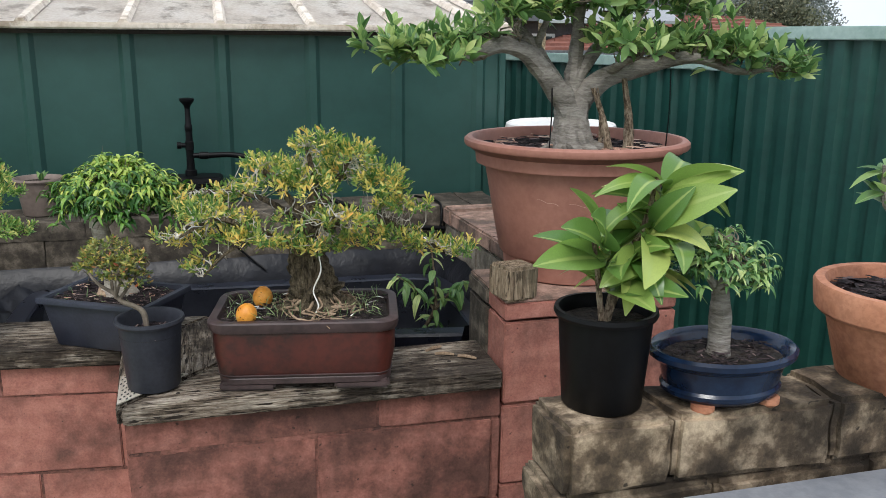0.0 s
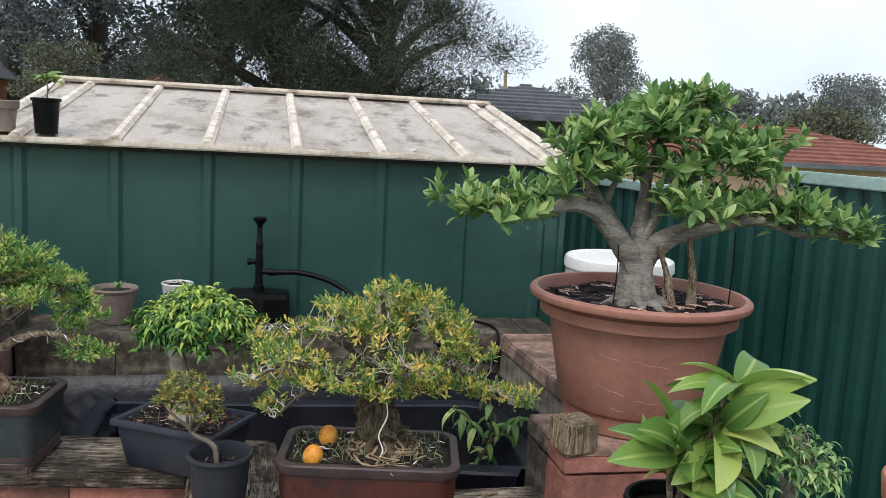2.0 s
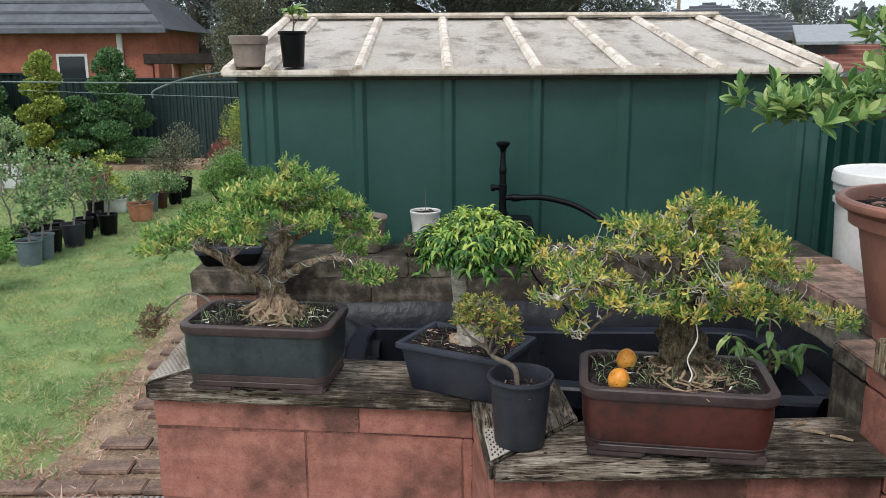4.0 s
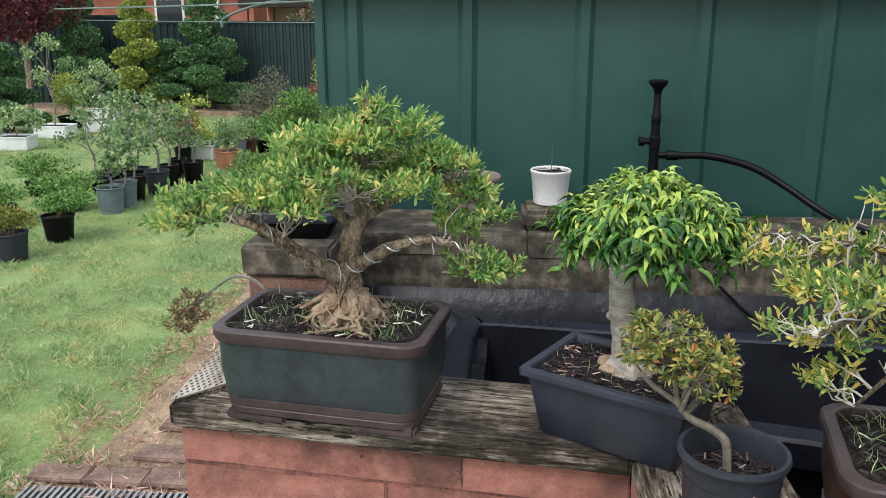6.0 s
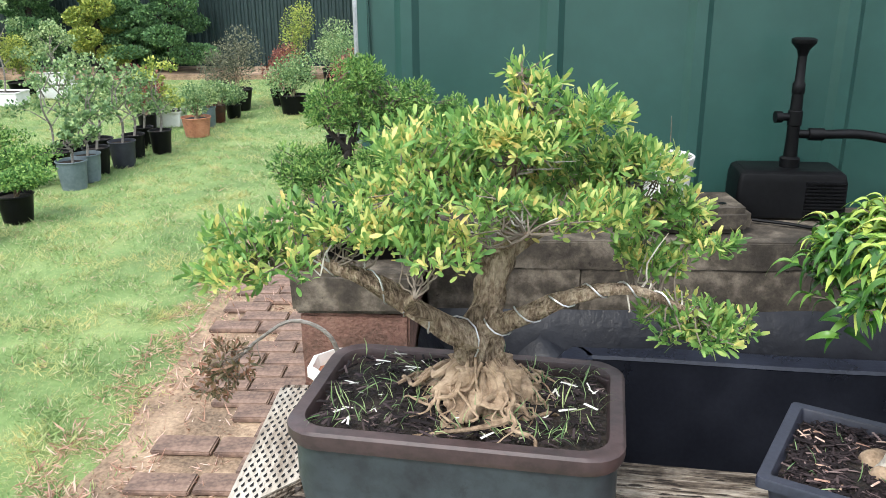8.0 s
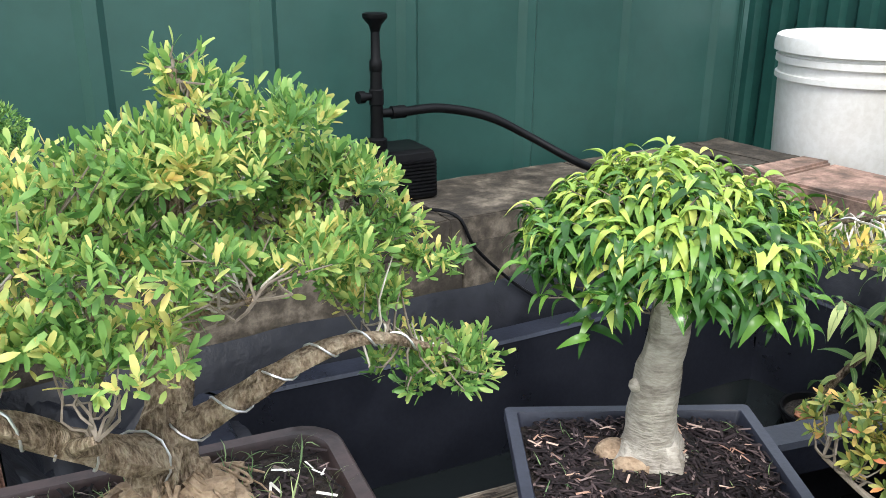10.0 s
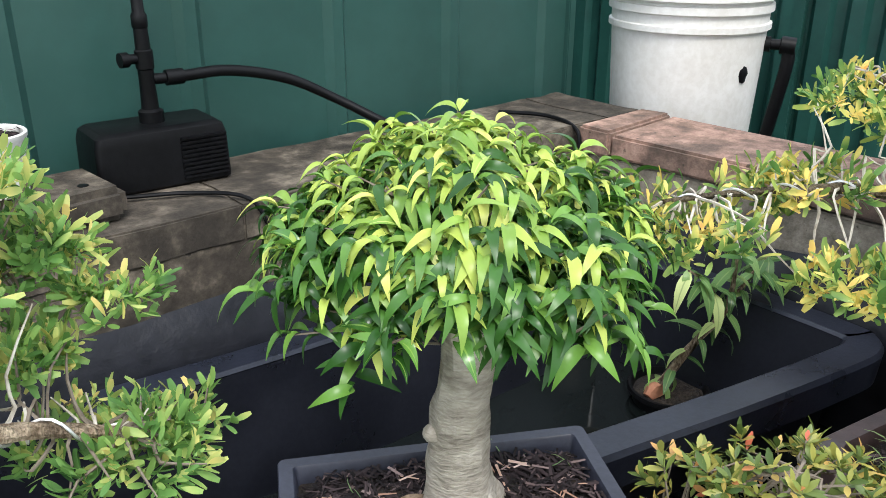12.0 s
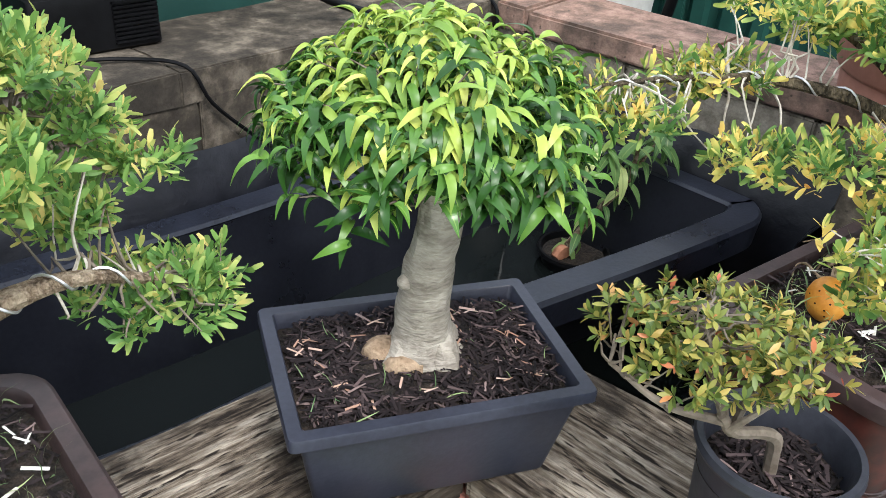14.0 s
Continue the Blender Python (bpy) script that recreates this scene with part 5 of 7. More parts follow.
# bonsai in the dark red pot
RE = [[(0.012, 1.84, 1.265, 0.024), (-0.05, 1.83, 1.31, 0.017), (-0.1, 1.82, 1.33, 0.012), (-0.17, 1.81, 1.36, 0.008), (-0.24, 1.8, 1.33, 0.004)],
      [(0.012, 1.845, 1.28, 0.024), (0.07, 1.85, 1.34, 0.017), (0.13, 1.86, 1.345, 0.012), (0.207, 1.86, 1.311, 0.009), (0.3, 1.86, 1.255, 0.005)],
      [(0.008, 1.84, 1.29, 0.026), (0.015, 1.845, 1.36, 0.018), (0.024, 1.85, 1.42, 0.012), (0.01, 1.85, 1.49, 0.006)],
      [(0.015, 1.845, 1.34, 0.016), (0.06, 1.86, 1.4, 0.012), (0.1, 1.87, 1.46, 0.006)],
      [(0.01, 1.845, 1.34, 0.016), (-0.04, 1.86, 1.4, 0.011), (-0.08, 1.87, 1.45, 0.006)],
      [(-0.08, 1.825, 1.325, 0.009), (-0.15, 1.79, 1.3, 0.006), (-0.2, 1.78, 1.255, 0.003)],
      [(0.02, 1.83, 1.32, 0.012), (0.03, 1.78, 1.35, 0.008), (0.05, 1.74, 1.37, 0.004)],
      [(0.01, 1.86, 1.33, 0.014), (0.03, 1.93, 1.37, 0.01), (0.02, 2.0, 1.41, 0.006), (0.03, 2.06, 1.435, 0.004)],
      [(0.0, 1.86, 1.32, 0.014), (-0.05, 1.93, 1.36, 0.01), (-0.11, 2.0, 1.375, 0.007), (-0.17, 2.06, 1.37, 0.005), (-0.23, 2.1, 1.365, 0.003)]]
red = box_bonsai((0.0, 1.845, CAP + 0.001), -10, 0.187, 0.116, 0.146, RED_CLAY, BROWN_CLAY,
           [(0.022, 1.845, 1.145, 0.056), (0.018, 1.846, 1.18, 0.042), (0.012, 1.848, 1.225, 0.034), (0.008, 1.85, 1.27, 0.028), (0.01, 1.85, 1.32, 0.018)], RE,
           [(a, random.uniform(0.035, 0.08), random.choice((0.0015, 0.0022, 0.0032, 0.0044))) for a in range(0, 360, 16)],
           [(0.03, 1.86, 1.5, 0.055, 0.055, 0.03), (0.095, 1.87, 1.475, 0.065, 0.065, 0.036), (-0.06, 1.88, 1.45, 0.055, 0.06, 0.03), (-0.02, 1.84, 1.41, 0.11, 0.1, 0.04), (0.135, 1.86, 1.41, 0.085, 0.08, 0.04), (-0.17, 1.84, 1.36, 0.085, 0.07, 0.034), (-0.215, 1.84, 1.26, 0.035, 0.035, 0.022), (-0.24, 1.83, 1.33, 0.055, 0.05, 0.025), (-0.12, 1.8, 1.335, 0.08, 0.06, 0.028), (0.215, 1.87, 1.36, 0.075, 0.065, 0.033), (0.3, 1.87, 1.262, 0.085, 0.06, 0.025), (0.04, 1.78, 1.365, 0.09, 0.06, 0.028), (0.21, 1.86, 1.3, 0.07, 0.06, 0.025), (0.02, 1.96, 1.42, 0.1, 0.07, 0.035), (-0.21, 2.08, 1.345, 0.075, 0.06, 0.028), (-0.13, 2.05, 1.375, 0.08, 0.06, 0.03), (-0.05, 2.02, 1.42, 0.065, 0.06, 0.03), (0.03, 2.06, 1.43, 0.08, 0.06, 0.03), (-0.19, 1.95, 1.335, 0.06, 0.05, 0.026), (0.16, 2.0, 1.42, 0.09, 0.07, 0.035), (-0.06, 1.83, 1.31, 0.06, 0.05, 0.025), (0.1, 1.82, 1.31, 0.06, 0.05, 0.025), (0.02, 1.79, 1.3, 0.05, 0.04, 0.02)],
           LEAF_BOX_YELLOW, "yellowing box bonsai with gnarled roots in a dark red pot", 1200, 0.0128, rng, BARK_MOSS, wires=[(RE[0], 7), (RE[2], 6), (RE[1], 7), (RE[8], 8), (RE[4], 6), (RE[3], 6)], band=(0.012, 0.036), twig_keep=0.65, weed=320)
red.matrix_basis = pose(0.03, 1.907, CAP + 0.001, 0, 0, -10) @ Matrix.Scale(1.03, 4)
part("white_root", tube(bmesh.new(), [(0.02, -0.055, 0.14, 0.0024), (0.028, -0.05, 0.16, 0.0016), (0.018, -0.045, 0.19, 0.0014), (0.034, -0.045, 0.23, 0.0014), (0.03, -0.04, 0.27, 0.0012), (0.038, -0.04, 0.31, 0.001), (0.03, -0.035, 0.35, 0.0008)], 6, 0.5), SHELL, red, "thin pale dead stem")
for x, y, z, tilt in ((-0.112, -0.073, 0.15, 20), (-0.092, 0.03, 0.154, -25)):
    bm = bmesh.new()
    bmesh.ops.create_uvsphere(bm, u_segments=24, v_segments=16, radius=0.0205)
    for v in bm.verts:
        v.co.z *= 1.13
        v.co += 0.0006 * v.co.normalized() * noise.noise(v.co * 120)
    fruit = tagged(part("orange_fruit", bm, FRUIT), "small orange fruit with dark specks lying on the soil", "fruit", "fruit on the soil")
    fruit.matrix_basis = pose(0.03, 1.907, CAP + 0.001, 0, 0, -10) @ Matrix.Scale(1.03, 4) @ pose(x, y, z + 0.001, tilt * 0.6, 12, 40 + tilt)
    pts, faces = [], []
    for d in unit(rng, 26):
        t = np.cross(d, [0.3, 0.5, 0.8])
        t /= np.linalg.norm(t)
        b = np.cross(d, t)
        k = len(pts)
        c = d * [0.0205, 0.0205, 0.0205 * 1.13] * 1.012
        pts += [c + 0.0011 * (t * math.cos(a) + b * math.sin(a)) for a in np.arange(6) * math.pi / 3]
        faces.append(tuple(range(k, k + 6)))
    solid([(pts, faces)], PLASTIC, "speckle", fruit, "dark specks", "stuff")

# ---- globe ficus in the slate-blue tray ----
B = (-0.385, 2.213, CAP + 0.001)
ficus = thing("ficus_bonsai", "lime-leaved ficus bonsai with pale trunk in a blue-grey plastic tray", "bonsai", "bonsai trees", at=B, turn=-29.5)
inv = pose(*B, 0, 0, -29.5).inverted()
hx, hy, h = 0.143, 0.099, 0.119
part("tray", loft(bmesh.new(), [box_ring(a, b, z, r, 3) for a, b, z, r in ((hx - 0.03, hy - 0.03, 0, 0.008), (hx - 0.027, hy - 0.027, 0.004, 0.008), (hx - 0.012, hy - 0.012, h - 0.022, 0.006), (hx - 0.011, hy - 0.011, h - 0.014, 0.006), (hx, hy, h - 0.012, 0.006), (hx, hy, h - 0.002, 0.006), (hx - 0.001, hy - 0.001, h, 0.006), (hx - 0.013, hy - 0.013, h, 0.004), (hx - 0.0145, hy - 0.0145, h - 0.002, 0.004), (hx - 0.019, hy - 0.019, h - 0.03, 0.004))], (True, False)), TRAY, ficus)
part("soil", loft(bmesh.new(), [box_ring(hx - 0.016, hy - 0.016, h - 0.017, 0.004, 3), box_ring(0.05, 0.04, h - 0.007, 0.01, 3)], (False, True)), SOIL, ficus)
chips(rng, 1900, hx - 0.02, hy - 0.02, h - 0.01, CHIP, ficus, 0.0105, 8)
chips(rng, 45, hx - 0.024, hy - 0.024, h - 0.007, STRAW, ficus, 0.009, 8, "straw_litter")
weeds(rng, 40, hx - 0.02, hy - 0.02, h - 0.01, ficus, 0.02)


def own(pts):
    return [(*(inv @ Vector(q[:3])), *q[3:]) for q in pts]


TRUNK = own([(x + 0.034, y + 0.012, z, r * 0.95) for x, y, z, r in [(-0.41, 2.205, 1.118, 0.043), (-0.412, 2.206, 1.13, 0.038), (-0.414, 2.205, 1.16, 0.029), (-0.42, 2.2, 1.2, 0.026), (-0.428, 2.19, 1.24, 0.023), (-0.434, 2.178, 1.28, 0.0205), (-0.438, 2.17, 1.32, 0.02)]])
part("trunk", tube(bmesh.new(), TRUNK, 28, 0.12, 6), BARK_PALE, ficus)
for a, l in ((-160, 0.05), (-60, 0.045), (30, 0.05), (110, 0.04)):
    dx, dy = math.cos(radians(a)), math.sin(radians(a))
    x, y, z = TRUNK[0][:3]
    part("root", tube(bmesh.new(), [(x + dx * 0.012, y + dy * 0.012, z + 0.04, 0.012), (x + dx * 0.026, y + dy * 0.026, z + 0.015, 0.016), (x + dx * l, y + dy * l, z - 0.008, 0.01)], 10, 0.2), BARK_PALE, ficus)
x, y, z = TRUNK[0][:3]
for dx, dy, k in ((0.0, 0.004, 0.95), (0.012, -0.022, 0.72)):
    part("root_knob", tube(bmesh.new(), [(x + dx - 0.056, y + dy + 0.005, z + 0.006, 0.008 * k), (x + dx - 0.045, y + dy, z + 0.013, 0.015 * k), (x + dx - 0.022, y + dy - 0.005, z + 0.012, 0.015 * k)], 12, 0.3), ROOT, ficus, "tan root knob")
bm = bmesh.new()
bmesh.ops.create_uvsphere(bm, u_segments=12, v_segments=8, radius=0.0075)
bmesh.ops.translate(bm, verts=bm.verts, vec=inv @ Vector((-0.413, 2.212, 1.226)))
part("knot", bm, BARK_PALE, ficus)
FB = [own([(x + 0.028, y + 0.01, z, r) for x, y, z, r in b]) for b in ([(-0.438, 2.17, 1.3, 0.014), (-0.46, 2.16, 1.36, 0.009), (-0.49, 2.16, 1.41, 0.004)], [(-0.436, 2.172, 1.3, 0.014), (-0.42, 2.2, 1.36, 0.009), (-0.4, 2.23, 1.41, 0.004)], [(-0.437, 2.17, 1.3, 0.013), (-0.42, 2.12, 1.35, 0.008), (-0.4, 2.08, 1.39, 0.004)], [(-0.438, 2.17, 1.31, 0.013), (-0.436, 2.17, 1.38, 0.009), (-0.43, 2.17, 1.44, 0.004)], [(-0.437, 2.172, 1.29, 0.012), (-0.38, 2.17, 1.33, 0.008), (-0.34, 2.16, 1.35, 0.004)])]
MID = inv @ Vector((-0.36, 2.24, 1.36))
FB = [[(*(Vector(q[:3]).lerp(MID, 0.5 * k / (len(b) - 1))), q[3]) for k, q in enumerate(b)] for b in FB]
limbs(FB, BARK_PALE, ficus, "branch", 8)
CR = np.array(own([(-0.36, 2.24, 1.36)])[0])
rad = np.array([0.15, 0.15, 0.088])
bend = ((0.33, 0.8), (0.35, 0.95), (0.31, 0.7), (0.34, 1.05))
young = [leaf_data("ficus_leaf", leaf_shape(1, wd, cu, 0.8, 6, 0.9), LEAF_FICUS) for wd, cu in bend]
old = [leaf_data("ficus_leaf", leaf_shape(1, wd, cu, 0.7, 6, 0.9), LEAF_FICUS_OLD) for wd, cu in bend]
drop = leaf_shape(1, 0.26, 1.05, 0.8, 8, 0.9, 0.9)


def dome(n, r0, r1, z0, z1):
    """Shoot tips within the shell of the crown, higher over the trunk than at the skirt."""
    v = unit(rng, n * 4)
    v = v[(v[:, 2] > z0) & (v[:, 2] < z1)][:n]
    flat = np.hypot(v[:, 0], v[:, 1])
    turn = np.arctan2(v[:, 1], v[:, 0])
    lump = 1 + 0.07 * np.sin(4 * turn + 3 * v[:, 2]) + 0.06 * np.sin(9 * turn - 7 * v[:, 2] + 1)
    w = CR + v * rad * rng.uniform(r0, r1, (len(v), 1)) * lump[:, None]
    w[:, :2] = CR[:2] + (w[:, :2] - CR[:2]) * (1 - 0.34 * np.maximum(0, v[:, 2:]))
    w[:, 2] += np.where(v[:, 2] < 0.1, 0.11 * np.maximum(0, 0.95 - np.hypot(*((w - CR)[:, :2].T / rad[0]))), 0) - 0.03 * rng.random(len(v)) * (v[:, 2] < 0.1) * (flat > 0.7)
    return w, v * [1, 1, 0.7]


tw, tv = dome(580, 0.8, 1.03, 0.12, 1.01)
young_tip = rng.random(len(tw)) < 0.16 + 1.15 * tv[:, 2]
_, (w, d, u) = sprigs(rng, tw[young_tip][:30], tv[young_tip][:30], 5, drop, 0.029, 0.026, 0.6, (1.1, 0.35), droop=True)
leaf_objects(rng, "leaf", young, w, d, u, 0.0275 * rng.uniform(0.75, 1.2, len(w)), ficus)
leaves_mesh("crown", [sprigs(rng, tw[young_tip][30:], tv[young_tip][30:], 5, drop, 0.0275, 0.026, 0.6, (1.1, 0.35), droop=True)[0]], LEAF_FICUS_ALL, ficus, "stuff", "fresh lime leaves")
sw_, sv = dome(260, 0.76, 1.0, -0.52, 0.3)
sw_[:, 2] += 0.012
_, (w, d, u) = sprigs(rng, sw_[:28], sv[:28], 5, drop, 0.0275, 0.024, 0.1, (1.2, 0.5), droop=True)
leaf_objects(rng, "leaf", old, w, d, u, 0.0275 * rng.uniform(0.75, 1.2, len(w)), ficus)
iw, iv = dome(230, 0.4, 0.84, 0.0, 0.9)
leaves_mesh("inner_crown", [sprigs(rng, np.concatenate([sw_[66:], tw[~young_tip], iw]), np.concatenate([sv[66:], tv[~young_tip], iv]), 5, drop, 0.0275, 0.024, 0.2, (1.2, 0.5), droop=True)[0]], LEAF_FICUS_SHADE, ficus, "stuff", "dark green inner leaves with crown shade in their colour")
leaves_mesh("skirt", [sprigs(rng, sw_[28:66], sv[28:66], 5, drop, 0.0275, 0.026, 0.3, (1.1, 0.35), droop=True)[0]], LEAF_FICUS_ALL, ficus, "stuff", "fresh lime leaves")
twigs(rng, np.concatenate([tw[::3], sw_[::3]]), joints_of(FB, 2), TWIG, ficus, 0.8, 0.0011)

# ---- azalea in the small charcoal pot ----
B = (-0.287, 1.901, CAP + 0.004)
azalea = thing("azalea_bonsai", "small azalea with leaning stem in a charcoal plastic pot", "bonsai", "bonsai trees", at=B)
nursery(azalea, 0.052, 0.065, 0.148, GREY_POT, 0.004, 0.034)
chips(rng, 260, 0.05, 0.05, 0.116, CHIP, azalea, 0.012)
AZ = [local(B, b) for b in ([(-0.292, 1.9, 1.13, 0.0062), (-0.294, 1.902, 1.155, 0.006), (-0.298, 1.904, 1.178, 0.0058), (-0.315, 1.912, 1.19, 0.0055), (-0.34, 1.925, 1.198, 0.005), (-0.358, 1.932, 1.222, 0.004)], [(-0.352, 1.93, 1.212, 0.004), (-0.39, 1.965, 1.23, 0.003), (-0.42, 2.0, 1.265, 0.0018)], [(-0.355, 1.93, 1.216, 0.0038), (-0.36, 1.95, 1.26, 0.0028), (-0.365, 1.96, 1.31, 0.0016)], [(-0.345, 1.926, 1.2, 0.0036), (-0.31, 1.925, 1.245, 0.0026), (-0.28, 1.92, 1.275, 0.0016)], [(-0.35, 1.926, 1.205, 0.0034), (-0.347, 1.908, 1.235, 0.0024), (-0.342, 1.892, 1.262, 0.0014)], [(-0.35, 1.93, 1.21, 0.0034), (-0.33, 1.96, 1.26, 0.0024), (-0.31, 1.985, 1.285, 0.0014)])]
limbs(AZ, TWIG, azalea, "stem", 7, 0.2)
tips, outs = pad_tips(rng, local_pads(B, [(-0.362, 1.955, 1.295, 0.046, 0.055, 0.028), (-0.335, 1.9, 1.28, 0.036, 0.04, 0.024), (-0.388, 1.995, 1.285, 0.034, 0.042, 0.024), (-0.315, 1.935, 1.278, 0.032, 0.042, 0.022), (-0.398, 1.955, 1.268, 0.028, 0.036, 0.02), (-0.35, 1.945, 1.262, 0.04, 0.055, 0.02), (-0.308, 1.918, 1.246, 0.03, 0.034, 0.018)]), 2900, -0.7)
twigs(rng, tips, joints_of(AZ, 3), TWIG, azalea, 0.4, 0.0008)
leaves_mesh("crown", [sprigs(rng, tips, outs, 8, leaf_shape(1, 0.36, 0.1, 0.2, 3, 0.7, 1.25, 0.12), 0.0102, 0.004, 0.7, (1.35, 0.55))[0]], LEAF_AZALEA, azalea, "stuff")

# ---- broad-leaved plant in the black pot on the stone wall ----
ST = 1.218
B = (0.376, 1.2, ST)
broad = thing("potted_plant", "broad lime-leaved young fig in a black plastic pot", "potted plant", "potted plants", at=B)
nursery(broad, 0.057, 0.069, 0.142, PLASTIC, 0.004, 0.02)
stems = [[(0.0, 0.0, 0.115, 0.007), (0.018, 0.0, 0.19, 0.006), (0.045, -0.01, 0.26, 0.004), (0.06, -0.01, 0.325, 0.003)], [(0.005, 0.01, 0.115, 0.006), (0.04, 0.02, 0.19, 0.005), (0.085, 0.02, 0.24, 0.003)], [(-0.005, 0, 0.115, 0.005), (-0.02, -0.01, 0.19, 0.004), (-0.035, -0.02, 0.25, 0.003)]]
limbs(stems, BARK_ROUGH, broad, "stem", 7, 0.2)
broad_mesh = [leaf_data("broad_leaf", leaf_shape(1, wd, cu, 0.42, 10, 0.72, 0.9), LEAF_BROAD) for wd, cu in ((0.42, 0.45), (0.39, 0.7), (0.44, 0.3), (0.4, 0.85))]
LV = []
for k in range(68):
    st_ = stems[(0, 1, 2, 0)[k % 4]]
    u = k / 68
    line = smooth_line(st_, 6)
    q = line[int((0.3 + 0.7 * u) * (len(line) - 1))]
    a = k * 2.4 + random.uniform(-0.2, 0.2)
    low = q[2] < 0.215
    LV.append(((q[0] + 0.014, q[1], max(q[2], 0.172) - 0.006), (math.cos(a), math.sin(a), (0.5 if low else -0.1) + 1.05 * u**1.3 + random.uniform(-0.2 if low else -0.35, 0.45))))
leaf_objects(rng, "leaf", broad_mesh, np.array([p for p, _ in LV]), np.array([d for _, d in LV]), np.tile([0.0, -0.12, 0.9], (68, 1)) + 0.6 * rng.normal(size=(68, 3)), np.linspace(0.104, 0.112, 68) * rng.uniform(0.78, 1.12, 68), broad)

# ---- small ficus in the blue oval pot ----
B = (0.556, 1.182, ST - 0.004)
small = thing("small_ficus", "small drooping ficus in a dark blue glazed oval pot", "bonsai", "bonsai trees", at=B)
small.scale = (1.05, 1.05, 1.05)
round_pot(small, [(0.068, 0.008), (0.076, 0.01), (0.086, 0.018), (0.087, 0.024), (0.083, 0.028), (0.086, 0.04), (0.09, 0.056), (0.098, 0.061), (0.106, 0.067), (0.107, 0.074), (0.102, 0.078), (0.095, 0.076), (0.089, 0.07), (0.083, 0.05)], BLUE_GLAZE, 0.086, 0.061, squash=0.76)
for x in (-0.05, 0.05):
    for y in (-0.04, 0.04):
        bm = lathe(bmesh.new(), [(0.012, 0), (0.016, 0.004), (0.016, 0.012)], 14)
        bmesh.ops.translate(bm, verts=bm.verts, vec=(x, y, 0))
        part("foot", bm, CLAY, small)
chips(rng, 200, 0.075, 0.055, 0.063, CHIP, small, 0.01)
SF = [[(0.0, 0.01, 0.055, 0.02), (0.0, 0.01, 0.075, 0.0155), (-0.002, 0.01, 0.11, 0.015), (-0.004, 0.01, 0.145, 0.013), (-0.005, 0.01, 0.165, 0.008)], [(-0.006, 0.01, 0.15, 0.007), (0.02, 0.01, 0.18, 0.004), (0.045, 0.01, 0.19, 0.002)], [(-0.006, 0.01, 0.15, 0.007), (-0.03, 0.02, 0.18, 0.004), (-0.045, 0.03, 0.185, 0.002)], [(-0.006, 0.01, 0.15, 0.006), (0.0, 0.0, 0.2, 0.004), (0.0, -0.01, 0.225, 0.002)]]
part("trunk", tube(bmesh.new(), SF[0], 14, 0.2), BARK_GREY, small)
limbs(SF[1:], BARK_GREY, small)
v = unit(rng, 190)
v = v[v[:, 2] > -0.4]
wh = np.array([-0.008, 0.005, 0.185]) + v * [0.072, 0.062, 0.062] * rng.uniform(0.5, 1, (len(v), 1))
curled = leaf_shape(1, 0.3, 1.0, 0.6, 5, 0.9)
leaves_mesh("crown", [sprigs(rng, wh, v, 5, curled, 0.019, 0.012, 0.3, (1.4, 0.5), droop=True)[0]], LEAF_SMALL, small, "stuff")
twigs(rng, wh[::2], joints_of(SF[1:], 1), TWIG, small, 0.8, 0.0009)

# ---- fig in the clay pot at the end of the stone wall ----
B = (0.866, 1.178, ST - 0.008)
clay = thing("potted_fig", "young fig in a weathered clay pot on the stone wall", "potted plant", "potted plants", at=B)
clay.scale = (1.05, 1.05, 1.05)
round_pot(clay, [(0.078, 0), (0.083, 0.004), (0.108, 0.1), (0.118, 0.102), (0.124, 0.108), (0.128, 0.143), (0.125, 0.148), (0.112, 0.148), (0.108, 0.142), (0.1, 0.1)], CLAY, 0.11, 0.128)
chips(rng, 260, 0.1, 0.1, 0.13, CHIP, clay, 0.018)
CF = [[(0.02, 0, 0.12, 0.012), (0.01, 0, 0.19, 0.009), (-0.02, -0.005, 0.235, 0.006), (-0.07, -0.01, 0.27, 0.004), (-0.08, -0.01, 0.325, 0.003)], [(0.01, 0, 0.19, 0.008), (0.03, 0.01, 0.26, 0.005), (0.03, 0.01, 0.33, 0.003)]]
limbs(CF, BARK_GREY, clay, "stem", 7, 0.2)
cm = [leaf_data("fig_leaf", leaf_shape(1, wd, cu, 0.3, 5, 0.8), LEAF_BIG_OB) for wd, cu in ((0.42, 0.2), (0.38, 0.35))]
cw, cd = [], []
for line, m in ((CF[0], 16), (CF[1], 14)):
    pts = smooth_line(line, 6)
    for k in range(m):
        cw.append(pts[-1 - (k % 8)][:3])
        cd.append((math.cos(k * 2.4), math.sin(k * 2.4), random.uniform(-0.2, 1.4)))
leaf_objects(rng, "leaf", cm, np.array(cw), np.array(cd), np.tile([0, -0.2, 1.0], (len(cw), 1)), 0.05 * rng.uniform(0.7, 1.2, len(cw)), clay)

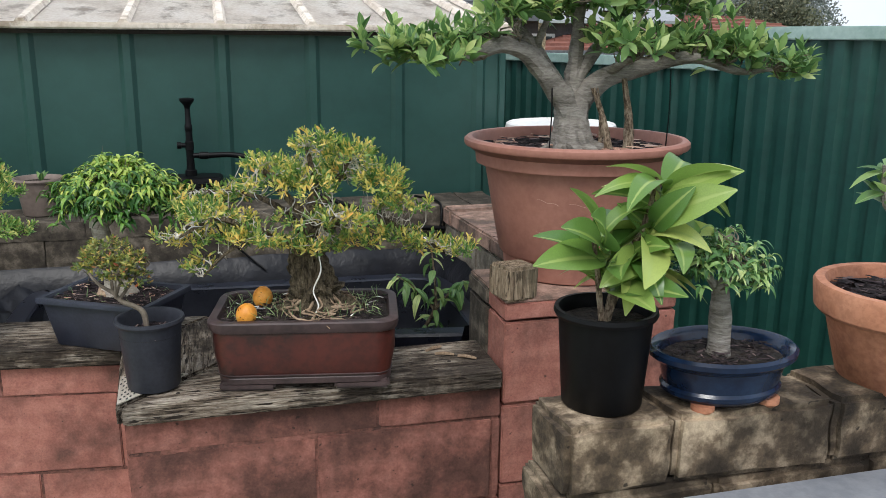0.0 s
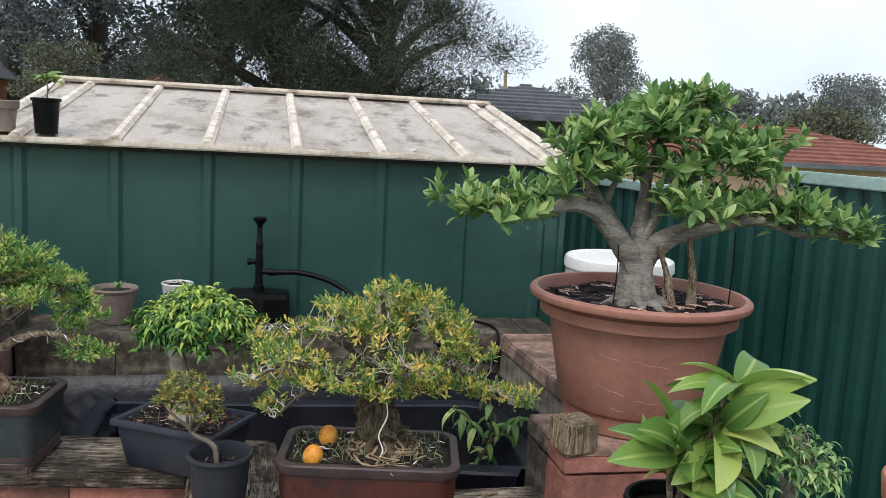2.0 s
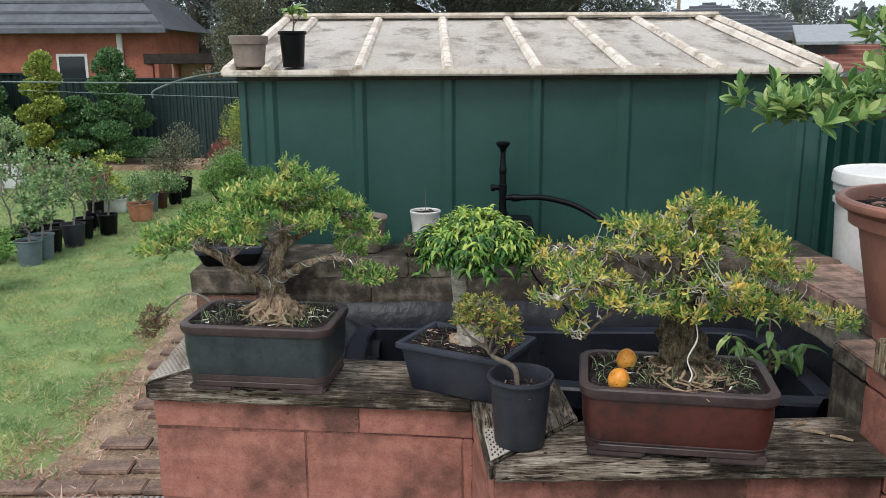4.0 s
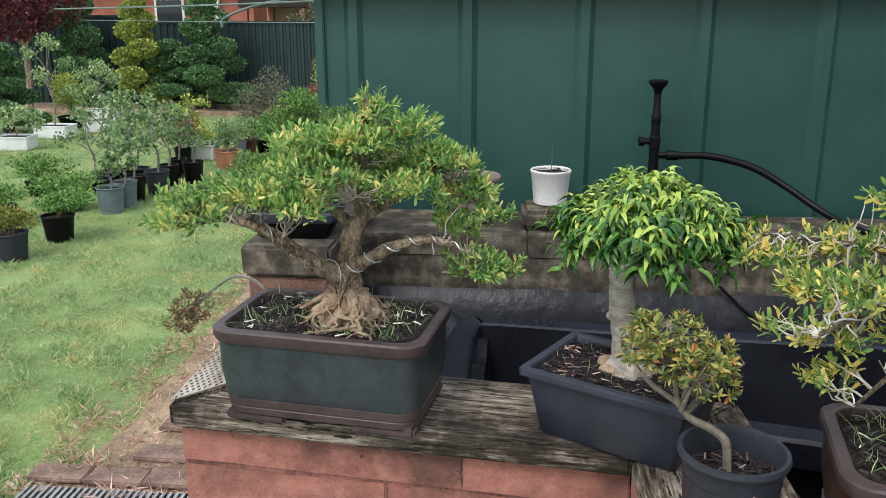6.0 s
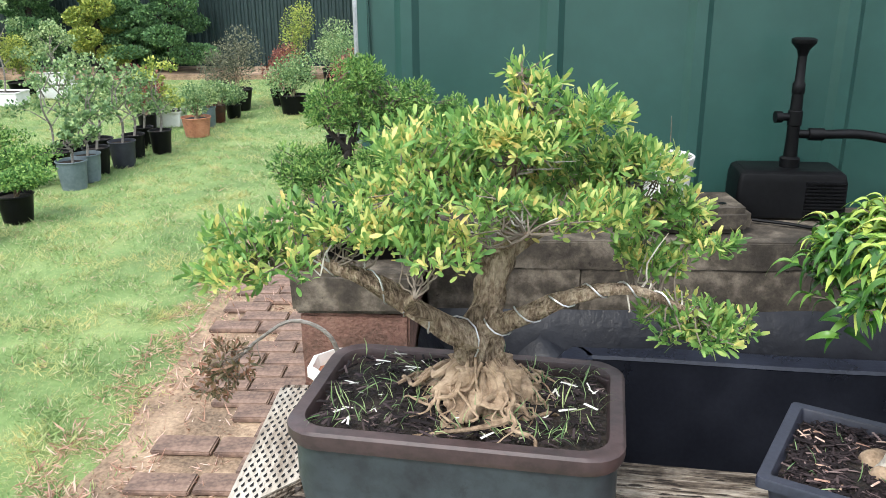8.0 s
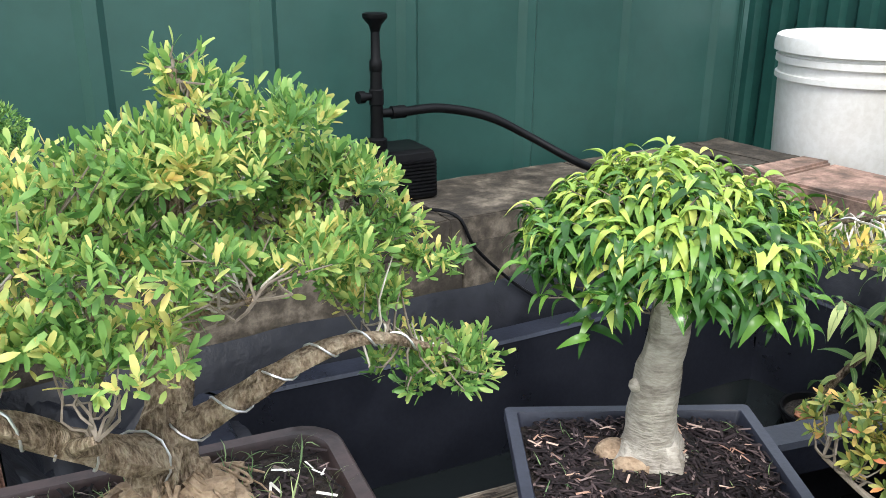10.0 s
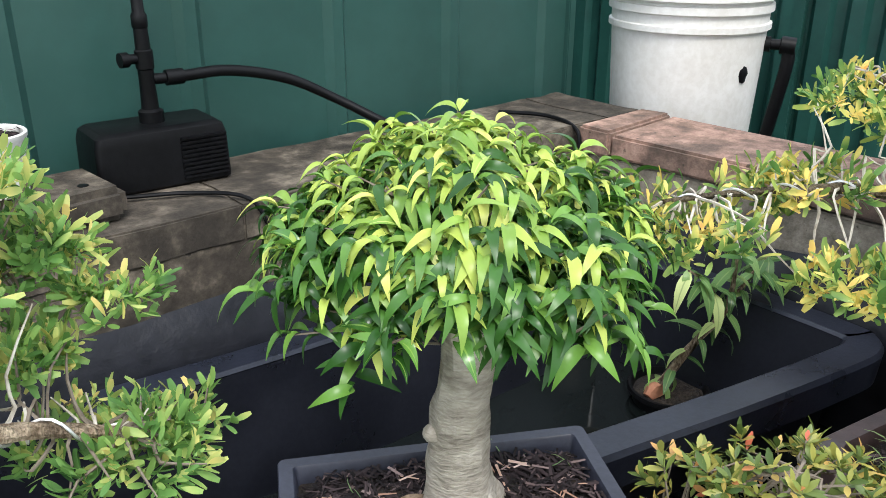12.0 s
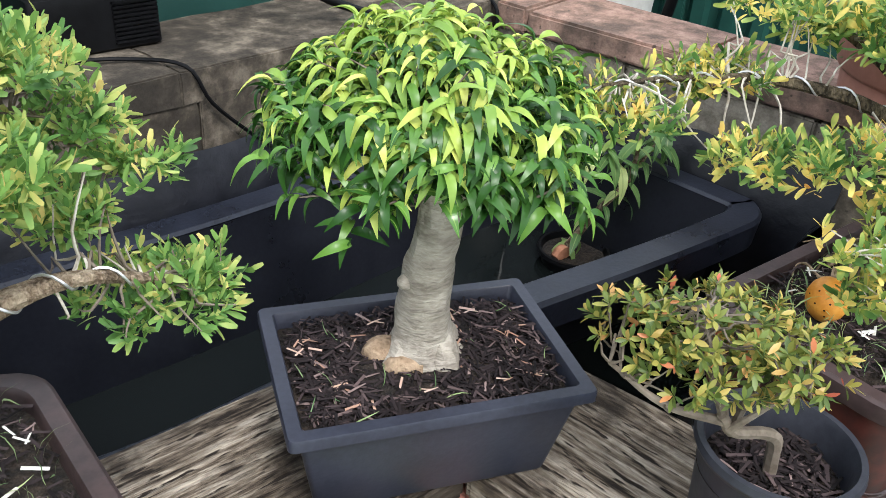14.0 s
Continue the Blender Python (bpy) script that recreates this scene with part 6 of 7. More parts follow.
# ---- stone wall and grey ledge in front of it ----
stone = tagged(part("wall_stone", block(bmesh.new(), 0.306, 1.88, 1.135, 1.23, 0.0, 1.12, 0), STONE), "low mossy sandstone block wall with pale worn tops", "wall", kind="structure")
for row, z1 in enumerate((1.215, 1.115, 1.012, 0.91, 0.8, 0.69, 0.58, 0.47, 0.36, 0.25, 0.14)):
    x = 0.286 - 0.012 * (row % 2)
    widths = (0.165, 0.26, 0.25, 0.27, 0.25, 0.26, 0.2) if row % 2 == 0 else (0.25, 0.26, 0.23, 0.28, 0.25, 0.26, 0.2)
    for k, wd in enumerate(widths):
        bm = block(bmesh.new(), x + 0.002, x + wd - 0.002, 1.12, 1.245, z1 - 0.1, z1 + (0.004 if row == 0 and k > 1 else 0), 0.009, 0.004)
        if row < 3:
            bmesh.ops.subdivide_edges(bm, edges=[e for e in bm.edges if e.calc_length() > 0.03], cuts=5, use_grid_fill=True)
            for v_ in bm.verts:
                v_.co += 0.004 * Vector((noise.noise(v_.co * 25), noise.noise(v_.co * 25 + Vector((9, 0, 0))), noise.noise(v_.co * 25 + Vector((0, 9, 0)))))
        part("stone_block", bm, STONE, stone)
        x += wd
bench = thing("concrete_ledge", "grey painted ledge with a pale worn edge", "ledge", at=(0.434, 0.63, 0))
part("top", block(bmesh.new(), 0, 1.3, 0, 0.47, 1.085, 1.112, 0.006), surface("grey_ledge_paint", (0.2, 0.21, 0.23), (0.15, 0.16, 0.18), (0.26, 0.27, 0.29), 3, 60, 0.5), bench)
part("base", block(bmesh.new(), 0.05, 1.3, 0.05, 0.46, 0, 1.083, 0), CONCRETE, bench)

# ---- fountain pump on the back wall ----
B = (-0.222, 3.15, 1.16)
pump = thing("fountain_pump", "black pond pump with vertical fountain pipe on the concrete ledge", "pump", at=B, turn=-4)
bm = loft(bmesh.new(), [box_ring(a, b, z, 0.01) for a, b, z in ((0.106, 0.055, 0), (0.11, 0.06, 0.005), (0.108, 0.059, 0.078), (0.104, 0.055, 0.094), (0.096, 0.047, 0.1))])
bmesh.ops.translate(bm, verts=bm.verts, vec=(-0.003, 0, 0))
part("housing", bm, PLASTIC, pump)
for k in range(10):
    part("vent_slat", block(bmesh.new(), 0.022, 0.1, -0.065, -0.056, 0.012 + k * 0.0072, 0.0165 + k * 0.0072, 0.001), PLASTIC, pump)
part("pipe", lathe(bmesh.new(), [(0.02, 0.088), (0.02, 0.118), (0.014, 0.122), (0.0125, 0.16), (0.0125, 0.185), (0.0145, 0.187), (0.0145, 0.215), (0.012, 0.217), (0.011, 0.25), (0.0125, 0.252), (0.0125, 0.27), (0.0095, 0.275), (0.0085, 0.33)], 20), PLASTIC, pump)
part("nozzle", lathe(bmesh.new(), [(0.009, 0.325), (0.012, 0.337), (0.022, 0.348), (0.024, 0.351), (0.024, 0.358), (0.018, 0.36)], 24), PLASTIC, pump)
part("hose_joint", tube(bmesh.new(), [(0.01, 0, 0.168, 0.009), (0.03, 0, 0.168, 0.009), (0.031, 0, 0.168, 0.013), (0.06, 0, 0.168, 0.013)], 14, 0, 0), PLASTIC, pump)
part("valve", tube(bmesh.new(), [(-0.01, 0, 0.203, 0.008), (-0.026, -0.002, 0.203, 0.008), (-0.027, -0.002, 0.203, 0.012), (-0.04, -0.004, 0.203, 0.012)], 12, 0, 0), PLASTIC, pump)
hose = tagged(part("black_hose", tube(bmesh.new(), [(-0.164, 3.145, 1.328, 0.0095), (-0.08, 3.14, 1.328, 0.0095), (0.02, 3.12, 1.305, 0.0095), (0.1, 3.08, 1.262, 0.0085), (0.19, 3.01, 1.205, 0.0085), (0.33, 2.97, 1.15, 0.0085), (0.45, 2.93, 1.1, 0.0085), (0.61, 2.925, 1.085, 0.0085)], 10), PLASTIC), "black ribbed hose from the pump to the wall outlet", "hose")
tagged(part("power_cable", tube(bmesh.new(), [(-0.31, 3.07, 1.168, 0.0035), (-0.22, 3.03, 1.166, 0.0035), (-0.16, 2.955, 1.163, 0.0035), (-0.13, 2.932, 1.1, 0.0035), (-0.05, 2.925, 1.02, 0.0035), (0.0, 2.9, 0.98, 0.0035)], 8), PLASTIC), "thin black cable hanging over the pond wall", "cable")
tagged(part("corner_cable", tube(bmesh.new(), [(0.55, 3.12, 1.165, 0.0045), (0.6, 3.02, 1.166, 0.0045), (0.6, 2.935, 1.15, 0.0045), (0.59, 2.92, 1.08, 0.0045), (0.56, 2.91, 1.02, 0.0045)], 8), PLASTIC), "black cable draped over the pond corner", "cable")

# white pot on a loose brick
loose = thing("loose_brick", "loose grey concrete brick with a round hole on the ledge", "brick", at=(-0.45, 3.06, 1.163), turn=3)
part("body", block(bmesh.new(), -0.11, 0.11, -0.075, 0.075, 0, 0.048, 0.012, 0.004), CONCRETE, loose)
bm = lathe(bmesh.new(), [(0.008, 0.0), (0.008, 0.002)], 12)
bmesh.ops.translate(bm, verts=bm.verts, vec=(0.065, -0.03, 0.0475))
part("hole", bm, PLASTIC, loose, "dark round hole")
wp = thing("white_pot", "white plastic pot with a single bare twig", "flower pot", "small pots", at=(-0.488, 3.072, 1.213))
round_pot(wp, [(0.039, 0), (0.042, 0.002), (0.05, 0.078), (0.0515, 0.08), (0.052, 0.086), (0.05, 0.088), (0.047, 0.086), (0.046, 0.07)], WHITE_PLASTIC, 0.047, 0.078)
chips(rng, 90, 0.04, 0.04, 0.08, CHIP, wp, 0.01)
part("twig", tube(bmesh.new(), [(0, 0, 0.075, 0.0012), (0.002, 0, 0.12, 0.001), (0, 0, 0.165, 0.0006)], 5), TWIG, wp)
gp = thing("taupe_pot", "taupe plastic pot with a small sprout on the ledge", "flower pot", "small pots", at=(-0.69, 3.09, 1.161))
nursery(gp, 0.052, 0.072, 0.118, TAUPE_POT, 0.004, 0.015)
leaf_objects(rng, "leaf", cm, np.array([(0.01, 0, 0.105)] * 4), np.array([(0.5, 0, 1), (-0.3, 0.3, 1), (0.1, -0.5, 1), (0.2, 0.2, 1.2)]), np.tile([0, -0.3, 1.0], (4, 1)), np.full(4, 0.04), gp)

# ---- white bucket with tap behind the right wall ----
stack = thing("block_stack", "stack of grey concrete blocks under the bucket", "blocks", at=(1.05, 2.99, 0))
for k in range(5):
    part("block", block(bmesh.new(), -0.19, 0.19, -0.19, 0.19, k * 0.193, k * 0.193 + 0.19, 0.004), CONCRETE, stack)
bucket = thing("plastic_bucket", "white plastic bucket with ridged lid and a black tap", "bucket", at=(1.05, 2.99, 0.964))
part("shell", lathe(bmesh.new(), [(0.158, 0), (0.164, 0.006), (0.18, 0.36), (0.188, 0.362), (0.188, 0.375), (0.182, 0.377), (0.182, 0.4), (0.19, 0.402), (0.19, 0.418), (0.184, 0.42), (0.184, 0.44)], 64), WHITE_PLASTIC, bucket)
part("lid", lathe(bmesh.new(), [(0.19, 0.428), (0.197, 0.43), (0.197, 0.45), (0.193, 0.466), (0.187, 0.47), (0.18, 0.463), (0.05, 0.46)], 64), WHITE_PLASTIC, bucket, "ridged snap-on lid")
tx, ty = math.cos(radians(-62)), math.sin(radians(-62))
part("tap", tube(bmesh.new(), [(tx * 0.17, ty * 0.17, 0.325, 0.018), (tx * 0.19, ty * 0.19, 0.325, 0.018), (tx * 0.191, ty * 0.191, 0.325, 0.013), (tx * 0.212, ty * 0.212, 0.325, 0.013), (tx * 0.213, ty * 0.213, 0.325, 0.021), (tx * 0.245, ty * 0.245, 0.322, 0.021)], 12, 0, 0), PLASTIC, bucket)
part("pipe", tube(bmesh.new(), [(tx * 0.228, ty * 0.228, 0.325, 0.015), (tx * 0.232, ty * 0.232, 0.27, 0.015), (tx * 0.2, ty * 0.2, 0.05, 0.015)], 10), PLASTIC, bucket)
bm = bmesh.new()
bmesh.ops.create_icosphere(bm, subdivisions=2, radius=0.016)
for v_ in bm.verts:
    v_.co = Vector((v_.co.x * 0.9, v_.co.y * 0.3, v_.co.z * 1.2)) * (1 + 0.6 * noise.noise(v_.co * 140))
sx, sy = math.cos(radians(-98)), math.sin(radians(-98))
bmesh.ops.rotate(bm, verts=bm.verts, matrix=Matrix.Rotation(radians(-8), 3, "Z"))
bmesh.ops.translate(bm, verts=bm.verts, vec=(sx * 0.176, sy * 0.176, 0.27))
part("patch", bm, PLASTIC, bucket, "torn dark patch")


# ---- more pots near the pond ----
rng = np.random.default_rng(11)
RZ = EAVE + 0.02
rp = thing("taupe_pot", "empty taupe plastic pot standing on the shed roof edge", "flower pot", "small pots", at=(-1.088, 3.27, RZ + 0.005))
round_pot(rp, [(0.046, 0), (0.05, 0.003), (0.058, 0.075), (0.064, 0.077), (0.067, 0.102), (0.064, 0.105), (0.058, 0.104), (0.054, 0.07)], TAUPE_POT, 0.055, 0.07)
bp = thing("potted_plant", "young broad-leaved plant in a black pot on the roof edge", "potted plant", "potted plants", at=(-0.937, 3.265, RZ + 0.004))
nursery(bp, 0.036, 0.046, 0.12, PLASTIC, 0.003, 0.012)
limbs([[(0, 0, 0.1, 0.004), (0.006, 0, 0.15, 0.003), (0.0, 0, 0.19, 0.002)], [(0.004, 0, 0.14, 0.003), (0.03, 0, 0.17, 0.002)]], BARK_ROUGH, bp, "stem", 6, 0.1)
leaf_objects(rng, "leaf", broad_mesh, np.array([(0.0, 0, 0.17 + 0.002 * k) for k in range(9)] + [(0.03, 0, 0.17)] * 3), np.array([(math.cos(k * 2.4), math.sin(k * 2.4), 0.9) for k in range(12)]), np.tile([0, -0.3, 1.0], (12, 1)), 0.062 * rng.uniform(0.7, 1.15, 12), bp)

# seedling in a sunken round pot inside the tub
sd = thing("pond_seedling", "leafy seedling with a brown stem in a sunken black pot", "potted plant", "potted plants", at=(0.43, 2.54, 0.68))
nursery(sd, 0.05, 0.07, 0.1, PLASTIC, 0.004, 0.012)
SD = [[(-0.02, 0.01, 0.09, 0.012), (-0.012, 0.0, 0.12, 0.009), (0.005, -0.03, 0.17, 0.007), (0.022, -0.062, 0.21, 0.006), (0.02, -0.07, 0.26, 0.003), (0.01, -0.07, 0.32, 0.002)], [(0.02, -0.06, 0.205, 0.005), (0.06, -0.07, 0.24, 0.003), (0.09, -0.08, 0.26, 0.0015)], [(0.02, -0.06, 0.21, 0.004), (-0.03, -0.06, 0.25, 0.003), (-0.07, -0.05, 0.27, 0.0015)]]
SD = [[(x * 1.2, y * 1.2, z if z < 0.13 else 0.13 + (z - 0.13) * 1.75, r) for x, y, z, r in b] for b in SD]
limbs(SD, BARK_ROUGH, sd, "stem", 7, 0.2)
part("root_ball", tube(bmesh.new(), [(-0.045, 0.012, 0.088, 0.01), (-0.03, 0.01, 0.098, 0.016), (-0.012, 0.004, 0.096, 0.011)], 10, 0.4), CLAY, sd, "orange-brown swollen root")
sw, sdr = [], []
for line, m in zip(SD, (30, 18, 18)):
    pts = smooth_line(line, 6)
    for k in range(m):
        sw.append(pts[-1 - (k % max(3, len(pts) - 4))][:3])
        sdr.append((math.cos(k * 2.4 + 1), math.sin(k * 2.4 + 1), random.uniform(-0.6, 0.5)))
seed_leaf = [leaf_data("seedling_leaf", leaf_shape(1, wd, cu, 0.15, 5, 0.9), LEAF_BIG_OB) for wd, cu in ((0.3, 0.5), (0.26, 0.8))]
leaf_objects(rng, "leaf", seed_leaf, np.array(sw), np.array(sdr), np.tile([0, -0.1, 1.0], (len(sw), 1)), 0.072 * rng.uniform(0.6, 1.2, len(sw)), sd)

# juniper on the left ledge
B = (-1.062, 2.755, 1.206)
jun = thing("juniper_bonsai", "green juniper bonsai with twisted trunk in a dark tray pot", "bonsai", "bonsai trees", at=B, turn=4)
tray_pot(jun, 0.098, 0.085, 0.062, 0.012, PLASTIC, TRAY, 0.02, 0.012, False, None, 0.012)
chips(rng, 200, 0.08, 0.065, 0.053, CHIP, jun, 0.011, 6)
JU = [[(0.01, 0.0, 0.05, 0.016), (0.0, 0.0, 0.09, 0.013), (-0.02, 0.01, 0.13, 0.011), (-0.01, 0.02, 0.18, 0.008), (0.0, 0.03, 0.24, 0.004)], [(-0.01, 0.0, 0.1, 0.009), (-0.06, -0.01, 0.13, 0.006), (-0.1, -0.02, 0.13, 0.003)], [(-0.015, 0.01, 0.12, 0.009), (0.04, 0.0, 0.16, 0.006), (0.08, 0.0, 0.17, 0.003)], [(-0.01, 0.015, 0.16, 0.008), (-0.05, 0.03, 0.2, 0.005), (-0.06, 0.03, 0.23, 0.003)], [(-0.01, 0.02, 0.18, 0.007), (0.05, 0.04, 0.22, 0.005), (0.08, 0.05, 0.25, 0.003)]]
JU = [[(*q[:3], q[3] * 0.75) for q in b] for b in JU]
part("trunk", tube(bmesh.new(), JU[0], 10, 0.5), DARK_BARK, jun)
limbs(JU[1:], DARK_BARK, jun, "branch", 7, 0.3)
tips, outs = pad_tips(rng, split_pads(rng, [(-0.072, -0.03, 0.125, 0.066, 0.06, 0.052), (0.05, -0.03, 0.16, 0.08, 0.06, 0.06), (-0.02, 0.03, 0.228, 0.075, 0.06, 0.052), (0.067, 0.05, 0.245, 0.066, 0.055, 0.05), (0.006, 0.03, 0.285, 0.046, 0.04, 0.036), (0.14, 0.03, 0.2, 0.05, 0.045, 0.045)], 5, 0.55), 11500, -0.8)
twigs(rng, tips, joints_of(JU[1:], 1), TWIG, jun, 0.05, 0.001)
leaves_mesh("crown", [sprigs(rng, tips, outs, 6, leaf_shape(1, 0.34, 0.1, 0.3, 2, 0.7, 1.0, 0.2), 0.0068, 0.008, 0.3, (1.1, 0.2))[0]], LEAF_CONIFER, jun, "stuff")

# octagonal pot with a cascading stem on the side plank
B = (-1.06, 2.53, CAP + 0.006)
oc = thing("octagonal_pot", "white-rimmed red octagonal pot with a cascading bare stem", "flower pot", "small pots", at=B, turn=20)
round_pot(oc, [(0.034, 0), (0.04, 0.004), (0.05, 0.062)], CLAY, 0.03, 0.04, n=8)
part("rim", loft(bmesh.new(), [round_ring(r, r, z, 8) for r, z in ((0.049, 0.062), (0.056, 0.064), (0.056, 0.078), (0.048, 0.08), (0.045, 0.06))], (False, False)), WHITE_PLASTIC, oc, "white octagonal rim")
CS = [(0.0, 0.0, 0.05, 0.004), (-0.02, 0.0, 0.125, 0.0035), (-0.07, 0.015, 0.15, 0.003), (-0.12, 0.03, 0.12, 0.0025), (-0.15, 0.04, 0.09, 0.002)]
part("stem", tube(bmesh.new(), CS, 7, 0.2), BARK_GREY, oc, "grey hooked stem")
tips, outs = pad_tips(rng, [(-0.16, 0.04, 0.085, 0.04, 0.04, 0.035), (-0.185, 0.045, 0.055, 0.035, 0.035, 0.03)], 2600, -0.95)
leaves_mesh("crown", [sprigs(rng, tips, outs, 6, box_leaf, 0.011, 0.012, 0.1)[0]], LEAF_BRONZE, oc, "stuff")
twigs(rng, tips, [q[:3] for q in smooth_line(CS, 5)[14:]], TWIG, oc, 0.25, 0.0008)
# dry sticks and seed pods on the right plank
for x, y, a in ((0.34, 1.925, -20), (0.385, 1.895, -35), (0.325, 1.965, 25)):
    st = tagged(part("dry_stick", tube(bmesh.new(), [(-0.022, 0, 0.004, 0.0035), (0, 0.002, 0.005, 0.004), (0.022, 0, 0.004, 0.003)], 7, 0.3), ROOT), "short dry stick lying on the plank", "stick", "dry sticks")
    st.matrix_basis = pose(x, y, CAP + 0.001, 0, 0, a)

# ---- brick path, edging and drain ----
def lawn_edge(y):
    """Where the grass ends beside the path."""
    return float(np.interp(y, (3.4, 4.2, 4.9, 6.6, 8.4, 10.5, 12.0), (-2.2, -2.14, -2.17, -2.3, -2.15, -1.9, -1.9))) + 0.07 * noise.noise(Vector((y * 3.1, 2.0, 0)))


strip = [(lawn_edge(3.7 + 0.2 * k) - 0.05, 3.7 + 0.2 * k) for k in range(35)]
path = tagged(part("path", prism(bmesh.new(), [(-1.15, 3.7)] + [(-1.15, 10.5)] + strip[::-1], -0.06, 0.0, 0), EARTH), "worn brick path with straw between the pavers", "path", kind="structure")
bricks = [bpy.data.meshes.new("paver") for _ in range(4)]
for me in bricks:
    bm = block(bmesh.new(), -0.112, 0.112, -0.056, 0.056, 0, 0.02, 0.005, 0.002)
    bm.to_mesh(me)
    bm.free()
    me.materials.append(PAVER)


def lay(parent, x, y, turn, z=0.0):
    ob = new("paver", random.choice(bricks))
    ob.parent = parent
    ob.matrix_basis = pose(x + random.uniform(-0.003, 0.003), y + random.uniform(-0.003, 0.003), z + random.uniform(-0.002, 0.003), 0, 0, turn + random.uniform(-1.2, 1.2))


for j in range(56):
    for i in range(5):
        bx, by = -2.16 + (0.115 if j % 2 else 0) + i * 0.232, 3.8 + j * 0.118
        if bx > lawn_edge(by) + 0.14 and not (i < 2 and random.random() < 0.2):
            lay(path, bx, by, 0, 0.001)
edging = tagged(part("edging", block(bmesh.new(), -2.4, -1.2, 3.56, 3.69, -0.06, -0.012, 0), EARTH), "row of red-brown brick edging beside the lawn", "edging", kind="structure")
for i in range(5):
    lay(edging, -2.27 + i * 0.227, 3.625, 0, -0.006)
drain = thing("drain_grate", "black slotted drain grate beside the brick edging", "drain", at=(-2.36, 3.44, -0.005))
part("frame", block(bmesh.new(), 0, 1.2, 0, 0.11, -0.03, 0.0, 0.003), PLASTIC, drain)
for i in range(48):
    part("slat", block(bmesh.new(), 0.01 + i * 0.0247, 0.022 + i * 0.0247, 0.01, 0.1, 0.0, 0.01, 0), STEEL, drain, smooth=False)
# Unseen paving added so grey rather than green light bounces onto the pots.
paving = tagged(part("pavement", prism(bmesh.new(), [(-2.6, -3.0), (2.3, -3.0), (1.75, 1.7), (-1.19, 1.7), (-1.19, 3.43), (-2.6, 3.43)], -0.06, 0.004, 0), BOUNCE_PAVING), "unseen grey paving added before the pond for neutral bounce light", "pavement", kind="structure")

# ---- grass and straw ----
blade = np.array([(-0.06, 0, 0), (0.06, 0, 0), (0.03, 0.6, 0.05), (0.0, 1, 0.2), (-0.03, 0.6, 0.05)]), [(0, 1, 2, 3, 4)], None


def tufts(name, label, mat, n, x0, x1, y0, y1, size, lean=0.6, rim=True):
    u = rng.random((n, 2))
    w = np.c_[x0 + (x1 - x0) * u[:, 0], y0 + (y1 - y0) * u[:, 1] ** 1.5, np.full(n, -0.012)]
    if rim:
        ragged = np.array([lawn_edge(p[1]) + 0.09 * noise.noise(Vector((p[0] * 9, p[1] * 9, 5))) for p in w])
        w = w[w[:, 0] < ragged + 0.05 * rng.normal(size=n)]
        n = len(w)
    d = np.c_[rng.normal(size=(n, 2)) * lean, np.ones(n)]
    clumps = np.array([0.75 + 0.9 * noise.noise(Vector((p[0] * 5, p[1] * 5, 0))) + 0.5 * noise.noise(Vector((p[0] * 17, p[1] * 17, 3))) for p in w])
    me = bpy.data.meshes.new(name)
    p, q = scatter(blade, w, d, unit(rng, n), size * np.clip(clumps, 0.25, 2.0) * rng.uniform(0.6, 1.4, n))
    me.from_pydata(p.tolist(), [], q.tolist())
    me.materials.append(mat)
    return tagged(new(name, me), label, "grass", kind="stuff")


tufts("lawn_grass", "short green lawn grass", GRASS, 230000, -8.0, -1.8, 3.1, 14.2, 0.04, 1.2)
tufts("path_straw", "dry straw along the edge of the lawn", STRAW, 7000, -2.42, -1.75, 3.5, 8.5, 0.06, 3.4, False)
tufts("lawn_straw", "dry clippings scattered over the lawn", STRAW, 7000, -6.0, -2.1, 3.8, 10, 0.03, 3.0)

# ---- nursery pots on the lawn ----
far_leaf = np.array([(-0.5, 0, 0), (0, -0.2, 0.06), (0.5, 0, 0), (0, 0.8, 0.0)]), [(0, 1, 2, 3)], None


strand = np.array([(-0.055, 0, 0), (0.055, 0, 0), (0.04, 0.6, -0.12), (0, 1, -0.36), (-0.04, 0.6, -0.12)]), [(0, 1, 2, 3, 4)], None


def clump(name, parent, blobs, mat, n, size, label="", hollow=0.45, shape=far_leaf):
    """Loose leaves within rounded clumps (x, y, z, rx, ry, rz)."""
    total = sum(b[3] * b[4] + b[4] * b[5] + b[3] * b[5] for b in blobs)
    w, d = [], []
    for x, y, z, a, b, c in blobs:
        k = max(6, int(n * (a * b + b * c + a * c) / total))
        v = unit(rng, k)
        w.append(np.array([x, y, z]) + v * [a, b, c] * rng.uniform(hollow, 1.06, (k, 1)))
        d.append(v + 0.6 * rng.normal(size=(k, 3)) + [0, 0, 0.25])
    w, d = np.concatenate(w), np.concatenate(d)
    return leaves_mesh(name, [scatter(shape, w, d, unit(rng, len(w)), size * rng.uniform(0.6, 1.4, len(w)))], mat, parent, "stuff", label)


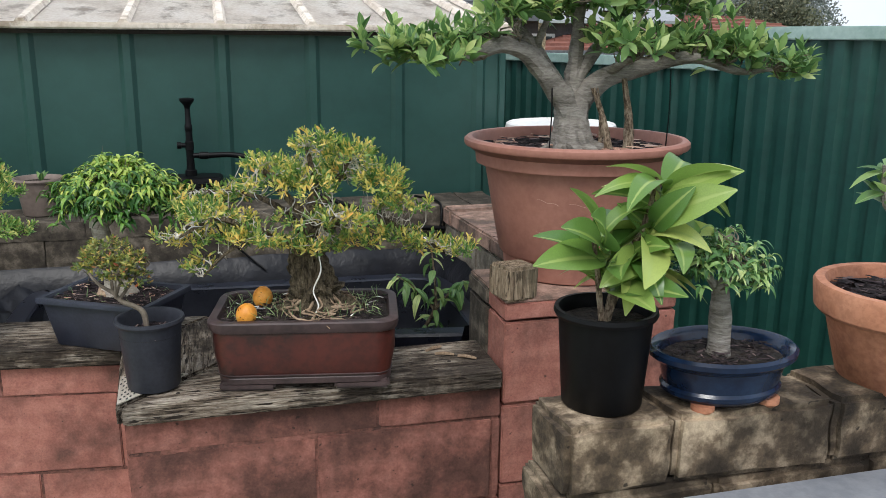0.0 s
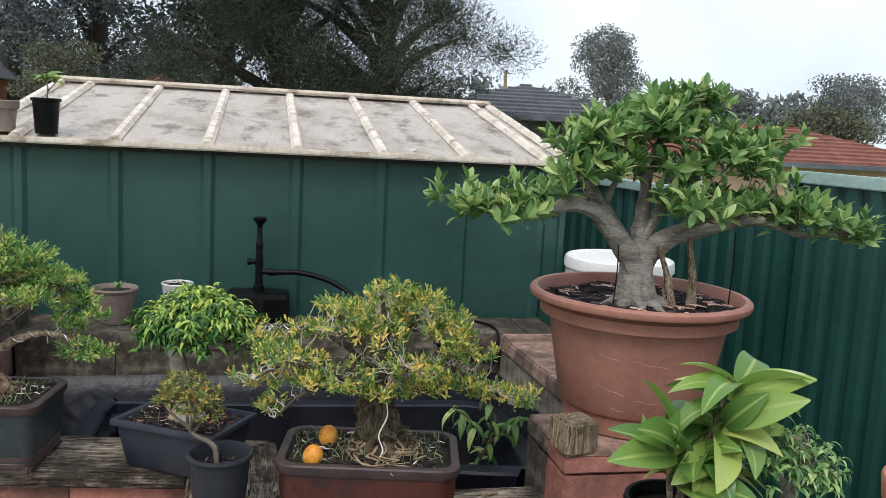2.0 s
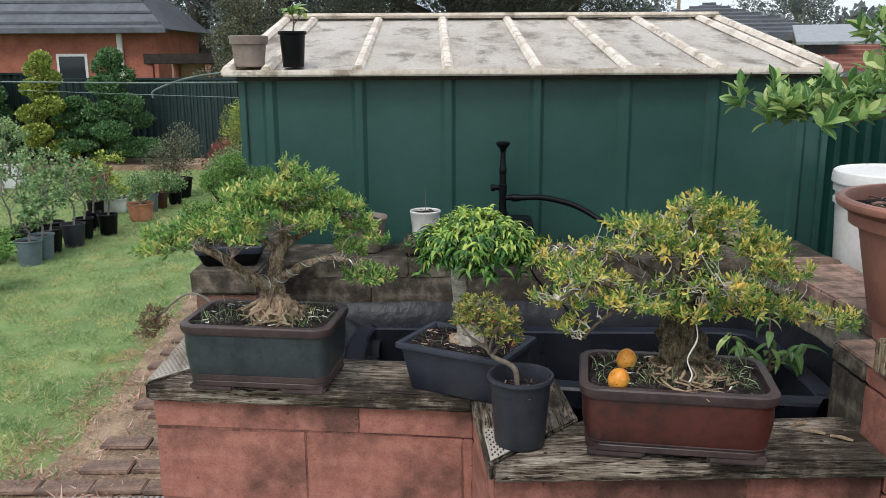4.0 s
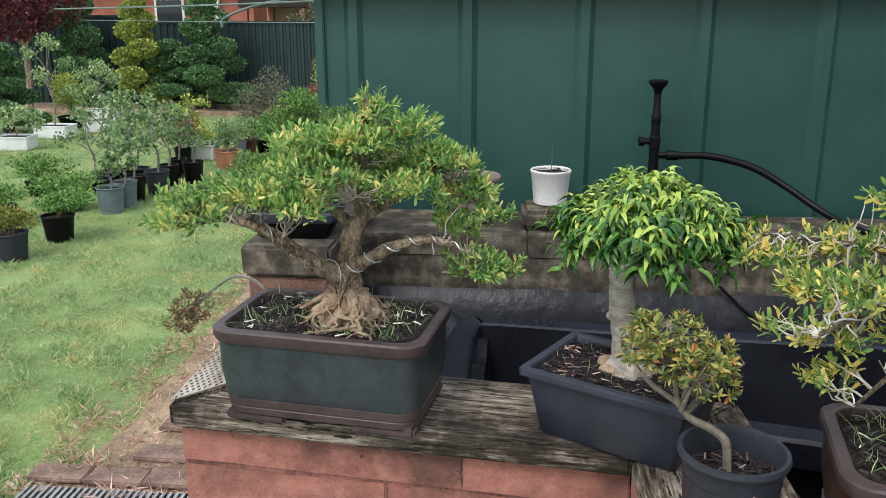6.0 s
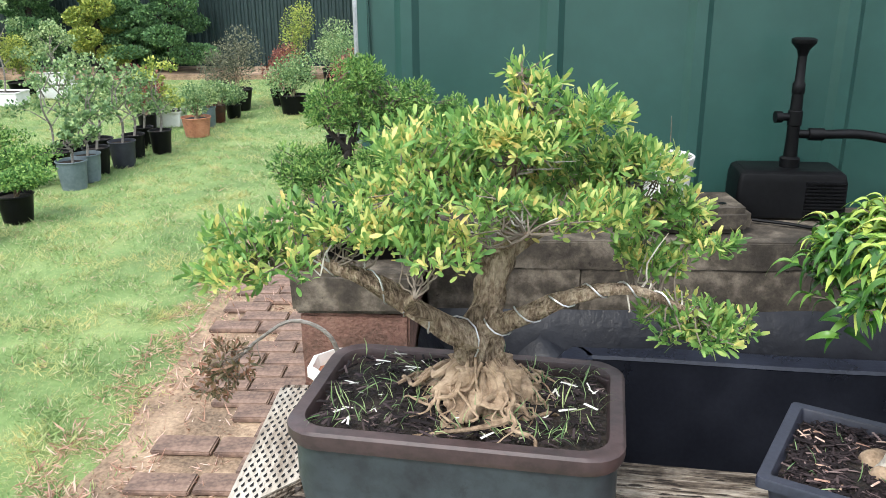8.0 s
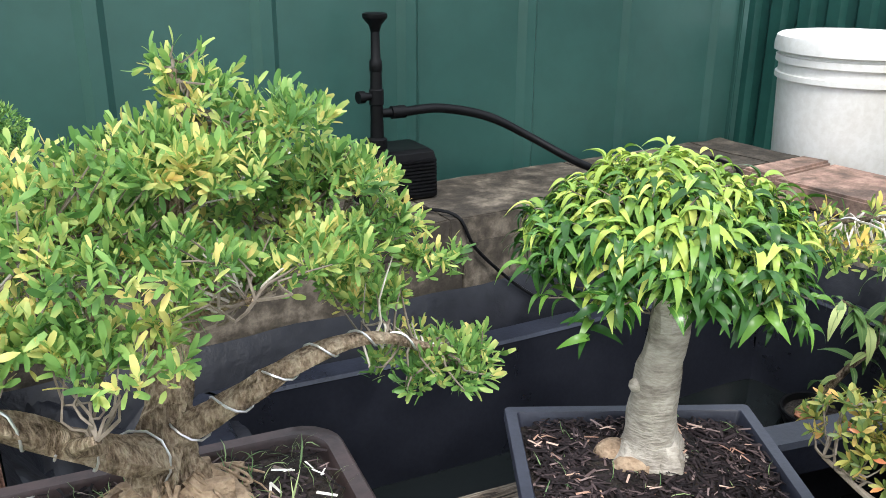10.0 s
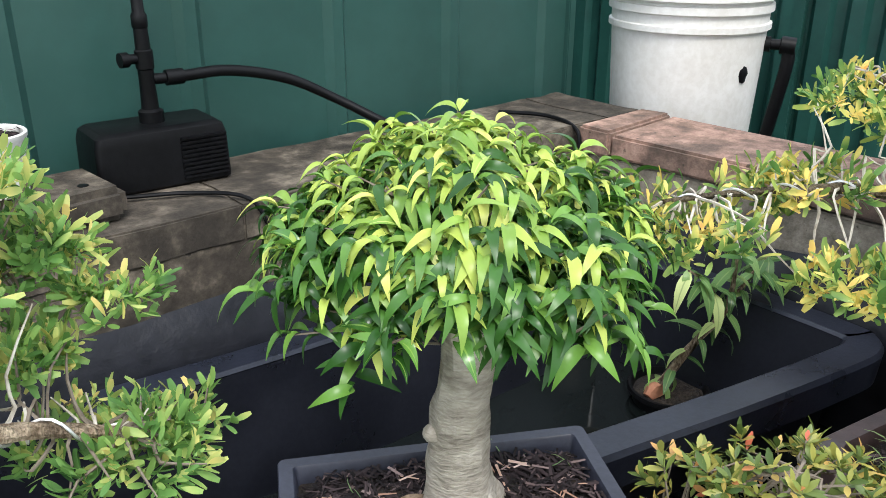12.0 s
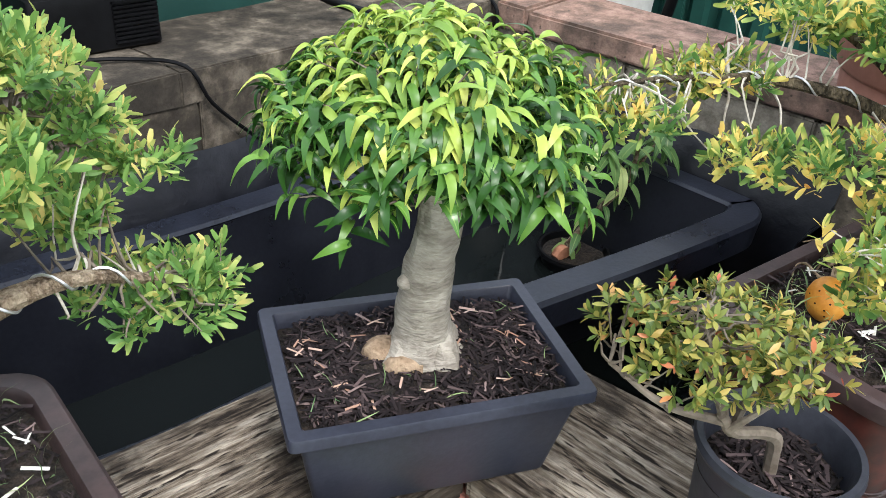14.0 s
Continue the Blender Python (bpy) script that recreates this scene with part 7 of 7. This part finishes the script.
def lawn_pot(x, y, r, h, mat, kind, leaf_mat, label, tall=0.45, wide=0.2, n=260, size=0.035, square=False):
    pot = thing("nursery_pot", label, "potted plant", "pots on the lawn", at=(x, y, -0.012), turn=random.uniform(0, 90) if not square else random.uniform(-8, 8))
    if square:
        tray_pot(pot, r, r * 0.7, h, 0.02, mat, mat, 0.012, 0.02, False, None, 0.02)
    else:
        nursery(pot, r * 0.8, r, h, mat, 0.006, 0.025)
    if kind == "tree":
        stem = [(0, 0, h * 0.7, 0.012), (0.03, 0.0, h + tall * 0.25, 0.01), (-0.03, 0.02, h + tall * 0.55, 0.007), (0.02, 0, h + tall * 0.95, 0.003)]
        part("trunk", tube(bmesh.new(), stem, 7, 0.3), BARK_GREY, pot)
        arms, blobs = [], []
        for k in range(6):
            a, u = k * 2.4, 0.3 + 0.11 * k
            bx, by, bz = math.cos(a) * wide * (1.1 - 0.5 * u), math.sin(a) * wide * (1.1 - 0.5 * u), h + tall * (u + 0.12)
            arms.append([(0, 0, h + tall * u * 0.85, 0.006), (bx * 0.6, by * 0.6, bz - 0.03, 0.004), (bx, by, bz, 0.002)])
            blobs.append((bx, by, bz, wide * 0.42, wide * 0.42, wide * 0.3))
        limbs(arms, BARK_GREY, pot, "branch", 5, 0.2)
        blobs.append((0, 0, h + tall, wide * 0.4, wide * 0.4, wide * 0.4))
        clump("crown", pot, blobs, leaf_mat, int(n * 2.2), size * 0.8, "", 0.2)
    else:
        blobs = [(random.uniform(-0.4, 0.4) * wide, random.uniform(-0.4, 0.4) * wide, h + tall * random.uniform(0.25, 0.7), wide * 0.55, wide * 0.55, tall * 0.3) for _ in range(6)]
        limbs([[(0, 0, h * 0.7, 0.01), (b[0] * 0.5, b[1] * 0.5, (h + b[2]) / 2, 0.007), (b[0], b[1], b[2], 0.003)] for b in blobs[:4]], BARK_ROUGH, pot, "stem", 5, 0.2)
        clump("crown", pot, blobs, leaf_mat, n * 4, size * 0.6, "", 0.5)
    return pot


WHITE_BOX = surface("white_foam_box", (0.7, 0.7, 0.68), (0.6, 0.6, 0.57), (0.76, 0.76, 0.75), 8, 60, 0.7)
BLUE_GREY_POT = surface("blue_grey_plastic", (0.12, 0.16, 0.18), (0.09, 0.125, 0.14), (0.15, 0.19, 0.21), 6, 40, 0.5)
for args in (
    (-4.09, 7.78, 0.118, 0.23, BLUE_GREY_POT, "tree", LEAF_SHRUB, "sparse seedling in a blue-grey plastic pot", 0.25, 0.1),
    (-4.08, 8.02, 0.112, 0.23, BLUE_GREY_POT, "tree", LEAF_SHRUB, "leafy seedling in a blue-grey plastic pot", 0.3, 0.13),
    (-4.11, 8.27, 0.11, 0.23, PLASTIC, "tree", LEAF_SHRUB, "bare-stemmed young tree in a black pot", 0.55, 0.2),
    (-4.0, 8.54, 0.115, 0.23, GREY_POT, "tree", LEAF_SHRUB, "young tree in a charcoal plastic pot", 0.6, 0.22),
    (-4.04, 8.89, 0.1, 0.22, PLASTIC, "tree", LEAF_SHRUB, "young bonsai stock in a black plastic pot", 0.5, 0.22),
    (-3.87, 9.1, 0.104, 0.22, PLASTIC, "tree", LEAF_GOLD, "leggy young tree in a black pot with a pale tag", 0.6, 0.2),
    (-4.13, 9.36, 0.09, 0.2, PLASTIC, "tree", LEAF_SHRUB, "slim young tree in a small black pot", 0.5, 0.18),
    (-3.8, 9.92, 0.147, 0.2, CLAY, "bush", LEAF_SHRUB, "leafy shrub in a wide terracotta pot on the lawn", 0.38, 0.16),
    (-3.82, 10.4, 0.075, 0.22, BLUE_GREY_POT, "bush", LEAF_LIME, "leafy cutting in a narrow grey pot", 0.3, 0.2),
    (-3.8, 10.7, 0.075, 0.2, RED_CLAY, "bush", LEAF_SHRUB, "leafy cutting in a red plastic pot", 0.3, 0.2),
    (-3.72, 10.98, 0.09, 0.16, PLASTIC, "bush", LEAF_SHRUB, "low cutting in a small black pot", 0.25, 0.18),
    (-4.63, 8.55, 0.15, 0.13, PLASTIC, "tree", LEAF_SHRUB, "twisted bonsai stock in a low black bowl", 0.75, 0.25),
    (-4.67, 8.94, 0.13, 0.14, PLASTIC, "tree", LEAF_SHRUB, "young bonsai stock in a low black bowl", 0.65, 0.25),
    (-4.42, 9.0, 0.13, 0.16, PLASTIC, "tree", LEAF_LIME, "open-branched bonsai stock in a black bowl", 0.7, 0.25),
    (-5.1, 8.45, 0.15, 0.13, PLASTIC, "bush", LEAF_CONIFER, "dense dark juniper in a low black pot", 0.28, 0.36, 700, 0.03),
    (-4.52, 7.8, 0.15, 0.13, PLASTIC, "bush", LEAF_CONIFER, "spreading juniper in a low black pot", 0.24, 0.38, 700, 0.03),
    (-4.85, 7.35, 0.15, 0.14, PLASTIC, "bush", LEAF_CONIFER, "mounded juniper in a low black pot", 0.24, 0.36, 700, 0.03),
    (-4.06, 6.87, 0.12, 0.2, PLASTIC, "bush", LEAF_CONIFER, "rounded juniper pads trailing from a black pot", 0.2, 0.3, 700, 0.03),
    (-4.62, 6.72, 0.13, 0.16, PLASTIC, "bush", LEAF_AZALEA, "bronze-tinged shrub in a low black pot", 0.26, 0.22, 600, 0.026),
    (-4.13, 6.36, 0.121, 0.2, GREY_POT, "bush", LEAF_AZALEA, "bronze-leaved shrub in a charcoal pot", 0.22, 0.2, 600, 0.025),
    (-4.42, 10.2, 0.1, 0.18, PLASTIC, "bush", LEAF_RED, "orange-leaved azalea in a black pot", 0.55, 0.3, 500),
    (-3.85, 11.56, 0.2, 0.25, PLASTIC, "bush", LEAF_OLIVE, "tall olive-grey shrub in a black tub", 0.75, 0.42, 900),
    (-3.35, 11.9, 0.16, 0.2, PLASTIC, "bush", LEAF_RED, "russet bottlebrush shrub in a tub", 0.6, 0.3, 500),
    (-3.1, 11.3, 0.16, 0.22, PLASTIC, "bush", LEAF_SHRUB, "green shrub in a black tub", 0.55, 0.36, 700),
    (-3.62, 14.1, 0.18, 0.22, PLASTIC, "bush", LEAF_GOLD, "upright lime shrub in a tub near the fence", 0.95, 0.3, 700),
    (-3.05, 13.9, 0.18, 0.22, PLASTIC, "bush", LEAF_LIME, "lime-leaved shrub in a tub near the fence", 0.75, 0.34, 700),
    (-7.17, 12.95, 0.24, 0.16, PLASTIC, "bush", LEAF_GOLD, "golden shrub in a wide black tub", 0.7, 0.34, 900),
    (-2.22, 9.09, 0.095, 0.17, PLASTIC, "tree", LEAF_RED, "small red-leaved maple in a black pot beside the path", 0.2, 0.1, 120),
    (-1.78, 10.36, 0.13, 0.2, CLAY, "bush", LEAF_RED, "coral-leaved shrub in a clay pot beside the path", 0.7, 0.28, 500),
    (-1.64, 9.52, 0.12, 0.2, CLAY, "bush", LEAF_GOLD, "lime shrub in a clay pot beside the path", 0.5, 0.28, 500),
    (-2.35, 11.2, 0.14, 0.2, PLASTIC, "bush", LEAF_RED, "russet shrub in a black pot beyond the lamp", 0.6, 0.34, 600),
    (-1.75, 11.6, 0.16, 0.22, PLASTIC, "bush", LEAF_LIME, "lime-leaved shrub in a black tub beyond the lamp", 0.6, 0.4, 700),
    (-2.6, 12.3, 0.16, 0.22, PLASTIC, "bush", LEAF_SHRUB, "green shrub in a black tub near the fence", 0.7, 0.45, 700),
    (-1.45, 10.6, 0.14, 0.2, PLASTIC, "bush", LEAF_LIME, "pale green shrub in a black pot beside the path", 0.5, 0.32, 600),
): lawn_pot(*args)
for x, y, w, t in ((-6.92, 11.95, 0.24, 1.1), (-6.55, 12.55, 0.22, 0.75), (-6.88, 10.95, 0.22, 0.3), (-7.15, 13.75, 0.22, 0.6), (-4.33, 10.5, 0.2, 0.1)):
    lawn_pot(x, y, w, 0.17, WHITE_BOX, "tree", LEAF_LIME, "young bonsai stock in a white foam box", t, 0.3, 420, 0.04, True)
# garden lamp post beside the path
lamp = thing("garden_lamp", "grey-green garden lamp post beside the brick path", "lamp post", at=(-2.07, 9.55, -0.01))
part("post", lathe(bmesh.new(), [(0.06, 0), (0.06, 0.06), (0.045, 0.08), (0.04, 0.52), (0.055, 0.54)], 14), LINE_STEEL, lamp)
part("lantern", lathe(bmesh.new(), [(0.05, 0.54), (0.07, 0.56), (0.075, 0.68), (0.09, 0.69), (0.05, 0.72), (0.045, 0.78), (0.008, 0.8)], 14), LINE_STEEL, lamp)
part("pole", lathe(bmesh.new(), [(0.022, 0.78), (0.022, 1.9), (0.01, 1.92)], 10), STEEL, lamp)
# folding clothes line fixed to the shed's side
line = thing("clothes_line", "folding pipe clothes line fixed beside the shed", "clothes line", at=(-1.14, 3.4, 0))
part("rail", tube(bmesh.new(), [(0.0, 0, 1.715, 0.003), (-0.6, 0.5, 1.702, 0.003), (-1.5, 1.25, 1.69, 0.003)], 8), LINE_STEEL, line)
part("strand", tube(bmesh.new(), [(0.0, 0.2, 1.65, 0.0014), (-0.6, 0.7, 1.645, 0.0014), (-1.5, 1.45, 1.64, 0.0014)], 5), LINE_STEEL, line)
part("arm", tube(bmesh.new(), [(-0.62, 0.9, 1.62, 0.005), (-0.6, 0.9, 1.66, 0.005), (-0.4, 0.9, 1.72, 0.005), (0.0, 0.9, 1.76, 0.005)], 8), LINE_STEEL, line)
part("strut", tube(bmesh.new(), [(0.0, 0, 1.715, 0.004), (0.005, 0.02, 1.3, 0.004), (0.01, 0.05, 1.0, 0.004)], 8), LINE_STEEL, line)

# ---- boundary fence, shaped trees ----
fence_run("fence_5", (-16, 15.6), (-7.5, 15.6), 1.56, -0.1, 0.12, DARK_FENCE, DARK_FENCE)
fence_run("fence_6", (-7.47, 15.6), (1.2, 15.6), 1.46, -0.1, 0.12, DARK_FENCE, DARK_FENCE)


def garden_tree(name, at, trunk, limbs_, blobs, mat, n, size, label, bark=BARK_ROUGH, category="tree", group="garden trees", hollow=0.45, shape=far_leaf):
    t = thing(name, label, category, group, at=at)
    part("trunk", tube(bmesh.new(), trunk, 9, 0.25), bark, t)
    limbs(limbs_, bark, t, "limb", 6, 0.2)
    clump("crown", t, blobs, mat, n, size, "", hollow, shape)
    return t


def cloud_tree(at, height, width, mat, label, seed):
    r = random.Random(seed)
    blobs, arms = [], []
    for k in range(11):
        u = 0.18 + 0.8 * k / 10
        a = k * 2.4 + r.uniform(-0.3, 0.3)
        o = width * (0.95 - 0.75 * u) * r.uniform(0.7, 1.0)
        b = (math.cos(a) * o, math.sin(a) * o, height * u)
        blobs.append((*b, width * r.uniform(0.58, 0.75) * (1.15 - 0.5 * u), width * 0.6 * (1.15 - 0.5 * u), height * 0.085))
        arms.append([(0, 0, height * u * 0.85, 0.03), (b[0] * 0.6, b[1] * 0.6, b[2] - 0.05, 0.02), (*b, 0.01)])
    blobs.append((0, 0, height, width * 0.3, width * 0.3, height * 0.07))
    return garden_tree("topiary_tree", at, [(0, 0, 0, 0.08), (0.04, 0, height * 0.4, 0.06), (0, 0.03, height * 0.75, 0.04), (0, 0, height, 0.015)], arms, blobs, mat, 20000, 0.034, label, DARK_BARK, hollow=0.72)


cloud_tree((-5.8, 14.85, 0), 1.85, 0.52, LEAF_TOPIARY, "dark green cloud-pruned tree before the fence", 1)
cloud_tree((-6.45, 14.9, 0), 1.1, 0.5, LEAF_TOPIARY, "dark green cloud-pruned shrub before the fence", 2)
cloud_tree((-6.9, 14.7, 0), 1.8, 0.4, LEAF_GOLD, "golden cloud-pruned tree before the fence", 3)
cloud_tree((-8.1, 15.0, 0), 2.1, 0.42, LEAF_TOPIARY, "deep green layered tree before the fence", 4)
cloud_tree((-7.75, 12.2, 0), 1.15, 0.4, LEAF_TOPIARY, "layered pine on the lawn beside foam boxes", 5)
garden_tree("maple_tree", (-8.9, 14.7, 0), [(0, 0, 0, 0.06), (0.05, 0, 0.8, 0.05), (0, 0, 1.6, 0.03)], [[(0, 0, 1.0, 0.03), (0.4, 0, 1.5, 0.02), (0.7, 0, 1.7, 0.01)], [(0, 0, 1.1, 0.03), (-0.4, 0, 1.5, 0.02), (-0.7, 0.1, 1.8, 0.01)]], [(0, 0, 1.9, 0.6, 0.5, 0.35), (0.6, 0, 1.7, 0.5, 0.45, 0.3), (-0.7, 0.1, 1.75, 0.5, 0.45, 0.35), (0, -0.2, 1.4, 0.6, 0.4, 0.25)], LEAF_BURGUNDY, 6000, 0.05, "red-leaved maple before the boundary fence")
bed = tagged(part("garden_bed", block(bmesh.new(), -10.5, -2.0, 14.4, 15.55, -0.06, 0.05, 0.02), EARTH), "bare earth bed along the boundary fence", "garden bed", kind="structure")

# ---- distance: houses and tall trees ----


def house(name, label, at, turn, w, d, eave, ridge, wall_mat, roof_mat, windows, side=()):
    """A hipped-roof house; front along x, windows as (x, z, width, height) on the front."""
    h = thing(name, label, "house", "neighbouring houses", at=at, turn=turn)
    part("wall", block(bmesh.new(), 0, w, 0, d, 0, eave, 0), wall_mat, h)
    bm, o = bmesh.new(), 0.3
    corners = [bm.verts.new(p) for p in ((-o, -o, eave - 0.05), (w + o, -o, eave - 0.05), (w + o, d + o, eave - 0.05), (-o, d + o, eave - 0.05))]
    a, b = bm.verts.new((d / 2, d / 2, ridge)), bm.verts.new((w - d / 2, d / 2, ridge))
    for q in ((corners[0], corners[1], b, a), (corners[1], corners[2], b), (corners[2], corners[3], a, b), (corners[3], corners[0], a), corners[::-1]):
        bm.faces.new(q)
    part("roof", bm, roof_mat, h, smooth=False)
    # tile courses
    run = math.hypot(d / 2 + o, ridge - eave + 0.05)
    rows = int(run / 0.32)
    bm = bmesh.new()
    for k in range(rows):
        u = (k + 0.5) / rows
        y, z = -o + (d / 2 + o) * u, eave - 0.05 + (ridge - eave + 0.05) * u
        x0, x1 = -o + (d / 2 + o) * u, w + o - (d / 2 + o) * u
        block(bm, x0, x1, y - 0.03, y + 0.03, z - 0.01, z + 0.045, 0)
    part("tile_course", bm, roof_mat, h, smooth=False)["kind"] = "stuff"
    part("gutter", block(bmesh.new(), -o - 0.03, w + o + 0.03, -o - 0.1, -o, eave - 0.14, eave - 0.02, 0.01), DARK_ROOF, h)
    for x, z, ww, wh in windows:
        win = part("window", block(bmesh.new(), x, x + ww, -0.03, 0.02, z, z + wh, 0.005), WHITE_PLASTIC, h)
        part("pane", block(bmesh.new(), x + 0.06, x + ww - 0.06, -0.045, -0.031, z + 0.06, z + wh - 0.06, 0), GLASS, win)
    for y, z, ww, wh in side:
        win = part("window", block(bmesh.new(), w - 0.02, w + 0.03, y, y + ww, z, z + wh, 0.005), WHITE_PLASTIC, h)
        part("pane", block(bmesh.new(), w + 0.031, w + 0.045, y + 0.06, y + ww - 0.06, z + 0.06, z + wh - 0.06, 0), GLASS, win)
    return h


GLASS, _n, _l, _b = material("dark_window_glass", 0.08)
_b.inputs["Base Color"].default_value = (0.03, 0.035, 0.04, 1)
brick = house("brick_house", "red brick house with dark blue-grey tiled hip roof", (-16.7, 20.3, -0.35), 0, 10.0, 3.6, 2.83, 4.75, HOUSE_BRICK, DARK_ROOF, [(7.7, 0.95, 0.7, 1.3), (4.6, 1.0, 1.2, 1.3)], [(1.0, 1.15, 0.55, 0.95), (2.6, 1.15, 0.5, 0.95)])
part("downpipe", block(bmesh.new(), 9.12, 9.24, -0.1, -0.01, 0.0, 2.75, 0.01), WHITE_PLASTIC, brick)
house("tiled_house", "low house with a dark tiled roof beyond the shed", (3.2, 19.6, -0.28), -14, 5.0, 5, 2.5, 3.3, DARK_WALL, DARK_ROOF, [(3.4, 1.2, 0.9, 0.9)])
house("orange_house", "pale rendered house with an orange tiled hip roof", (6.6, 17.4, -0.85), 0, 9.4, 5.8, 2.35, 3.16, PEACH_WALL, BRICK_ROOF, [(1.6, 1.3, 1.0, 0.8), (5.6, 1.35, 0.8, 0.75), (7.0, 1.35, 0.8, 0.75)])
house("red_roof_house", "small far house with a red tiled roof", (-3.6, 20, -0.25), 0, 1.9, 2.0, 2.4, 2.95, HOUSE_BRICK, BRICK_ROOF, [])
carport = thing("carport", "low dark flat-roofed carport beside the brick house", "carport", at=(-6.15, 17.6, -0.22))
part("roof", block(bmesh.new(), 0, 1.5, 0, 2.0, 1.9, 2.1, 0.01), DARK_BARK, carport)
for x, y in ((0.1, 0.1), (1.25, 0.1), (0.1, 1.9), (1.25, 1.9)):
    part("post", block(bmesh.new(), x - 0.06, x + 0.06, y - 0.06, y + 0.06, 0, 1.9, 0.005), HOUSE_BRICK, carport)
part("back_wall", block(bmesh.new(), 0, 1.35, 1.9, 2.0, 0, 1.899, 0), PEACH_WALL, carport)
shelter = thing("metal_shelter", "low shelter with a pale grey sheet roof", "shelter", at=(4.25, 11.5, -0.1), turn=-20)
bm = block(bmesh.new(), 0, 1.9, -0.1, 1.4, 2.02, 2.06, 0.005)
for v_ in bm.verts:
    v_.co.z += 0.17 * (v_.co.y + 0.1)
part("roof", bm, STEEL, shelter)
for x in (0.06, 1.84):
    for y in (0, 1.3):
        part("post", block(bmesh.new(), x - 0.04, x + 0.04, y - 0.04, y + 0.04, 0, 2.03 + 0.17 * (y + 0.1), 0.004), BARK_ROUGH, shelter)


def tall_tree(name, at, height, spread, mat, n, size, label, seed, low=0.3, blobs_n=26, bark=BARK_ROUGH, flat=0.6, hollow=0.35, shape=far_leaf):
    r = random.Random(seed)
    blobs, arms = [], []
    for k in range(blobs_n):
        u = low + (1 - low) * (k / blobs_n) ** 0.9
        a, o = k * 2.4 + r.uniform(-0.5, 0.5), spread * r.uniform(0.3, 1.0) * (1.1 - 0.55 * (u - low) / (1 - low))
        b = (math.cos(a) * o, math.sin(a) * o, height * u)
        s = spread * r.uniform(0.24, 0.42)
        blobs.append((*b, s, s, s * flat))
        if k % 2 == 0:
            arms.append([(0, 0, height * u * 0.72, 0.016 * height), (b[0] * 0.5, b[1] * 0.5, height * (u * 0.9), 0.01 * height), (*b, 0.003 * height)])
    return garden_tree(name, at, [(0, 0, 0, 0.03 * height), (0.1, 0, height * 0.35, 0.024 * height), (-0.1, 0.1, height * 0.7, 0.014 * height), (0, 0, height * 0.97, 0.004 * height)], arms, blobs, mat, n, size, label, bark, group="distant trees", hollow=hollow, shape=shape)


tall_tree("casuarina_tree", (1.7, 15.2, 0), 8.0, 2.6, LEAF_DARK, 150000, 0.075, "large dark feathery tree behind the shed", 21, 0.2, 64, hollow=0.1, bark=DARK_BARK, shape=strand)
tall_tree("casuarina_tree", (0.0, 16.6, 0), 8.0, 2.5, LEAF_DARK, 130000, 0.075, "dark feathery tree behind the shed", 22, 0.2, 60, hollow=0.1, bark=DARK_BARK, shape=strand)
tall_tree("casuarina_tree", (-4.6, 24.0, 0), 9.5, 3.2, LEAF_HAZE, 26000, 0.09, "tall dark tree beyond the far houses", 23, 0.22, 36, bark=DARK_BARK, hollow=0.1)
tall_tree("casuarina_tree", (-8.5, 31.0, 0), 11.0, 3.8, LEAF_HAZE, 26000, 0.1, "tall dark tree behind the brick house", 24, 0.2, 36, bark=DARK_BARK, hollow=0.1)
tall_tree("casuarina_tree", (-1.5, 27.0, 0), 9.5, 3.4, LEAF_DARK, 20000, 0.11, "tall dark tree beyond the shed", 25, 0.2, 36, bark=DARK_BARK, hollow=0.1)
tall_tree("gum_tree", (14.9, 36.9, 0), 6.2, 2.1, LEAF_GUM, 16000, 0.085, "grey-green gum tree on the skyline", 31, 0.35, 26, BARK_PALE, 0.8)
tall_tree("gum_tree", (23.6, 32.0, 0), 4.5, 2.6, LEAF_GUM, 13000, 0.085, "flat-topped gum tree on the skyline", 32, 0.55, 22, BARK_PALE, 0.5)
tall_tree("gum_tree", (19.5, 34.5, 0), 4.0, 1.8, LEAF_GUM, 9000, 0.1, "rounded gum tree on the skyline", 33, 0.4, 18, BARK_PALE, 0.7)
tall_tree("wattle_tree", (-3.9, 16.9, 0), 2.9, 1.0, LEAF_OLIVE, 16000, 0.035, "soft olive-green wattle behind the fence", 34, 0.35, 22)
tall_tree("garden_tree", (17.5, 25.0, 0), 2.9, 1.8, LEAF_OLIVE, 11000, 0.085, "rounded green tree behind the orange roof", 35, 0.35, 20)
tall_tree("garden_tree", (8.2, 24.0, 0), 2.8, 1.4, LEAF_GUM, 10000, 0.07, "mixed green tree between the houses", 36, 0.3, 20)
for k in range(7):
    garden_tree("distant_tree", (-30 + 12 * k + 3 * math.sin(k * 3), 60, 0), [(0, 0, 0, 0.3), (0, 0, 3, 0.2), (0, 0, 6, 0.1)], [], [(3 * math.sin(j * 2.1 + k), math.cos(j * 1.7), 3.0 + 1.2 * math.sin(j * 1.3 + k), 2.4, 1.8, 1.5) for j in range(7)], LEAF_GUM, 2500, 0.4, "hazy tree on the far skyline", group="distant trees")
